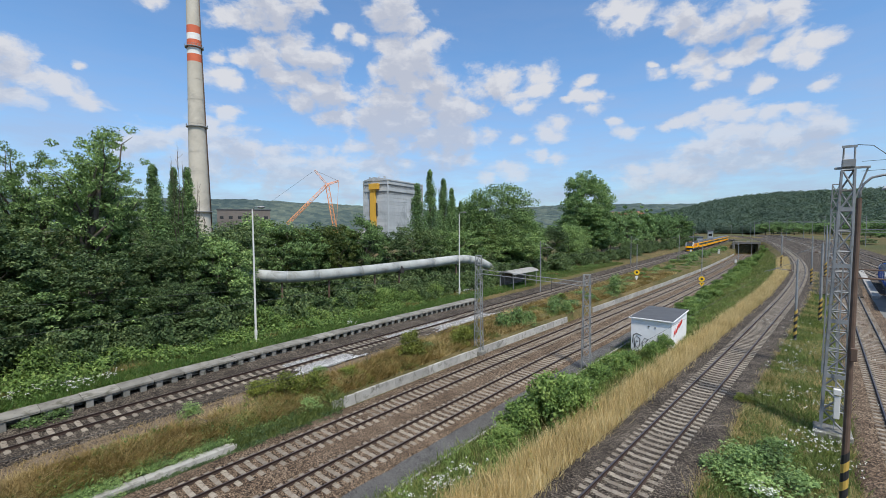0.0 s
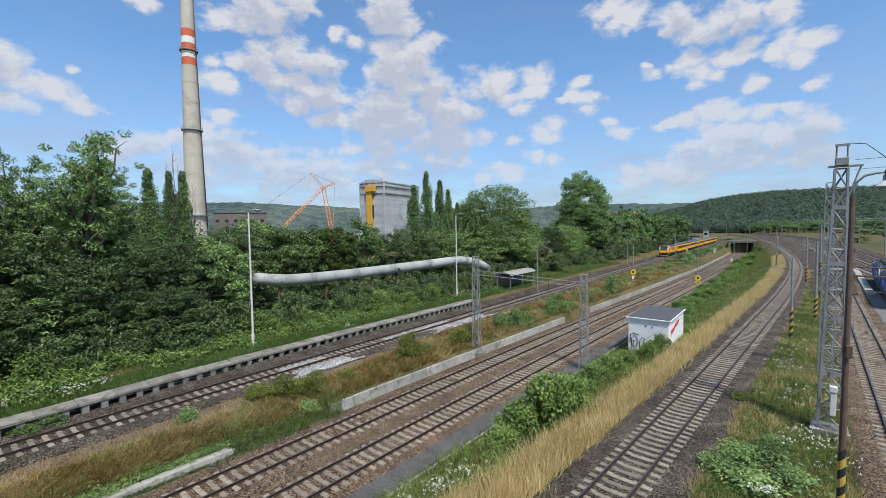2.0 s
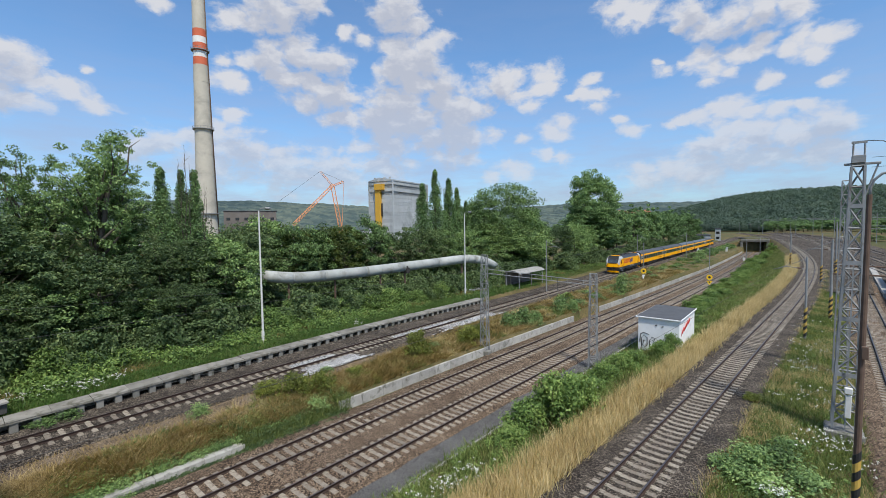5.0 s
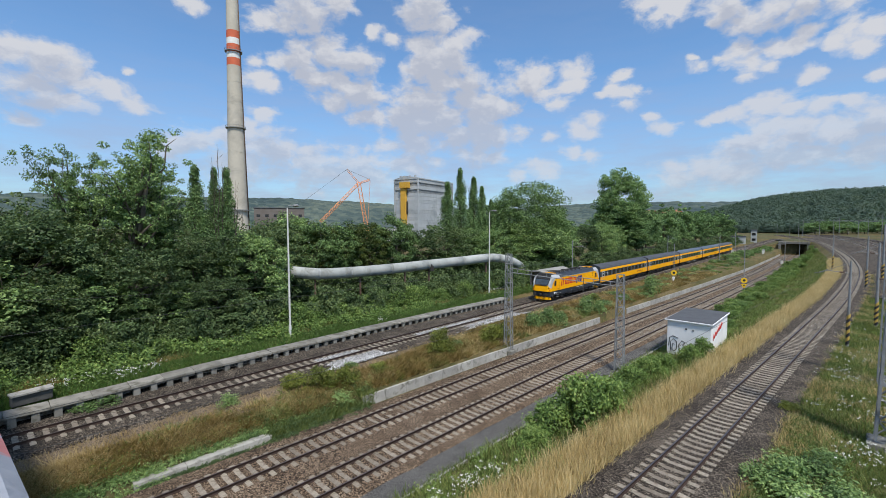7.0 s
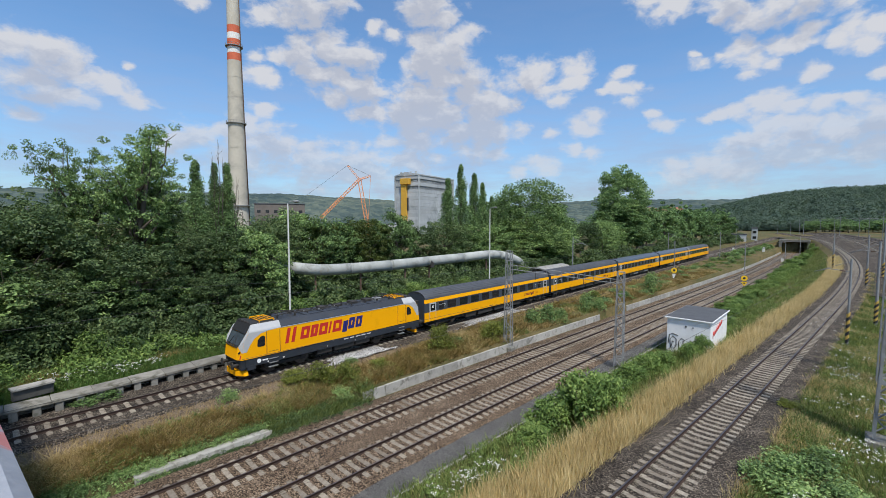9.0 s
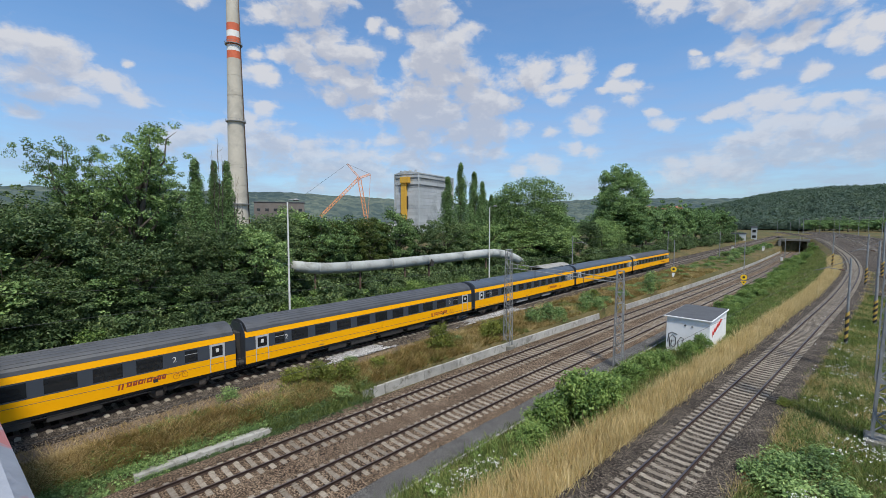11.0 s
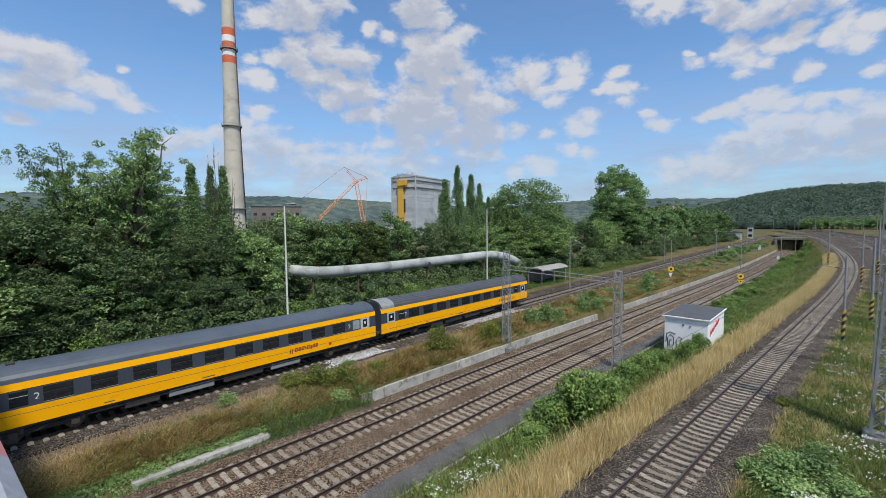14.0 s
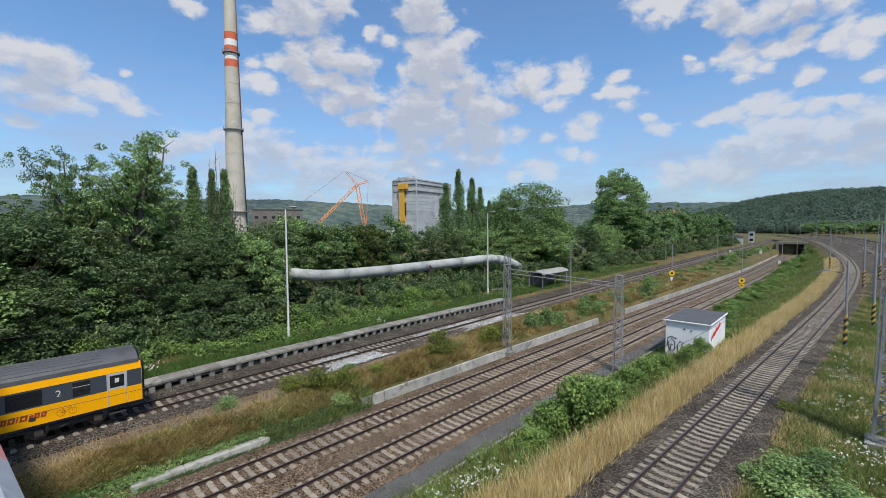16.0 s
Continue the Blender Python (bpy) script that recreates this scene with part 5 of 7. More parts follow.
        part("headstock", cube(-1.4, 1.4, *sorted((y + s * 0.48, y + s * 0.8)), 0.72, Z0, bevel=0.03), M_UNDERBLUE, t)
        for x in (-0.45, -0.3, 0.3, 0.45):
            part("hose", tube([(x, y + s * 0.46, 1.05), (x * 1.05, y + s * 0.25, 0.85), (x * 1.1, y + s * 0.36, 0.6)], 0.03, 5), M_UNDER, t)
        # folded pantographs
        for q in (-0.45, 0.45):
            part("pantograph_arm", bar((q, y + s * 3.5, 4.05), (q * 0.4, y + s * 5.2, 4.16), 0.04, seg=5), M_UNDER, t)
            part("pantograph_arm", bar((q * 0.4, y + s * 5.2, 4.16), (q * 0.8, y + s * 3.7, 4.3), 0.03, seg=5), M_UNDER, t)
        for a in (3.55, 3.85):
            part("pantograph_head", tube([(-0.95, y + s * a, 4.14), (-0.65, y + s * a, 4.3), (0.65, y + s * a, 4.3), (0.95, y + s * a, 4.14)], 0.035, 5), M_UNDER, t)
        for q in (-0.55, 0.55):
            for a in (3.6, 5.1):
                part("insulator", bar((q, y + s * a, ZT - 0.02), (q, y + s * a, 4.12), 0.09, seg=8), M_UNDER, t)
    part("frame", cube(-1.45, 1.45, 0.78, L - 0.78, 0.86, Z0, bevel=0.03), M_UNDERBLUE, t, "dark blue-grey frame")
    for y0, y1 in ((6.6, 8.0), (8.2, 10.2), (10.4, 11.9)):
        part("equipment_box", cube(-1.3, 1.3, y0, y1, 0.45, 0.9, bevel=0.05), M_UNDER, t)
    for yc in (4.1, L - 4.1):
        bogie(t, yc, 2.6, 0.6, M_UNDER)
    for i, y0 in enumerate((5.7, 7.3, 8.9, 10.5, 12.1)):
        part("roof_hatch", cube(-0.98, 0.98, y0, y0 + 1.45, ZT - 0.02, ZT + 0.07, bevel=0.03), M_LOCOROOF, t)
        part("hatch_box", cube(-0.5 + rng.uniform(-0.2, 0.2), 0.25, y0 + 0.3, y0 + 0.9, ZT + 0.05, ZT + 0.07 + rng.uniform(0.1, 0.26), bevel=0.03), M_UNDER, t)
    for x in (0.6, 0.2, -0.5):
        part("roof_cable", tube([(x, 4.6, 4.1), (x - 0.05, 7.0, 4.04), (x + 0.06, 10.0, 4.08), (x, L - 4.6, 4.1)], 0.03, 5), M_UNDER, t)
        for y0 in (6.0, 7.4, 8.9, 10.3, 11.8, 13.2):
            part("roof_insulator", bar((x, y0 + x * 0.3, ZT), (x, y0 + x * 0.3, 4.06), 0.075, seg=6), M_STEEL if x == 0.2 else M_UNDER, t)
    part("breaker", cube(-0.2, 0.5, 13.3, 14.0, ZT, ZT + 0.3, bevel=0.04), M_STEEL, t)
    # fittings along the frame
    for i in range(26):
        y0, z0 = rng.uniform(1.8, L - 1.8), rng.uniform(0.88, 1.38)
        w, h = rng.uniform(0.06, 0.28), rng.uniform(0.05, 0.12)
        part("fitting", cube(1.45, 1.47, y0, y0 + w, z0, z0 + h), (M_UNDER, M_STEEL, M_POLE)[i % 3] if w < 0.16 else M_UNDER, t)
    if branded:
        emblem(t, 1.492, 3.75, 2.12, 1.15, 1.04)
        for y0 in (9.1, 9.7, 10.3, 10.9, 11.5):
            part("lettering_bar", cube(1.45, 1.456, y0, y0 + 0.42, 1.25, 1.34), M_POLE, t)
        part("round_mark", bar((1.45, 1.75, 1.18), (1.462, 1.75, 1.18), 0.16, seg=14), M_WHITE, t)
        part("lettering_bar", cube(1.45, 1.456, 2.0, 2.4, 1.12, 1.22), M_WHITE, t)
    else:
        for y0, w in ((5.0, 3.0), (9.0, 1.2), (11.0, 1.2)):
            part("mark", slash(-1.5, y0, w * 0.3, 1.9, 1.0, 0.3, -1), M_WHITE, t)
    seen = set()
    for o in t.children_recursive:
        if o.data.name not in seen:
            seen.add(o.data.name)
            o.data.transform(Matrix.Translation((0, back, 0)))
    return t


def digit_mesh(text, size):
    cu = bpy.data.curves.new("digit", "FONT")
    cu.body, cu.size, cu.extrude = text, size, 0.004
    cu.resolution_u = 3
    ob = bpy.data.objects.new("digit", cu)
    scene.collection.objects.link(ob)
    bpy.context.view_layer.update()
    me = bpy.data.meshes.new_from_object(ob.evaluated_get(bpy.context.evaluated_depsgraph_get()))
    bpy.data.objects.remove(ob)
    me.materials.clear()
    me.materials.append(M_POLE)
    return me


DIGIT = digit_mesh("2", 0.55)


def make_coach(kind, label, tail=False, marks=False):
    L = 26.4
    t = thing("coach", Matrix(), label, "railway coach", "coaches of the train")
    e0, e1 = 0.35, L - 0.35
    part("lower_side", section_body(((-1.41, 1.0), (1.41, 1.0), (1.415, 1.95), (-1.415, 1.95)), e0, e1, []), M_YELLOW, t, "yellow lower bodyside")
    part("window_band", section_body(((-1.41, 1.95), (1.41, 1.95), (1.385, 2.92), (-1.385, 2.92)), e0, e1, []), M_GREY_BAND, t, "slate grey window band")
    part("cantrail", section_body(((-1.39, 2.92), (1.39, 2.92), (1.33, 3.3), (-1.33, 3.3)), e0, e1, []), M_YELLOW, t, "yellow band under the roof")
    arc = [(1.34 * math.cos(a), 3.3 + 0.74 * math.sin(a) ** 0.9) for a in (math.pi * i / 12 for i in range(13))]
    roof = part("roof", section_body(arc, e0 + 0.12, e1 - 0.12, []), M_ROOF if kind == "B" else M_ROOF_SMOOTH, t, "grey arched roof")
    if kind == "B":
        for i in range(2, 11):
            a = math.pi * i / 12
            part("roof_rib", bar((1.35 * math.cos(a), e0 + 1.8, 3.305 + 0.74 * math.sin(a) ** 0.9), (1.35 * math.cos(a), e1 - 1.8, 3.305 + 0.74 * math.sin(a) ** 0.9), 0.022, seg=4), M_ROOF, roof)
        for y0, y1 in ((e0 + 0.12, e0 + 1.7), (e1 - 1.7, e1 - 0.12)):
            part("roof_end", section_body([(x * 1.006, 3.3 + (z - 3.3) * 1.012) for x, z in arc], y0, y1, []), M_STEEL if y0 < 2 and tail else M_ROOF, roof)
    else:
        for y0 in (1.6, 2.4, L - 2.2):
            part("roof_vent", cube(-0.25, 0.25, y0, y0 + 0.35, 4.0, 4.12, bevel=0.02), M_UNDER, roof)
    part("underframe", cube(-1.3, 1.3, 0.5, L - 0.5, 0.82, 1.0), M_UNDER, t, "grimy underframe")
    for y0, y1, m in ((7.2, 9.0, M_UNDER), (9.5, 12.2, M_STEEL if kind == "A" else M_UNDER), (12.8, 15.6, M_UNDER), (16.2, 18.6, M_STEEL if kind == "A" else M_UNDER)):
        part("equipment_box", cube(-1.25, 1.25, y0, y1, 0.38, 0.84, bevel=0.04), m, t)
    part("brace_rod", bar((1.25, 5.5, 0.7), (1.25, 21, 0.7), 0.035, seg=5), M_UNDER, t)
    bogie(t, 3.7, 2.5)
    bogie(t, L - 3.7, 2.5)
    # ends: dark walls, gangways, buffers
    for s, y in ((1, 0.0), (-1, L)):
        ye = y + s * 0.35
        part("end_wall", section_body(((-1.38, 1.02), (1.38, 1.02), (1.36, 2.9), (1.3, 3.32), (0.8, 3.85), (-0.8, 3.85), (-1.3, 3.32), (-1.36, 2.9)), min(ye, ye - s * 0.02), max(ye, ye - s * 0.02), []), M_GREY_BAND if not (tail and s < 0) else M_GREY_BAND, t)
        part("gangway", cube(-0.55, 0.55, min(y + s * 0.02, ye), max(y + s * 0.02, ye), 1.1, 3.2, bevel=0.04), M_UNDER, t)
        for q in (-1, 1):
            part("buffer", bar((q * 0.88, ye, 1.05), (q * 0.88, y + s * 0.02, 1.05), 0.2, 0.24, seg=10), M_UNDER, t)
            if tail and s < 0:
                part("end_corner", cube(q * 1.05, q * 1.38, min(ye - s * 0.03, ye), max(ye - s * 0.03, ye), 1.05, 3.0, bevel=0.01), M_YELLOW, t)
                part("tail_lamp", bar((q * 1.1, ye, 1.45), (q * 1.1, ye - s * 0.06, 1.45), 0.09, seg=10), M_RED, t)
    # doors on the two sides
    for q in (-1, 1):
        xo = q * 1.412
        for yc in ((1.55, L - 1.55)):
            d = part("door", cube(xo, q * 1.43, yc - 0.43, yc + 0.43, 1.02, 1.95, bevel=0.0), M_YELLOW, t)
            part("door_panel", cube(q * 1.385, q * 1.425, yc - 0.43, yc + 0.43, 1.955, 2.9), M_SILVER, d, "grey upper door leaf")
            part("door_glass", cube(q * 1.42, q * 1.432, yc - (0.22 if kind == "A" else 0.34), yc + (0.22 if kind == "A" else 0.34), 2.08, 2.78), M_GLASS, d)
            part("door_paper", cube(q * 1.43, q * 1.436, yc - 0.1, yc + 0.1, 2.35, 2.6), M_POLE, d) if marks else None
            for a in (-0.46, 0.46):
                part("door_frame", cube(q * 1.39, q * 1.434, yc + a - 0.022, yc + a + 0.022, 1.02 if kind == "B" else 1.95, 2.92), M_SILVER, d)
            part("door_step", cube(q * 1.1, q * 1.4, yc - 0.4, yc + 0.4, 0.5, 0.55), M_UNDER, d)
        # windows
        if kind == "B":
            big = [(4.55 + 2.05 * i, 1.38) for i in range(9)]
            small = [(2.9, 0.75), (23.25, 0.75)]
        else:
            big = [(4.3 + 1.98 * i, 1.22) for i in range(10)]
            small = [(2.75, 0.7), (23.9, 0.7)]
        for y, w in big:
            pane = part("window", cube(q * 1.38, q * 1.412, y - w / 2, y + w / 2, 2.03, 2.84), M_GLASS, t)
            if kind == "A":
                part("window_bar", cube(q * 1.405, q * 1.42, y - w / 2, y + w / 2, 2.5, 2.522), M_UNDER, pane)
                part("window_rim", cube(q * 1.405, q * 1.42, y - w / 2, y + w / 2, 2.015, 2.04), M_STEEL, pane)
        for i, (y, w) in enumerate(small):
            pane = part("window", cube(q * 1.38, q * 1.412, y - w / 2, y + w / 2, 2.05, 2.82), M_GLASS_LIGHT if i and kind == "A" else M_GLASS, t, "frosted small window" if i and kind == "A" else "")
            part("window_bar", cube(q * 1.405, q * 1.42, y - w / 2, y + w / 2, 2.55, 2.58), M_SILVER, pane)
    # class figure and small marks on the side that faces the bridge
    for y in ((3.45, 22.3) if kind == "B" else (3.45, 23.2)):
        ob = new("class_number", DIGIT)
        ob.parent = t
        ob.matrix_basis = Matrix.Translation((1.398, y - 0.15, 2.22)) @ Matrix(((0, 0, 1, 0), (1, 0, 0, 0), (0, 1, 0, 0), (0, 0, 0, 1)))
    part("notice", cube(1.412, 1.42, L - 5.3, L - 5.05, 1.25, 1.45), M_RED if kind == "A" else M_UNDER, t)
    part("data_bar", cube(1.411, 1.418, 11.4, 12.2, 1.12, 1.18), M_GRAFF, t)
    part("data_bar", cube(1.411, 1.418, 6.2, 6.7, 1.12, 1.17), M_GRAFF, t)
    if kind == "B" and marks:
        # outline drawing of a bicycle
        for yw in (22.35, 22.85):
            ring = [(1.416, yw + 0.17 * math.cos(a), 1.34 + 0.17 * math.sin(a)) for a in (i * math.pi / 8 for i in range(17))]
            part("bicycle_mark", tube(ring, 0.009, 4), M_MAROON, t)
        for line in ([(22.35, 1.34), (22.54, 1.34), (22.75, 1.55), (22.46, 1.55), (22.35, 1.34)], [(22.54, 1.34), (22.44, 1.6), (22.38, 1.6)], [(22.85, 1.34), (22.73, 1.63), (22.66, 1.63)]):
            part("bicycle_mark", tube([(1.416, a, b) for a, b in line], 0.009, 4), M_MAROON, t)
    if marks:
        emblem(t, 1.4125, 17.6 if kind == "A" else 19.3, 1.36, 0.36, 0.36, mats=(M_MAROON, M_MAROON))
    return t


M_MAROON = material("dark red lettering paint", ((0.2, (0.24, 0.03, 0.012)), (0.8, (0.32, 0.05, 0.02))), 3, 0.5, 0.02)
loco = make_loco("locomotive", M_YELLOW, "yellow electric locomotive with silver cabs and red mark", True)
COACHES = [make_coach("B", "yellow and slate grey coach with ribbed roof", marks=True),
           make_coach("B", "yellow and slate grey coach with ribbed roof", marks=True),
           make_coach("A", "yellow and slate grey coach with smooth roof", marks=True),
           make_coach("A", "yellow and slate grey coach with smooth roof", marks=True),
           make_coach("B", "last yellow and grey coach with red tail lamps", tail=True, marks=True)]

blue = make_loco("blue_locomotive", M_BLUE, "parked blue electric locomotive on a yard track", False)
blue.matrix_world = pose(12.85, 97.3, 0.0, 0, 0, -3.5)
blue["group"] = "parked blue locomotives"
copy_thing(blue, pose(11.62, 78.0, 0.0, 0, 0, -3.5))


def yard():
    strip("paved_way", lambda y: 7.0 + 0.032 * y, -1.15, 1.15, lambda y: far_z(y) - 0.2, 20, 200, 3.0, M_ASPHALT, "worn grey asphalt way beside the yard", "paving", amp=0.01)
    w = thing("loading_edge", Matrix(), "long low pale concrete edge beside the yard", "kerb", kind="structure")
    for i in range(22):
        y = 94 + 3.4 * i
        part("kerb_stone", cube(-0.5, 0.5, -1.66, 1.66, -0.3, 0.3, bevel=0.03, m=pose(5.4 + 0.0492 * y, y, 0, 0, 0, -2.8)), M_CONCRETE, w)
    make_track(lambda y: 12.85 + 0.0615 * (y - 97.3), lambda y: 0.0, 55, 125, 1, 0, "yard track under a parked blue locomotive")
    b = thing("yard_barrier", Matrix(), "dark steel portal beam over the yard track", "beam")
    part("beam", bar((2.6, 67.7, 5.2), (24, 67.7, 5.0), 0.1), M_RUST, b)
    part("beam", bar((2.6, 67.7, 6.2), (24, 67.7, 6.0), 0.08), M_RUST, b)
    part("post", bar((24, 67.7, -0.5), (24, 67.7, 6.2), 0.12), M_RUST, b)
    for x in (8, 13, 18):
        part("hanger", bar((x, 67.7, 5.1), (x, 67.7, 6.1), 0.04), M_RUST, b)


yard()


# ---- leaves ----
def leaf_cloud(rng, centres, radii, count, size, flat=0.7, wide=0.62):
    """Corners of four-sided leaves strewn through clumps."""
    n = len(centres) * count
    c = np.repeat(np.array(centres), count, axis=0)
    r = np.repeat(np.array(radii), count)
    d = rng.normal(size=(n, 3))
    d /= np.linalg.norm(d, axis=1)[:, None]
    rad = r * rng.uniform(0.25, 1.0, n) ** 0.5
    p = c + d * rad[:, None] * np.array([1, 1, flat])
    a = rng.normal(size=(n, 3)) * 0.75 + d * 0.55 + np.array([0, 0, 0.85])
    a /= np.linalg.norm(a, axis=1)[:, None]
    u = np.cross(a, rng.normal(size=(n, 3)))
    u /= np.linalg.norm(u, axis=1)[:, None]
    v = np.cross(a, u)
    s = size * rng.uniform(0.6, 1.35, n)[:, None]
    w = s * wide
    co = np.stack([p - u * s, p + v * w - a * s * 0.15, p + u * s, p - v * w + a * s * 0.1], axis=1)
    return co.reshape(-1, 3)


# ---- distance: chimney, works, crane, hills ----
def chimney():
    t = thing("chimney", pose(-279.9, 107.9, 0), "very tall concrete chimney with red and white bands", "chimney")
    zs = [(0, 6.4), (21, 5.7), (45, 5.2), (72.8, 4.72), (95, 4.25), (110.0, 4.0), (114.5, 3.94), (118.0, 3.89), (122.8, 3.82), (126.5, 3.77), (131.0, 3.7), (150, 3.4), (172, 3.05)]
    mats = [M_CHIMNEY] * 5 + [M_CHIMRED, M_CHIMWHITE, M_CHIMRED, M_CHIMWHITE, M_CHIMRED, M_CHIMNEY, M_CHIMNEY]
    for (z0, r0), (z1, r1), m in zip(zs, zs[1:], mats):
        bm = bmesh.new()
        r = bmesh.ops.create_cone(bm, cap_ends=False, segments=36, radius1=r0, radius2=r1, depth=z1 - z0)
        bmesh.ops.translate(bm, verts=bm.verts, vec=(0, 0, (z0 + z1) / 2))
        for f in bm.faces:
            f.smooth = True
        part("band" if m is not M_CHIMNEY else "shaft", bm, m, t)
    for z, rr in ((72.2, 4.72), (118.8, 3.9)):
        g = part("gallery", bar((0, 0, z - 0.3), (0, 0, z + 0.1), rr + 1.1, seg=30), M_STEEL, t)
        for a in range(20):
            q = a * math.pi / 10
            part("gallery_post", bar(((rr + 1.0) * math.cos(q), (rr + 1.0) * math.sin(q), z), ((rr + 1.0) * math.cos(q), (rr + 1.0) * math.sin(q), z + 1.3), 0.08, seg=4), M_STEEL, g)
        part("gallery_rail", tube([((rr + 1.0) * math.cos(q), (rr + 1.0) * math.sin(q), z + 1.3) for q in (i * math.pi / 12 for i in range(25))], 0.08, 4), M_STEEL, g)
    for z in (33, 44, 57, 88, 100):
        part("shaft_ring", bar((0, 0, z - 0.12), (0, 0, z + 0.12), float(np.interp(z, [a for a, _ in zs], [b for _, b in zs])) + 0.08, seg=36), M_CHIMNEY, t)
    part("ladder", tube([(4.0, 5.3, 0), (3.3, 3.75, 72), (2.9, 2.9, 120), (2.2, 2.4, 170)], 0.32, 5), M_RUST, t)
    part("base_platform", bar((0, 0, 21.0), (0, 0, 21.6), 7.2, seg=24), M_STEEL, t)


chimney()


def boiler_house():
    r, v = Vector((0.685, 0.73, 0)), Vector((-0.73, 0.685, 0))
    b = radians(35)
    l, q = -math.cos(b) * r + math.sin(b) * v, math.sin(b) * r + math.cos(b) * v
    c = Vector((-240.2, 226.3, 0))
    m = Matrix.Translation(c) @ Matrix((( l.x, q.x, 0, 0), (l.y, q.y, 0, 0), (0, 0, 1, 0), (0, 0, 0, 1)))
    t = thing("boiler_house", m, "tall windowless grey-clad industrial block with a yellow shaft", "industrial building")
    W, D, H = 22.7, 52.0, 47.0
    part("core", cube(0.3, W - 0.3, 0.3, D - 0.3, 0, H), M_CLAD, t)
    nz = 17
    for i in range(nz):
        z0, z1 = 2 + i * (H - 2) / nz, 2 + (i + 1) * (H - 2) / nz - 0.12
        inset = 0.5 if i in (13, 15) else 0.0
        part("cladding_panel", cube(0.6, W - 0.6, -0.15 + inset, 0.3, z0, z1), M_CLAD, t)
        for j in range(2):
            part("cladding_panel", cube(-0.15 + inset, 0.3, 0.6 + j * (D - 1.2) / 2, (j + 1) * (D - 1.2) / 2 + 0.5, z0, z1), M_CLAD, t)
    for x, y in ((0, 0), (W, 0), (0, D)):
        part("corner_post", cube(x - 0.45, x + 0.45, y - 0.45, y + 0.45, 0, H + 0.3), M_CLAD, t)
    bm = bmesh.new()
    prism(bm, ((-0.5, H), (W + 0.5, H), (W + 0.5, H + 0.5), (W * 0.55, H + 3.0), (-0.5, H + 0.9)), -0.5, D + 0.5)
    part("roof", bm, M_CLAD, t)
    part("shaft", cube(10.5, 15.5, -2.2, -0.2, 4, 44.6, bevel=0.1), M_CLADYELLOW, t, "yellow clad shaft")
    part("shaft_head", cube(7.4, 15.6, -3.2, -0.2, 40.3, 44.8, bevel=0.1), M_CLADYELLOW, t, "yellow clad shaft head")
    part("shaft_slot", cube(9.6, 10.45, -1.2, -0.18, 20, 30), M_UNDER, t)
    for x in (4, 9, 18):
        part("roof_vent", cube(x, x + 1.2, 2, 3.4, H + 1.6, H + 3.4), M_CLAD, t)


boiler_house()


def beam_lattice(bm, a, b, w, n, r):
    a, b = Vector(a), Vector(b)
    d = (b - a).normalized()
    u = d.cross(Vector((0.6, -0.6, 0.2))).normalized() * w
    v = d.cross(u).normalized() * w
    cs = [u + v, u - v, -u - v, -u + v]
    for c in cs:
        rod(bm, a + c, b + c, r, seg=4)
    for i in range(n):
        p, q = a.lerp(b, i / n), a.lerp(b, (i + 1) / n)
        for j in range(4):
            rod(bm, p + cs[j], q + cs[(j + 1) % 4], r * 0.6, seg=3)


def crane():
    t = thing("crawler_crane", Matrix(), "orange lattice boom crane standing among the works", "crane")
    def P(p, s=0.93):
        return (p[0] * s, p[1] * s, 11.3 + (p[2] - 11.3) * s)
    foot, mid, head, tip, mast = P((-284, 168, 14)), P((-268.5, 191.8, 43)), P((-273.4, 184.8, 53.3)), P((-263.6, 198.6, 46)), P((-265, 196.5, 6))
    for name, a, b, w, n, r in (("boom", foot, mid, 0.8, 14, 0.13), ("jib", mid, head, 0.5, 6, 0.1), ("jib", mid, tip, 0.5, 5, 0.1), ("mast", mast, mid, 1.1, 14, 0.15)):
        bm = bmesh.new()
        beam_lattice(bm, a, b, w, n, r)
        part(name, bm, M_ORANGE, t)
    part("stay", bar(head, tip, 0.12, seg=4), M_STEEL, t)
    part("stay", bar(head, P((-292, 160, 30)), 0.07, seg=4), M_WIRE, t)
    part("stay", bar(tip, mast, 0.12, seg=4), M_ORANGE, t)
    part("housing", cube(mast[0] - 4, mast[0] + 4, mast[1] - 4, mast[1] + 4, 0, 7, bevel=0.3), M_ORANGE, t)


crane()


def simple_building(name, x, y, w, d, h, turn, wall, roof, label, z0=0.0, floors=2, gable=0.0):
    t = thing(name, pose(x, y, z0, 0, 0, turn), label, "building", "works and houses beyond the trees")
    part("wall", cube(-w / 2, w / 2, -d / 2, d / 2, 0, h, bevel=0.1), wall, t)
    if gable:
        part("roof", section_body(((-w / 2 - 0.4, h), (w / 2 + 0.4, h), (0, h + gable)), -d / 2 - 0.4, d / 2 + 0.4, []), roof, t)
    else:
        part("roof", cube(-w / 2 - 0.3, w / 2 + 0.3, -d / 2 - 0.3, d / 2 + 0.3, h, h + 0.5, bevel=0.1), roof, t)
    n = max(int(w / 4), 1)
    for f in range(floors):
        z = 1.2 + f * (h - 1) / floors
        for i in range(n):
            xx = -w / 2 + (i + 0.5) * w / n
            part("window", cube(xx - 0.9, xx + 0.9, -d / 2 - 0.06, -d / 2, z, z + 1.5), M_GLASS, t)
        for i in range(max(int(d / 4), 1)):
            yy = -d / 2 + (i + 0.5) * d / max(int(d / 4), 1)
            part("window", cube(w / 2, w / 2 + 0.06, yy - 0.9, yy + 0.9, z, z + 1.5), M_GLASS, t)


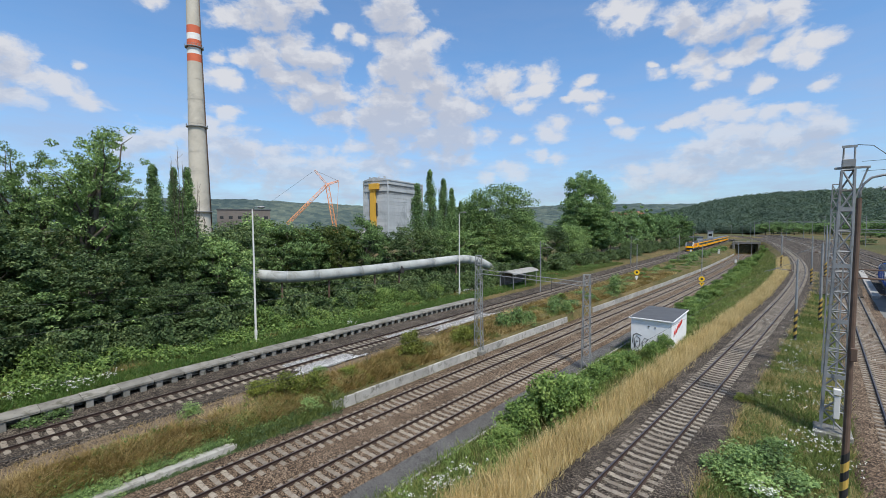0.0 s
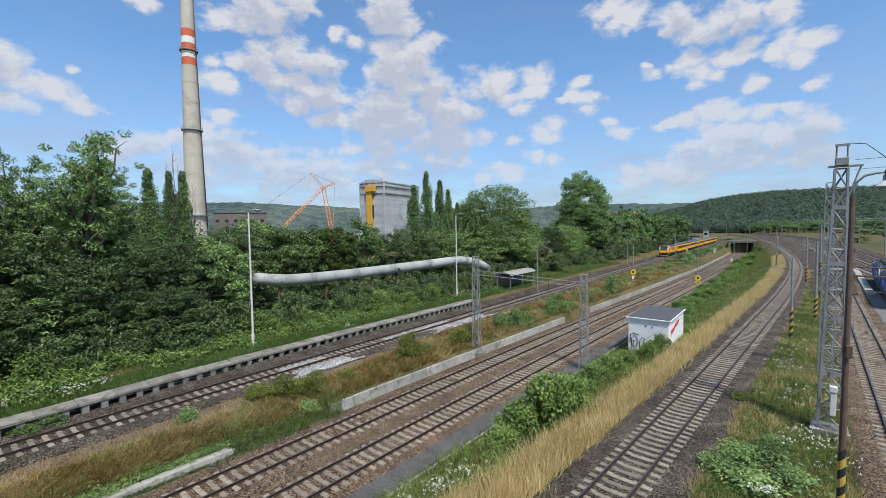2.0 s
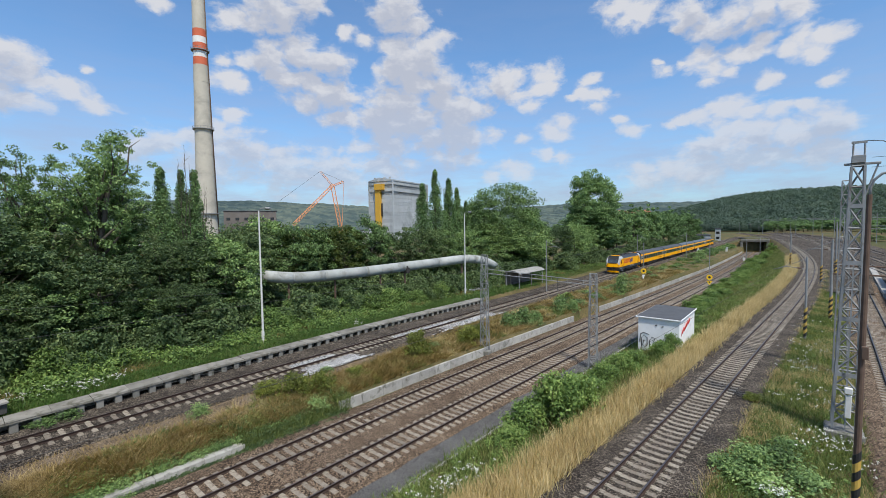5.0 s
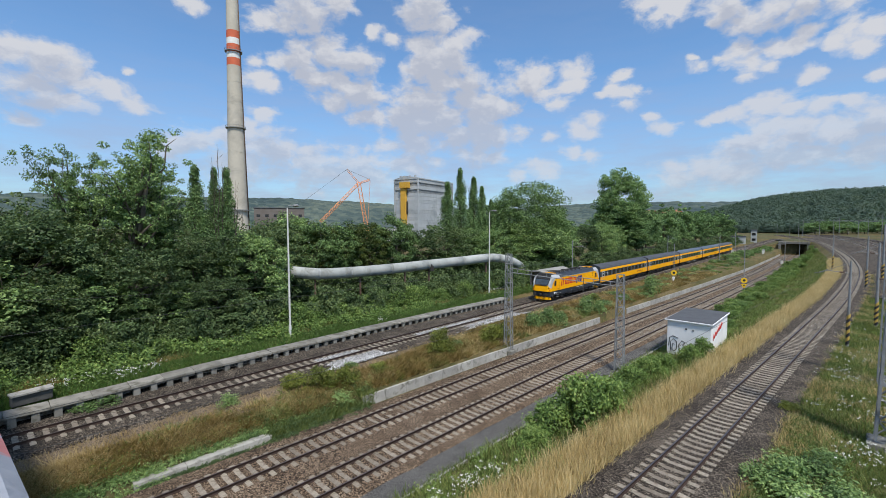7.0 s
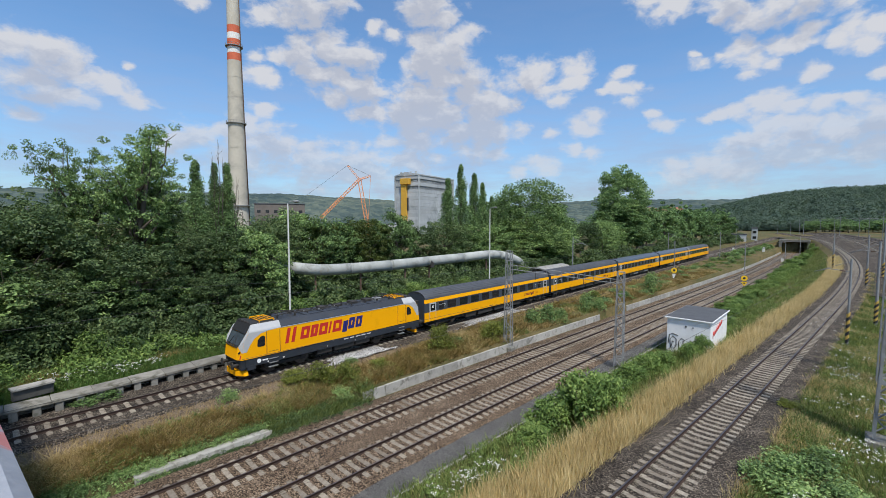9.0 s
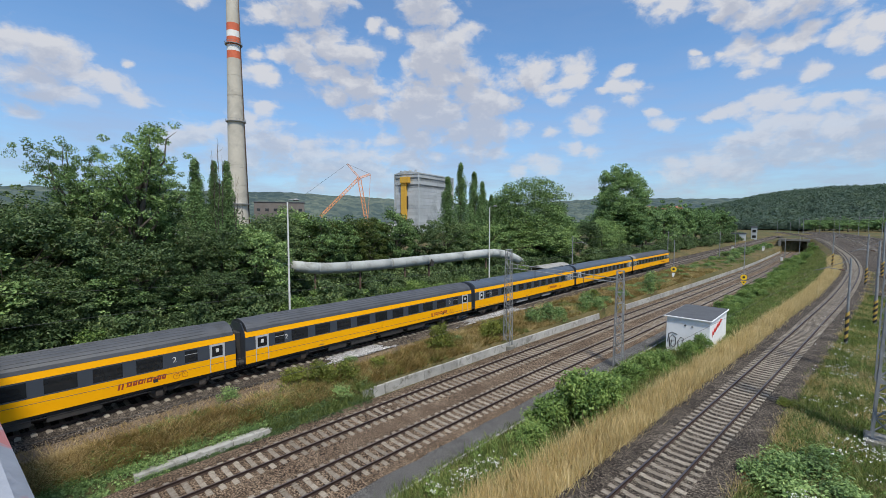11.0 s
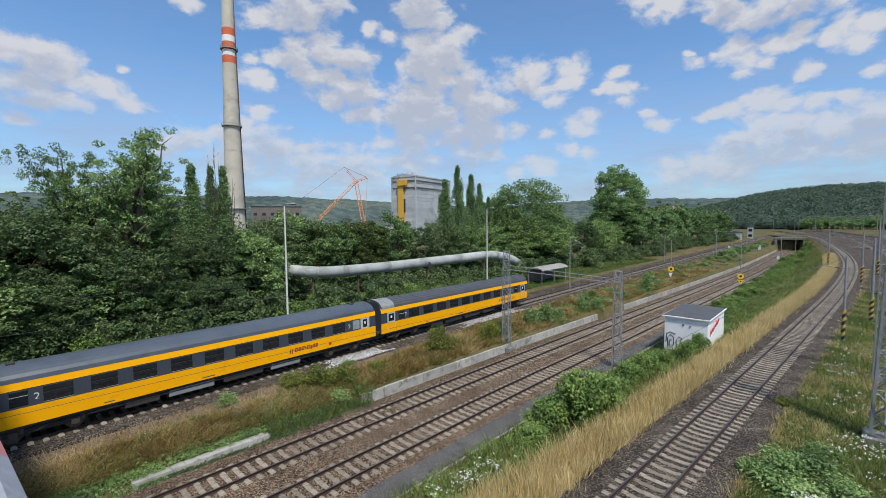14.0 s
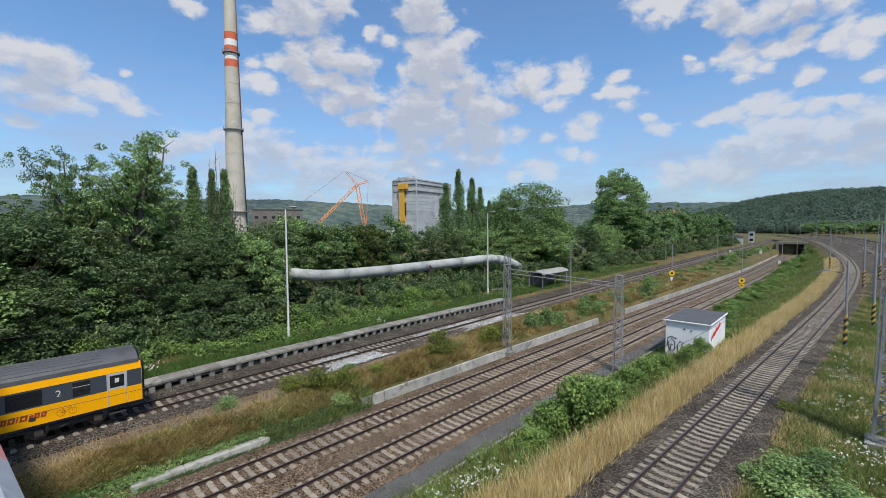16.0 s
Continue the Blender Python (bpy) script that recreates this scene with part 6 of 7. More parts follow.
simple_building("works_block", -234, 113, 26, 12, 21.0, 62, M_BROWNPANEL, M_FELT, "dark brown panelled works block beyond the trees", floors=4)
simple_building("warehouse", -200, 52, 26, 14, 5.5, 70, M_ROOFTILE, M_CHIMWHITE, "orange-red shed with a pale roof beyond the trees", floors=1)
simple_building("warehouse", -190, 92, 34, 14, 4.5, 62, M_WHITE, M_CHIMWHITE, "long white shed beyond the trees", floors=1)
simple_building("warehouse", -196, 118, 28, 14, 5.0, 52, M_BLUE, M_CHIMWHITE, "blue and white shed beyond the trees", floors=1)
simple_building("warehouse", -214, 178, 20, 12, 9.5, 46, M_CHIMWHITE, M_FELT, "pale works shed beneath the crane", floors=2)
simple_building("signal_house", -45, 290, 7, 5, 4.2, 8, M_CLAD, M_FELT, "small pale flat-roofed signal house by the line", floors=1)
simple_building("signal_house", -41.5, 318, 3, 3, 7.5, 8, M_CLAD, M_FELT, "small pale signal house with tower", floors=2)
for i in range(16):
    y = 640 + random.uniform(-60, 160)
    x = -y * random.uniform(0.262, 0.325)
    simple_building("house", x, y, random.uniform(9, 13), random.uniform(9, 12), random.uniform(5, 7), random.uniform(0, 90), M_WHITE, M_ROOFTILE, "distant white house with a red tiled roof", 14 + 0.03 * (y - 560) + random.uniform(0, 5), 2, 4.0)
simple_building("tower_block", -172, 420, 7, 9, 15, 20, M_WHITE, M_FELT, "distant pale concrete tower among trees", floors=4)


def hills():
    def ridge(name, r0, r1, tab, label, mat, n=260, m=14, amp=6.0, scale=0.02):
        """A wooded ridge round the view: azimuth against crest height."""
        az = np.linspace(tab[0][0], tab[-1][0], n)
        top = np.interp(az, [a for a, _ in tab], [b for _, b in tab])
        verts, faces = [], []
        for i in range(n):
            for j in range(m):
                f = j / (m - 1)
                rr = r0 + (r1 - r0) * f
                x, y = rr * math.sin(az[i]), rr * math.cos(az[i])
                h = top[i] * math.sin(min(f * 1.25, 1.0) * math.pi / 2) ** 1.3
                bump = (noise.noise(Vector((x * scale, y * scale, 0.7))) + 0.7 * noise.noise(Vector((x * scale * 3.3, y * scale * 3.3, 5)))) * amp * min(f * 6, 1)
                verts.append((x, y, 2.0 + h + bump * (1 if j < m - 1 else 0.3)))
        for i in range(n - 1):
            for j in range(m - 1):
                faces.append((i * m + j, i * m + j + 1, (i + 1) * m + j + 1, (i + 1) * m + j))
        return tagged(new(name, mesh(name, verts, faces, mat, False)), label, "hill", kind="structure")
    ridge("hill", 620, 1300, ((-0.46, 1), (-0.36, 10), (-0.27, 20), (-0.21, 31), (-0.17, 42), (-0.13, 54), (-0.085, 62), (-0.02, 67), (0.05, 67), (0.14, 66), (0.3, 66), (0.6, 40)), "near wooded hill with dense dark trees", M_FOREST, 560, 64, 4.2, 0.075)
    ridge("distant_hills", 1700, 2600, ((-2.2, 120), (-1.55, 140), (-1.37, 150), (-1.11, 152), (-0.92, 132), (-0.76, 105), (-0.60, 92), (-0.48, 116), (-0.31, 122), (-0.2, 112), (0.4, 100)), "long wooded hills on the horizon", M_FAR_HAZE, 420, 16, 9.0, 0.012)


def hill_woods():
    rng = np.random.default_rng(77)
    tab = ((-0.46, 1), (-0.36, 10), (-0.27, 20), (-0.21, 31), (-0.17, 42), (-0.13, 54), (-0.085, 62), (-0.02, 67), (0.05, 67), (0.14, 66))
    cs, rs = [], []
    for i in range(6500):
        az, f = rng.uniform(-0.42, 0.12), rng.uniform(0.0, 0.84)
        rr = 620 + 680 * f
        top = float(np.interp(az, [a for a, _ in tab], [b for _, b in tab]))
        h = top * math.sin(min(f * 1.25, 1.0) * math.pi / 2) ** 1.3
        r = rng.uniform(3.2, 7.2)
        cs.append((rr * math.sin(az), rr * math.cos(az), 3.0 + h + rng.uniform(0, 3.5)))
        rs.append(r)
    cs.append((-104.5, 1285, 72.0))
    rs.append(8.0)
    # each crown a dome of leaf masses
    per = 80
    c, r = np.repeat(np.array(cs), per, axis=0), np.repeat(np.array(rs), per)
    d = rng.normal(size=(len(c), 3))
    d[:, 2] = np.abs(d[:, 2]) - 0.25
    d /= np.linalg.norm(d, axis=1)[:, None]
    p = c + d * (r * rng.uniform(0.8, 1.08, len(c)))[:, None] * np.array([1, 1, 1.15])
    a = d + rng.normal(size=d.shape) * 0.14
    u = np.cross(a, rng.normal(size=d.shape))
    u /= np.linalg.norm(u, axis=1)[:, None]
    v = np.cross(a, u)
    v /= np.linalg.norm(v, axis=1)[:, None]
    w = (r * rng.uniform(0.12, 0.22, len(c)))[:, None]
    co = np.stack([p - u * w, p + u * w - v * w * 0.4, p + v * w], axis=1).reshape(-1, 3)
    tagged(new("hill_trees", tris("hill_trees", co, M_HILLTREE_HAZE)), "dense dark green trees covering the near hill", "woods", kind="stuff")


# leaf greens lightened and blued to carry the haze over the near hill
M_HILLTREE_HAZE = leaf_material("hill tree leaves with painted haze", (0.044, 0.074, 0.062), (0.074, 0.114, 0.084), (0.125, 0.168, 0.105), 0.03, 0.3, 0.12)
# distance haze is mixed into these greens, so they are paler and bluer
M_FAR_HAZE = forest_material("far woods with painted haze", 0.035, (0.040, 0.064, 0.066), (0.066, 0.092, 0.086), (0.12, 0.145, 0.115))
hills()
hill_woods()


# ---- plants ----
def branch(bm, a, b, r0, r1, rng, n=4, wob=0.12):
    pts, a, b = [], Vector(a), Vector(b)
    L = (b - a).length
    for i in range(n + 1):
        f = i / n
        p = a.lerp(b, f)
        if 0 < i < n:
            p += Vector(rng.normal(size=3)) * L * wob * 0.4
        pts.append(p)
    tube(pts, [r0 + (r1 - r0) * i / n for i in range(n + 1)], 6, bm)


def make_tree(name, seed, h, r, kind, mat, label, clumps=80, count=75, leaf=0.2, low=0.2, corners=3):
    """A tapered trunk, limbs and clumps of leaves with gaps; sits far below ground until copied to its places."""
    rng = np.random.default_rng(seed)
    t = thing(name, Matrix(), label, "tree")
    bm = bmesh.new()
    centres, radii = [], []
    if kind == "poplar":
        branch(bm, (0, 0, -0.5), (0.1, 0.1, h * 0.96), 0.28, 0.03, rng, 6, 0.03)
        for i in range(clumps):
            f = low + (1 - low) * rng.uniform(0, 1) ** 0.9
            w = r * min(1.0, 1.6 * (1 - f) ** 0.75 + 0.04) * (0.75 + 0.4 * rng.uniform())
            a = rng.uniform(0, 2 * math.pi)
            rr = w * rng.uniform(0.2, 0.9)
            centres.append((rr * math.cos(a), rr * math.sin(a), h * f))
            radii.append(r * rng.uniform(0.3, 0.5) * (0.45 + 0.55 * min(1.0, 2 * (1 - f))))
            if i % 3 == 0:
                branch(bm, (0, 0, h * f * 0.82), centres[-1], 0.06, 0.015, rng, 3)
        flat = 1.7
    else:
        lean = rng.normal(size=2) * 0.04 * h
        branch(bm, (0, 0, -0.5), (lean[0], lean[1], h * (0.55 if kind != "airy" else 0.7)), 0.022 * h, 0.01 * h, rng, 5, 0.04)
        limbs = 9 if kind != "airy" else 13
        tips = []
        for i in range(limbs):
            a = 2 * math.pi * i * 0.382 + rng.uniform(-0.3, 0.3)
            f = rng.uniform(0.25, 0.62) if kind == "round" else rng.uniform(0.35, 0.75)
            el = rng.uniform(0.3, 0.95) if kind == "round" else rng.uniform(0.85, 1.4)
            ln = r * rng.uniform(0.8, 1.1) if kind == "round" else h * rng.uniform(0.24, 0.42)
            s = Vector((lean[0] * f, lean[1] * f, h * f * 0.9))
            e = s + Vector((math.cos(a) * math.cos(el), math.sin(a) * math.cos(el), math.sin(el))) * ln
            if e.z > h * 0.99:
                e.z = h * rng.uniform(0.9, 0.99)
            branch(bm, s, e, 0.009 * h, 0.02, rng, 4)
            tips.append((s, e))
        for i in range(clumps):
            if kind == "airy":
                s, e = tips[rng.integers(len(tips))]
                p = s.lerp(e, rng.uniform(0.35, 1.08)) + Vector(rng.normal(size=3)) * r * 0.14
                if rng.uniform() < 0.3:
                    a, q = rng.uniform(0, 6.28), r * rng.uniform(0.3, 1.0)
                    p = Vector((q * math.cos(a), q * math.sin(a), h * rng.uniform(low, 0.55)))
            else:
                while True:
                    d = rng.normal(size=3)
                    d /= np.linalg.norm(d)
                    q = rng.uniform(0.45, 1.0) ** 0.5
                    if d[2] > -0.75:
                        break
                bulge = 1 + 0.28 * noise.noise(Vector(d * 1.7) + Vector((seed, 0, 0)))
                p = Vector((d[0] * r * q * bulge, d[1] * r * q * bulge, h * (1 + low) / 2 + d[2] * h * (1 - low) / 2 * q * bulge * 0.93))
            centres.append(tuple(p))
            radii.append(r * (rng.uniform(0.13, 0.25) if kind == "round" else rng.uniform(0.09, 0.17)))
        flat = 0.6 if clumps > 300 or kind == "airy" else 0.52
    part("trunk", bm, M_BARK, t)
    co = leaf_cloud(rng, centres, radii, count, leaf, flat, 0.62 if corners == 4 else 1.0).reshape(-1, 4, 3)[:, :corners].reshape(-1, 3)
    part("crown", tris("crown", co, mat, corners), None, t)
    return t


def make_bush(seed, h, r, mat, label, clumps=26, count=60, leaf=0.1, corners=3):
    rng = np.random.default_rng(seed)
    t = thing("bush", Matrix(), label, "bush")
    bm = bmesh.new()
    centres, radii = [], []
    for i in range(clumps):
        a, q, f = rng.uniform(0, 6.28), r * rng.uniform(0, 1) ** 0.6, rng.uniform(0.12, 1.0)
        q *= 1.1 - 0.7 * f
        centres.append((q * math.cos(a), q * math.sin(a), h * f * 0.92))
        radii.append(r * rng.uniform(0.22, 0.42))
        if i % 6 == 0:
            branch(bm, (q * 0.2 * math.cos(a), q * 0.2 * math.sin(a), -0.3), centres[-1], 0.03, 0.01, rng, 3)
    part("stem", bm, M_BARK, t)
    co = leaf_cloud(rng, centres, radii, count, leaf, 0.75, 0.62 if corners == 4 else 1.0).reshape(-1, 4, 3)[:, :corners].reshape(-1, 3)
    part("crown", tris("crown", co, mat, corners), None, t)
    return t


def place(proto, spots, group):
    """The first spot takes the plant itself, the rest take copies: x, y, height scale, width scale."""
    base = [o for o in spots]
    for i, (x, y, sh, sw) in enumerate(base):
        z = ground_z(x, y)
        m = Matrix.Translation((x, y, z)) @ Matrix.Rotation(i * 2.4 + x, 4, "Z") @ Matrix.Diagonal((sw, sw, sh, 1))
        if i:
            copy_thing_m(proto, m)
        else:
            first = m
    proto["group"] = group
    proto.matrix_world = first


def copy_thing_m(proto, m):
    ob = copy_thing(proto, m)
    return ob


def trees():
    airy = make_tree("tree", 3, 20.0, 5.2, "airy", M_LEAF_MID, "tall airy green broadleaf tree at the wood's edge", 300, 74, 0.13, 0.12)
    airy2 = make_tree("tree", 8, 18.0, 5.0, "airy", M_LEAF_DARK, "tall dark green broadleaf tree at the wood's edge", 260, 74, 0.135, 0.1)
    rnd = make_tree("tree", 5, 14.0, 5.4, "round", M_LEAF_DARK, "dense dark green broadleaf tree", 150, 100, 0.175, 0.06)
    rnd2 = make_tree("tree", 11, 12.0, 5.0, "round", M_LEAF_MID, "dense green broadleaf tree", 150, 100, 0.175, 0.05)
    olive = make_tree("tree", 17, 12.0, 4.6, "round", M_LEAF_OLIVE2, "yellowish green broadleaf tree beyond the pipe", 120, 95, 0.15, 0.06)
    big = make_tree("tree", 23, 20.0, 8.6, "round", M_LEAF_MID, "large round-crowned green tree behind the shelter", 380, 130, 0.19, 0.04)
    tall = make_tree("tree", 31, 29.0, 7.4, "round", M_LEAF_POPLAR, "very tall dark grey-green tree", 460, 120, 0.22, 0.02)
    pop = make_tree("poplar_tree", 41, 20.0, 1.9, "poplar", M_LEAF_POPLAR, "slender columnar dark green poplar", 210, 85, 0.12, 0.04)
    far = make_tree("tree", 47, 17.0, 6.5, "round", M_LEAF_POPLAR, "dark green tree in the row along the line", 100, 66, 0.36, 0.0)
    g = "trees behind the platform"
    for o in (airy, airy2, rnd, rnd2, olive, big, tall, pop, far):
        o["group"] = g
    # the left wood's edge
    place(airy, [(-55, 9.75, 1.06, 0.95), (-56, 4.5, 0.95, 0.72), (-57, 13.6, 0.93, 0.8), (-57, 7.6, 0.8, 0.7), (-59, 11.6, 0.88, 0.8)], g)
    place(airy2, [(-54, -2.5, 0.74, 1.0), (-54, 1.2, 0.76, 0.95), (-56, 3.0, 0.74, 0.9), (-52, 6.0, 0.66, 0.95), (-60, 5.6, 0.64, 0.9), (-50, 15.2, 0.58, 0.7), (-62, -1, 0.78, 1.0), (-55, 22.3, 0.55, 0.7)], g)
    place(rnd, [(-50, 2.0, 0.9, 0.95), (-46.3, 3.2, 0.5, 0.62), (-45.8, -1.2, 0.55, 0.7), (-46.5, 15.6, 0.42, 0.55), (-48.5, 9.3, 0.66, 0.78), (-52, 17.5, 0.74, 0.8), (-50, -4.5, 0.9, 1.0), (-56, 24.5, 0.84, 0.9), (-60, 29, 0.86, 0.9), (-62, 44, 0.85, 0.95), (-58, 54, 0.76, 0.9), (-57, 61, 0.82, 0.95),
                (-55, 101, 0.95, 0.95), (-52, 110, 0.8, 0.9), (-54, 95, 0.7, 0.8), (-66, 20, 1.0, 1.1), (-56, 150, 1.1, 1.1)], g)
    place(rnd2, [(-47.5, 5.5, 0.62, 0.75), (-49, 12.5, 0.46, 0.7), (-51, 21.5, 0.86, 0.85), (-57, 32.5, 0.98, 0.9), (-60, 38, 0.95, 0.9), (-57, 47.8, 1.1, 0.9), (-56, 66, 0.9, 0.9), (-47, -1.0, 0.7, 0.9), (-54, 73, 0.9, 1.0), (-50, 118, 1.0, 0.9),
                 (-64, 33, 1.1, 1.0), (-52, 128, 0.9, 0.9)], g)
    place(olive, [(-60, 34.6, 1.0, 0.9), (-61, 41.2, 0.95, 0.85), (-57.5, 43.6, 0.98, 0.8), (-60, 27, 0.9, 0.9)], g)
    place(big, [(-54, 85.5, 1.0, 1.16), (-52, 84.0, 0.6, 1.1)], g)
    place(tall, [(-54, 141, 1.02, 1.0), (-53, 138, 0.62, 1.1), (-55, 144, 0.45, 1.15), (-57, 152, 0.7, 0.8)], g)
    place(pop, [(-55.0, 16.45, 0.875, 0.9), (-55.0, 18.5, 0.87, 0.72), (-55.0, 19.9, 0.875, 0.85), (-58, 62.6, 0.95, 1.15), (-58, 66.4, 1.1, 1.1), (-58, 70.8, 1.03, 1.1), (-58, 73.6, 0.94, 0.95), (-57, 75.5, 0.8, 0.8)], g)
    # bare dead leaders beside the chimney
    bare = thing("bare_shoots", pose(-54.4, 18.7, 0.6), "grey leafless dead shoots among the poplars", "dead branches", g)
    rng = np.random.default_rng(90)
    for x, y, h in ((0, -0.6, 18.8), (0.2, 0.0, 20.4), (0.1, 0.5, 18.4), (0, 2.3, 14.6), (0.2, 2.0, 16.2), (0.3, 2.7, 12.8)):
        bm = bmesh.new()
        branch(bm, (x, y * 0.6, 0), (x, y, h), 0.09, 0.012, rng, 7, 0.02)
        for i in range(12):
            f = rng.uniform(0.45, 0.92)
            e = Vector((x + rng.normal(0, 0.3), y * (0.6 + 0.4 * f) + rng.normal(0, 0.3), h * f + rng.uniform(0.7, 1.5)))
            branch(bm, (x, y * (0.6 + 0.4 * f), h * f), e, 0.025, 0.008, rng, 3)
        part("shoot", bm, M_BARK, bare)
    row = [(-53 - random.uniform(0, 6), 158 + 9.0 * i, random.uniform(0.95, 1.2), random.uniform(0.8, 1.1)) for i in range(17)]
    row += [(-60 - 5 * i, 330 + 16 * i, random.uniform(0.7, 1.0), 1.1) for i in range(8)]
    row += [(-100 - random.uniform(0, 160), 40 + 19 * i, random.uniform(0.3, 0.62), 1.0) for i in range(14)]
    row += [(random.uniform(-40, 70), random.uniform(450, 640), random.uniform(0.35, 0.75), 1.2) for i in range(26)]
    row += [(-20 + 4.5 * i + random.uniform(-2, 2), random.uniform(430, 560), random.uniform(0.4, 0.75), 1.2) for i in range(34)]
    row += [(random.uniform(16, 60), random.uniform(240, 420), random.uniform(0.14, 0.3), 0.7) for i in range(16)]
    row += [(random.uniform(-330, -90), random.uniform(420, 900), random.uniform(0.35, 0.75), 1.3) for i in range(24)]
    place(far, row, "trees along the line and beyond")


M_LEAF_OLIVE2 = leaf_material("olive green leaves", (0.028, 0.042, 0.009), (0.075, 0.105, 0.02), (0.15, 0.17, 0.035), 0.5)
trees()


def bushes():
    a = make_bush(51, 2.6, 2.1, M_LEAF_DARK, "green leafy bush at the wood's edge", 36, 90, 0.13, 3)
    b = make_bush(52, 1.8, 1.6, M_LEAF_BRIGHT, "bright green leafy bush on the verge", 60, 66, 0.085)
    c = make_bush(53, 1.6, 1.3, M_LEAF_OLIVE, "yellow-green bush on the slope", 60, 50, 0.07)
    d = make_bush(54, 1.3, 1.35, M_LEAF_MID, "low green bush with loose shoots", 46, 40, 0.08, 3)
    rng = np.random.default_rng(7)
    edge = [(-42.5 - rng.uniform(0, 3.5), y, rng.uniform(0.7, 1.5), rng.uniform(0.8, 1.3)) for y in np.arange(-6, 84, 1.7)]
    edge += [(-46.5 - rng.uniform(0, 4.0), y, rng.uniform(1.2, 2.1), rng.uniform(1.0, 1.5)) for y in np.arange(-6, 95, 2.1) if not 23 < y < 67]
    edge += [(-53.0 - rng.uniform(0, 3.0), y, rng.uniform(1.3, 1.9), rng.uniform(1.2, 1.6)) for y in np.arange(24, 68, 2.0)]
    edge += [(-43 - rng.uniform(0, 6.0), y, rng.uniform(1.0, 1.9), rng.uniform(1.2, 1.7)) for y in np.arange(84, 310, 4.0)]
    place(a, edge, "bushes at the wood's edge")
    strip_b = [(-11.3, 24.2, 1.65, 1.3), (-12.5, 22.4, 1.0, 1.0), (-10.7, 25.8, 1.4, 1.0), (-12.3, 26.0, 1.0, 0.9), (-12.4, 20.6, 0.55, 0.8), (-11.7, 30.8, 0.6, 0.8), (-11.8, 34.0, 0.75, 0.95), (-11.6, 37.0, 0.85, 1.0),
               (-11.2, 39.8, 0.6, 0.85), (-9.9, 42.6, 0.75, 0.8), (-9.2, 44.0, 0.95, 0.75)]
    strip_b += [(-13.2 + rng.uniform(-0.6, 3.0), y, rng.uniform(0.4, 0.8), rng.uniform(0.8, 1.2)) for y in np.arange(54, 118, 1.8)]
    strip_b += [(-12.6 + rng.uniform(-1.2, 3.5), y, rng.uniform(0.5, 1.1), rng.uniform(0.9, 1.5)) for y in np.arange(118, 250, 3.0)]
    strip_b += [(-43.0, 5.2, 1.2, 1.2), (-42.0, 7.5, 0.9, 1.0), (-42.2, 9.0, 0.7, 0.9), (-40.2, 16.5, 0.4, 0.6), (-42, 29, 0.7, 1.0), (-42, 44, 1.0, 1.0), (-42, 49, 1.3, 1.2), (-42.5, 62, 1.1, 1.1)]
    strip_b += [(-42.6 - rng.uniform(0, 2.2), y, rng.uniform(0.8, 1.5), rng.uniform(1.0, 1.5)) for y in np.arange(22, 68, 1.9)]
    place(b, strip_b, "bushes between the tracks")
    place(c, [(-26.9, 28.0, 1.45, 1.1), (-27.6, 16.2, 1.0, 1.1), (-28.6, 14.6, 0.75, 0.9), (-26.8, 17.8, 0.85, 0.9), (-25.9, 34.4, 1.2, 1.1), (-26.0, 36.4, 1.0, 0.9), (-2.2, 33.5, 0.4, 0.6), (-27.5, 62, 0.9, 1.0), (-27, 21, 0.5, 0.9)], "bushes on the slope")
    slope = [(-25.4, 44.6, 1.7, 1.15), (-26.2, 43.0, 1.3, 1.0), (-24.9, 46.6, 1.2, 0.9), (-25.4, 55.0, 1.7, 1.1), (-24.4, 56.6, 1.2, 0.9), (-23.8, 76.0, 2.6, 1.2), (-29.0, 10.2, 0.6, 0.6), (-25.6, 16.4, 0.5, 0.9), (-34.5, 3.6, 0.4, 0.75), (-34.6, 4.6, 0.45, 0.8), (-1.7, 24.3, 0.85, 1.0), (-0.6, 25.2, 0.75, 1.0), (-2.3, 23.2, 0.6, 0.9), (0.4, 23.8, 0.6, 0.9),
             (-1.1, 22.6, 0.6, 1.0), (-0.4, 27.8, 0.35, 0.7), (-27.5, 31, 0.4, 0.7), (-29.5, 20, 0.35, 0.6)]
    slope += [(-29.5 + rng.uniform(0, 5.5), y, rng.uniform(0.3, 0.9), rng.uniform(0.6, 1.2)) for y in np.arange(58, 150, 3.2)]
    slope += [(-30 + rng.uniform(0, 5), y, rng.uniform(0.6, 1.4), rng.uniform(1.0, 2.0)) for y in np.arange(150, 255, 4.5)]
    place(d, slope, "low bushes on the verges")


bushes()


def blades(rng, pts, hgt, width, per, spread, bend=0.35):
    """Corners of grass blades (one long triangle each) in tufts at pts."""
    n = len(pts) * per
    p = np.repeat(np.array(pts), per, axis=0)
    h = np.repeat(np.array(hgt), per) * rng.uniform(0.55, 1.2, n)
    p = p + np.column_stack([rng.normal(0, spread, n), rng.normal(0, spread, n), np.full(n, -0.03)])
    a = rng.uniform(0, 2 * math.pi, n)
    w = width * rng.uniform(0.7, 1.3, n)
    side = np.column_stack([np.cos(a), np.sin(a), np.zeros(n)]) * w[:, None]
    tip = p + np.column_stack([rng.normal(0, bend, n) * h, rng.normal(0, bend, n) * h, h])
    return np.stack([p - side, p + side, tip], axis=1).reshape(-1, 3)


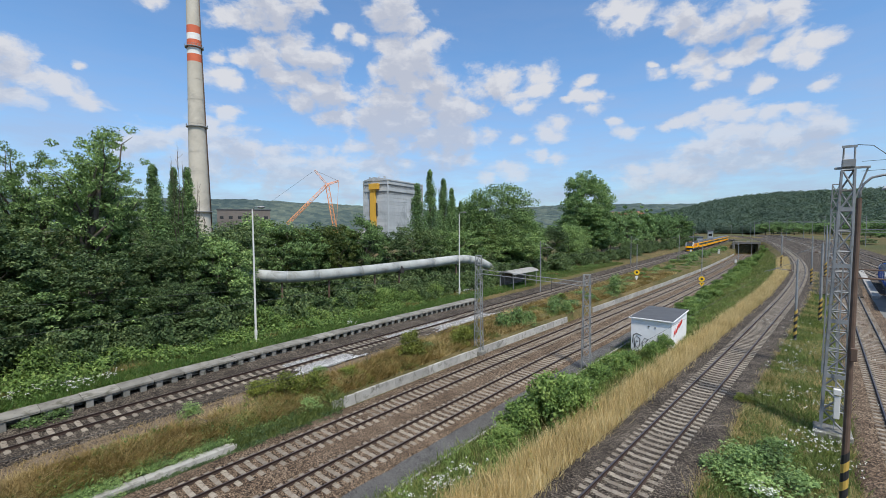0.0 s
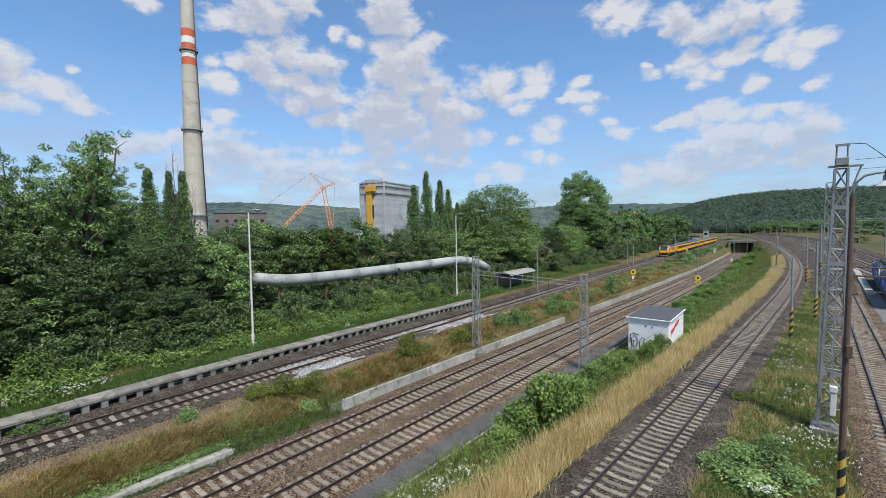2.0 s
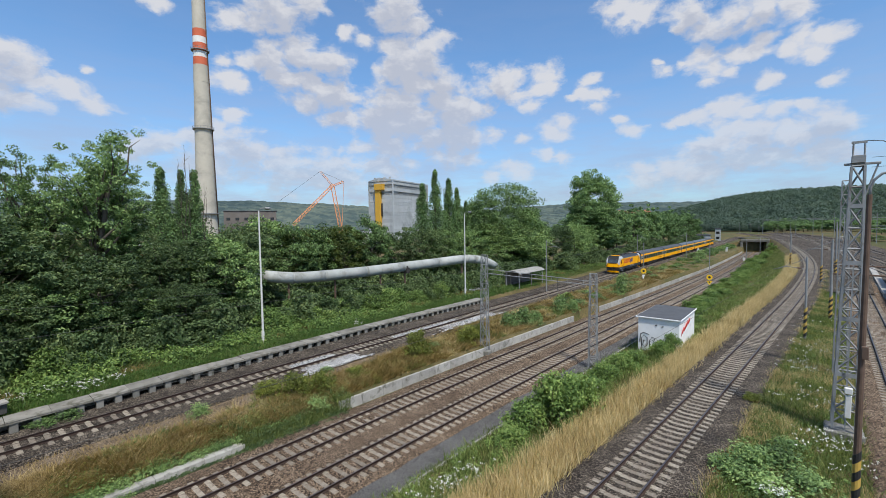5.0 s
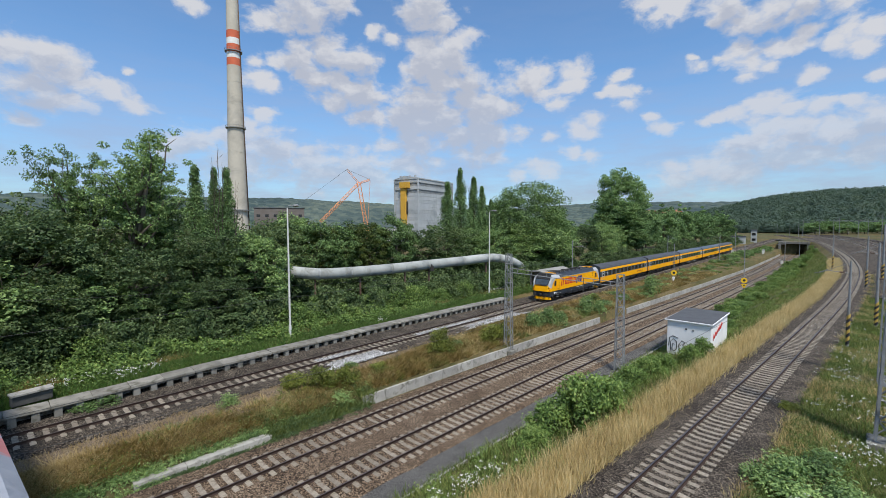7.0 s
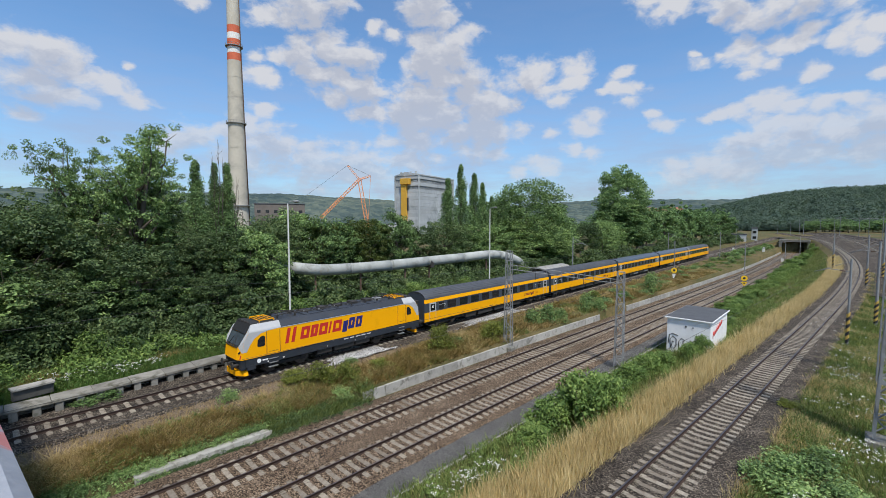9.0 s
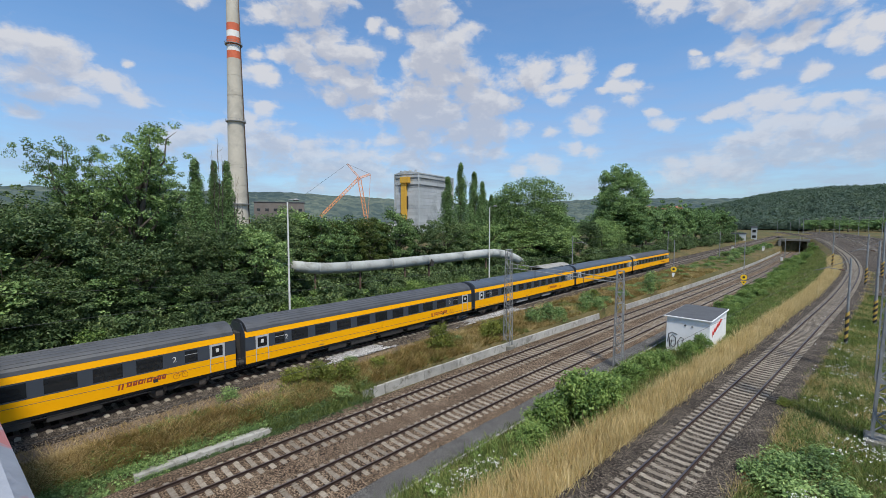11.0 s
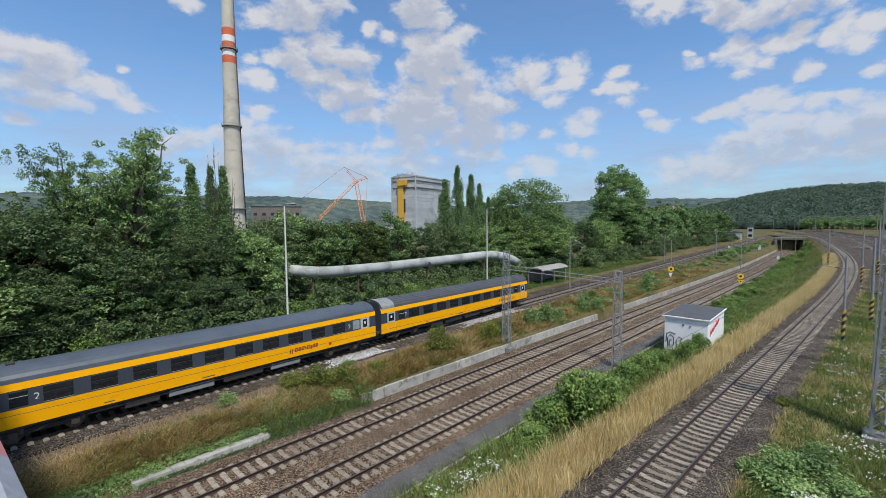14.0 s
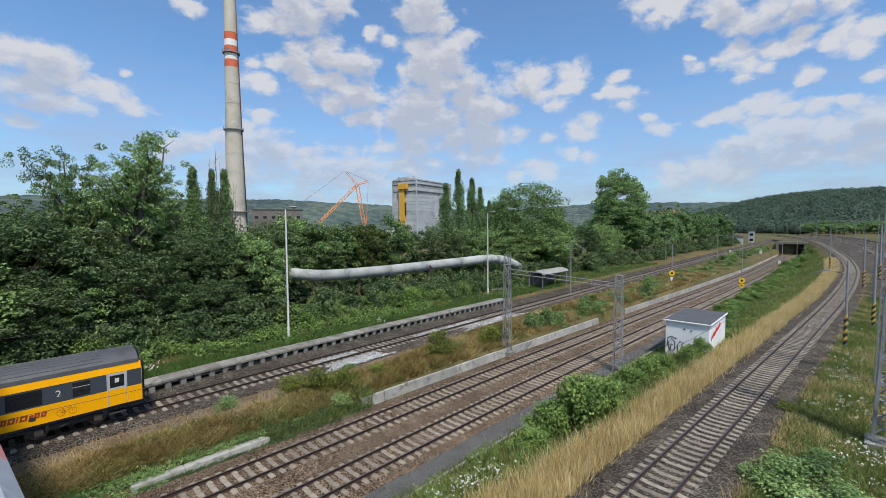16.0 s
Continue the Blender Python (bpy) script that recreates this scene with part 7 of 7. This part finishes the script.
def meadow(name, mat, label, area, count, h, width, per, seed, spread=0.12, patch=None, bend=0.35):
    """Tufts over an area: y range and two bounding lines, thinned by drifting patches."""
    rng = np.random.default_rng(seed)
    y0, y1, xa, xb = area
    pts, hs = [], []
    tries = 0
    while len(pts) < count and tries < count * 6:
        tries += 1
        y = y0 + (y1 - y0) * rng.uniform() ** 1.5
        f = rng.uniform()
        x = xa(y) + (xb(y) - xa(y)) * f
        if patch:
            v = noise.noise(Vector((x * patch[0], y * patch[0], seed * 3.7)))
            if v < patch[1]:
                continue
        pts.append((x, y, ground_z(x, y)))
        hs.append(h * rng.uniform(0.6, 1.3))
    ob = new(name, tris(name, blades(rng, pts, hs, width, per, spread, bend), mat))
    return tagged(ob, label, "grass", kind="stuff")


def leafy(name, mat, label, area, count, h, leaf, per, seed, patch=None):
    """Low broad-leaved weeds: loose tufts of leaves over an area, thinned by patches."""
    rng = np.random.default_rng(seed)
    y0, y1, xa, xb = area
    cs, rs, tries = [], [], 0
    while len(cs) < count and tries < count * 6:
        tries += 1
        y = y0 + (y1 - y0) * rng.uniform() ** 1.4
        x = xa(y) + (xb(y) - xa(y)) * rng.uniform()
        if patch and noise.noise(Vector((x * patch[0], y * patch[0], seed * 3.7))) < patch[1]:
            continue
        k = rng.uniform(0.4, 1.2)
        cs.append((x, y, ground_z(x, y) + h * k * 0.45))
        rs.append(h * k * 0.6)
    co = leaf_cloud(rng, cs, rs, per, leaf, 0.9, 0.9).reshape(-1, 4, 3)[:, :3].reshape(-1, 3)
    return tagged(new(name, tris(name, co, mat)), label, "weeds", kind="stuff")


def slope_a(y):
    return left_x(y) + float(np.interp(y, (22, 34), (4.4, 2.95)))


def slope_b(y):
    return wall_x(y) - float(np.interp(y, (10, 19), (1.1, 0.5)))


def strip_a(y):
    return mid_x(y) + MID_GAP + 3.35


def strip_b(y):
    return right_x(y) - 2.7


meadow("dry_weeds", M_WEED, "brown and green dry weeds on the slope", (-2, 120, slope_a, slope_b), 13000, 0.55, 0.034, 8, 1, 0.14, (0.35, -0.3), 0.75)
meadow("dry_weeds", M_WEED, "brown dry weeds beneath the bridge", (-3, 26, slope_a, slope_b), 2600, 0.5, 0.034, 8, 26, 0.14, (0.9, -0.2), 0.8)
meadow("straw_grass", M_STRAW, "patches of dry straw grass on the slope", (-2, 120, slope_a, slope_b), 5200, 0.6, 0.018, 9, 2, 0.16, (0.45, 0.1), 0.8)
meadow("green_weeds", M_GRASS, "green weeds on the slope", (-2, 160, slope_a, slope_b), 2600, 0.45, 0.03, 9, 3, 0.16, (0.3, 0.12), 0.6)
meadow("green_weeds", M_GRASS, "lush green weeds at the slope's foot", (11, 18.5, lambda y: wall_x(y) - 2.2, lambda y: wall_x(y) + 0.2), 1800, 0.4, 0.035, 10, 21, 0.16, None, 0.5)
leafy("leafy_weeds", M_LEAF_DARK, "dark creeping weeds before the low wall", (4.5, 18, lambda y: wall_x(y) + 0.1, lambda y: wall_x(y) + 0.15 + 0.06 * (y - 4)), 420, 0.26, 0.05, 22, 27)
leafy("leafy_weeds", M_LEAF_MID, "dense green weeds along the wall's back", (-3, 13, lambda y: wall_x(y) - 2.1, lambda y: wall_x(y) - 0.35), 1300, 0.42, 0.05, 24, 28, (0.5, -0.3))
leafy("leafy_weeds", M_LEAF_MID, "green weeds over the low wall's buried end", (-3, 5.6, lambda y: wall_x(y) - 0.8, lambda y: wall_x(y) + 0.35), 420, 0.36, 0.05, 24, 30)
leafy("leafy_weeds", M_LEAF_OLIVE, "yellow-green leafy clumps among the dry weeds", (-3, 34, lambda y: slope_a(y) + 0.8, slope_b), 520, 0.5, 0.05, 24, 29, (0.8, 0.12))
leafy("leafy_weeds", M_LEAF_BRIGHT, "lush leafy weeds low on the slope", (1, 19, lambda y: wall_x(y) - 3.6, lambda y: wall_x(y) - 0.5), 800, 0.5, 0.055, 24, 22, (0.55, 0.05))
leafy("leafy_weeds", M_LEAF_OLIVE, "yellowish leafy weeds on the slope", (-1, 60, slope_a, slope_b), 900, 0.5, 0.05, 20, 23, (0.4, 0.1))
leafy("leafy_weeds", M_LEAF_BRIGHT, "leafy green weeds between the tracks", (10, 120, strip_a, lambda y: strip_b(y) - 1.3), 1600, 0.5, 0.06, 22, 24, (0.3, -0.1))
leafy("leafy_weeds", M_LEAF_BRIGHT, "leafy green weeds in the grass strip", (16, 90, lambda y: right_x(y) + 3.0, lambda y: yard_x(y) - 2.5), 900, 0.4, 0.05, 20, 25, (0.4, 0.05))
meadow("straw_grass", M_STRAW, "tall pale dry grass beside the curving track", (8, 170, lambda y: strip_b(y) - 1.9 - 0.8 * max(0, (26 - y) / 18), lambda y: strip_b(y) + 0.35), 8200, 0.85, 0.018, 10, 4, 0.2, None, 0.3)
meadow("green_weeds", M_GRASS, "green weeds in the strip between the tracks", (8, 250, strip_a, lambda y: strip_b(y) - 1.6), 8000, 0.45, 0.03, 10, 5, 0.2, None, 0.45)
meadow("green_weeds", M_GRASS, "green grass strip with yellowed patches", (14, 130, lambda y: right_x(y) + 2.6, lambda y: yard_x(y) - 2.3), 8000, 0.4, 0.022, 10, 6, 0.2, None, 0.5)
meadow("straw_grass", M_STRAW, "dry grass along the ballast edge", (14, 130, lambda y: right_x(y) + 2.3, lambda y: yard_x(y) - 2.3), 4200, 0.42, 0.014, 8, 7, 0.16, (0.35, 0.05), 0.4)
meadow("green_weeds", M_GRASS, "green bank behind the platform", (-8, 130, lambda y: -43.0, lambda y: edge_x(y) - 1.4), 9500, 0.34, 0.028, 10, 8, 0.2, None, 0.5)
leafy("leafy_weeds", M_LEAF_BRIGHT, "leafy green growth on the bank", (-8, 120, lambda y: -45.0, lambda y: edge_x(y) - 2.8), 3000, 0.7, 0.085, 20, 9, (0.3, -0.15))
meadow("straw_grass", M_WEED, "faded weeds on the bank", (-8, 90, lambda y: -43.0, lambda y: edge_x(y) - 4.0), 1500, 0.5, 0.02, 8, 10, 0.2, (0.25, 0.15), 0.4)
leafy("leafy_weeds", M_LEAF_OLIVE, "yellow-green leafy weeds in the grass strip", (14, 90, lambda y: right_x(y) + 3.0, lambda y: yard_x(y) - 2.5), 700, 0.4, 0.05, 20, 14, (0.35, 0.05))
leafy("leafy_weeds", M_LEAF_MID, "green leafy weeds over the slope's foot", (-2, 20, lambda y: wall_x(y) - 2.3, lambda y: wall_x(y) - 0.35), 420, 0.5, 0.06, 22, 15, (0.6, 0.1))
meadow("dry_weeds", M_WEED, "brown dry weeds low on the slope", (-2, 30, lambda y: slope_a(y) + 0.5, slope_b), 1600, 0.5, 0.022, 9, 18, 0.16, (0.4, 0.0), 0.5)
leafy("leafy_weeds", M_LEAF_DARK, "dark green weeds below the wall's end", (11, 18.5, lambda y: wall_x(y) - 1.8, lambda y: wall_x(y) + 0.5), 700, 0.4, 0.06, 24, 16, (0.4, -0.2))
meadow("low_grass", M_TURF, "fresh low green grass along the platform", (-8, 72, lambda y: edge_x(y) - 4.6, lambda y: edge_x(y) - 1.4), 9000, 0.3, 0.03, 9, 12, 0.2, None, 0.5)
leafy("leafy_weeds", M_LEAF_BRIGHT, "large-leaved green growth before the wood", (0, 40, lambda y: -43.5, lambda y: edge_x(y) - 3.6), 900, 1.1, 0.13, 26, 13, (0.35, -0.05))
meadow("straw_grass", M_WEED, "sparse weeds in the ballast", (0, 60, lambda y: left_x(y) + 2.2, lambda y: left_x(y) + 4.6), 1500, 0.24, 0.012, 7, 11, 0.12, None, 0.5)


def flowers(name, spots, seed, label):
    rng = np.random.default_rng(seed)
    pts = []
    for x, y, r, n in spots:
        for i in range(n):
            xx, yy = x + rng.normal(0, r), y + rng.normal(0, r)
            zz = ground_z(xx, yy) + rng.uniform(0.35, 0.7)
            for k in range(5):
                pts.append((xx + rng.normal(0, 0.05), yy + rng.normal(0, 0.05), zz + rng.normal(0, 0.025)))
    co = leaf_cloud(rng, pts, [0.02] * len(pts), 2, 0.03, 0.4)
    ob = new(name, tris(name, co, M_FLOWER, 4))
    return tagged(ob, label, "flowers", kind="stuff")


flowers("white_flowers", [(-12.2, 16.2, 0.45, 24), (-12.7, 14.2, 0.6, 30), (-12.4, 15.0, 0.4, 22), (-11.6, 30.5, 0.3, 25)], 31, "white umbel flowers among the weeds")
flowers("white_flowers", [(0.1, 43, 0.9, 36), (1.3, 29.5, 0.7, 40), (0.6, 36, 1.2, 40), (0.9, 50, 1.6, 40), (-0.6, 22.0, 0.3, 40), (1.5, 27, 0.8, 30), (0.8, 62, 2, 30)], 32, "white daisies in the grass strip")
flowers("white_flowers", [(-37.6, 6.2, 0.5, 40), (-37.9, 8.0, 0.4, 20), (-38.0, 2.8, 0.5, 24), (-38.2, 4.5, 0.4, 16), (-41.3, 55, 0.8, 46), (-41.2, 57.5, 0.6, 30), (-37.5, 29.5, 0.3, 14)], 33, "white flower heads on the bank")


def pale_stone(y0, y1, x0, x1, seed, label):
    """Fresh pale ballast tipped over the old bed."""
    rng = np.random.default_rng(seed)
    ys, xs = np.arange(y0, y1, 0.5), np.linspace(x0, x1, 9)
    verts, faces = [], []
    for j, y in enumerate(ys):
        for i, x in enumerate(xs):
            e = min(1.0, 2.5 * min(i, len(xs) - 1 - i) / len(xs) * 2, 3.0 * min(j, len(ys) - 1 - j) / len(ys))
            verts.append((left_x(y) + x + rng.normal(0, 0.03), y, -0.26 + 0.1 * min(e * 1.5, 1) + rng.normal(0, 0.012)))
    n = len(xs)
    for j in range(len(ys) - 1):
        for i in range(n - 1):
            faces.append((j * n + i, j * n + i + 1, (j + 1) * n + i + 1, (j + 1) * n + i))
    tagged(new("fresh_ballast", mesh("fresh_ballast", verts, faces, M_BALLAST_PALE, True)), label, "ballast", kind="stuff")


pale_stone(17.5, 26.0, 0.75, 2.7, 61, "pale fresh ballast heaped beside the rail")
pale_stone(17.5, 24.5, -0.7, 0.7, 62, "pale fresh ballast between the rails")
pale_stone(34.0, 50.0, 0.75, 2.4, 63, "pale fresh ballast heaped beside the rail")
pale_stone(28.0, 44.0, -0.7, 0.7, 64, "pale fresh ballast between the rails")


# ---- what moves: the train runs steadily along the left track ----
FRONT, SPEED = 10.85, 22.2


def motions():
    turn = math.degrees(math.atan(0.01508))
    offset = 0.0
    for ob, length in [(loco, 18.9)] + [(c, 26.4) for c in COACHES]:
        rows = []
        for i in range(17):
            y = FRONT + SPEED * (9.0 - i) + offset
            rows.append((float(i), pose(left_x(y), y, 0.0, 0, 0, turn)))
        walk(ob, rows)
        offset += length


motions()
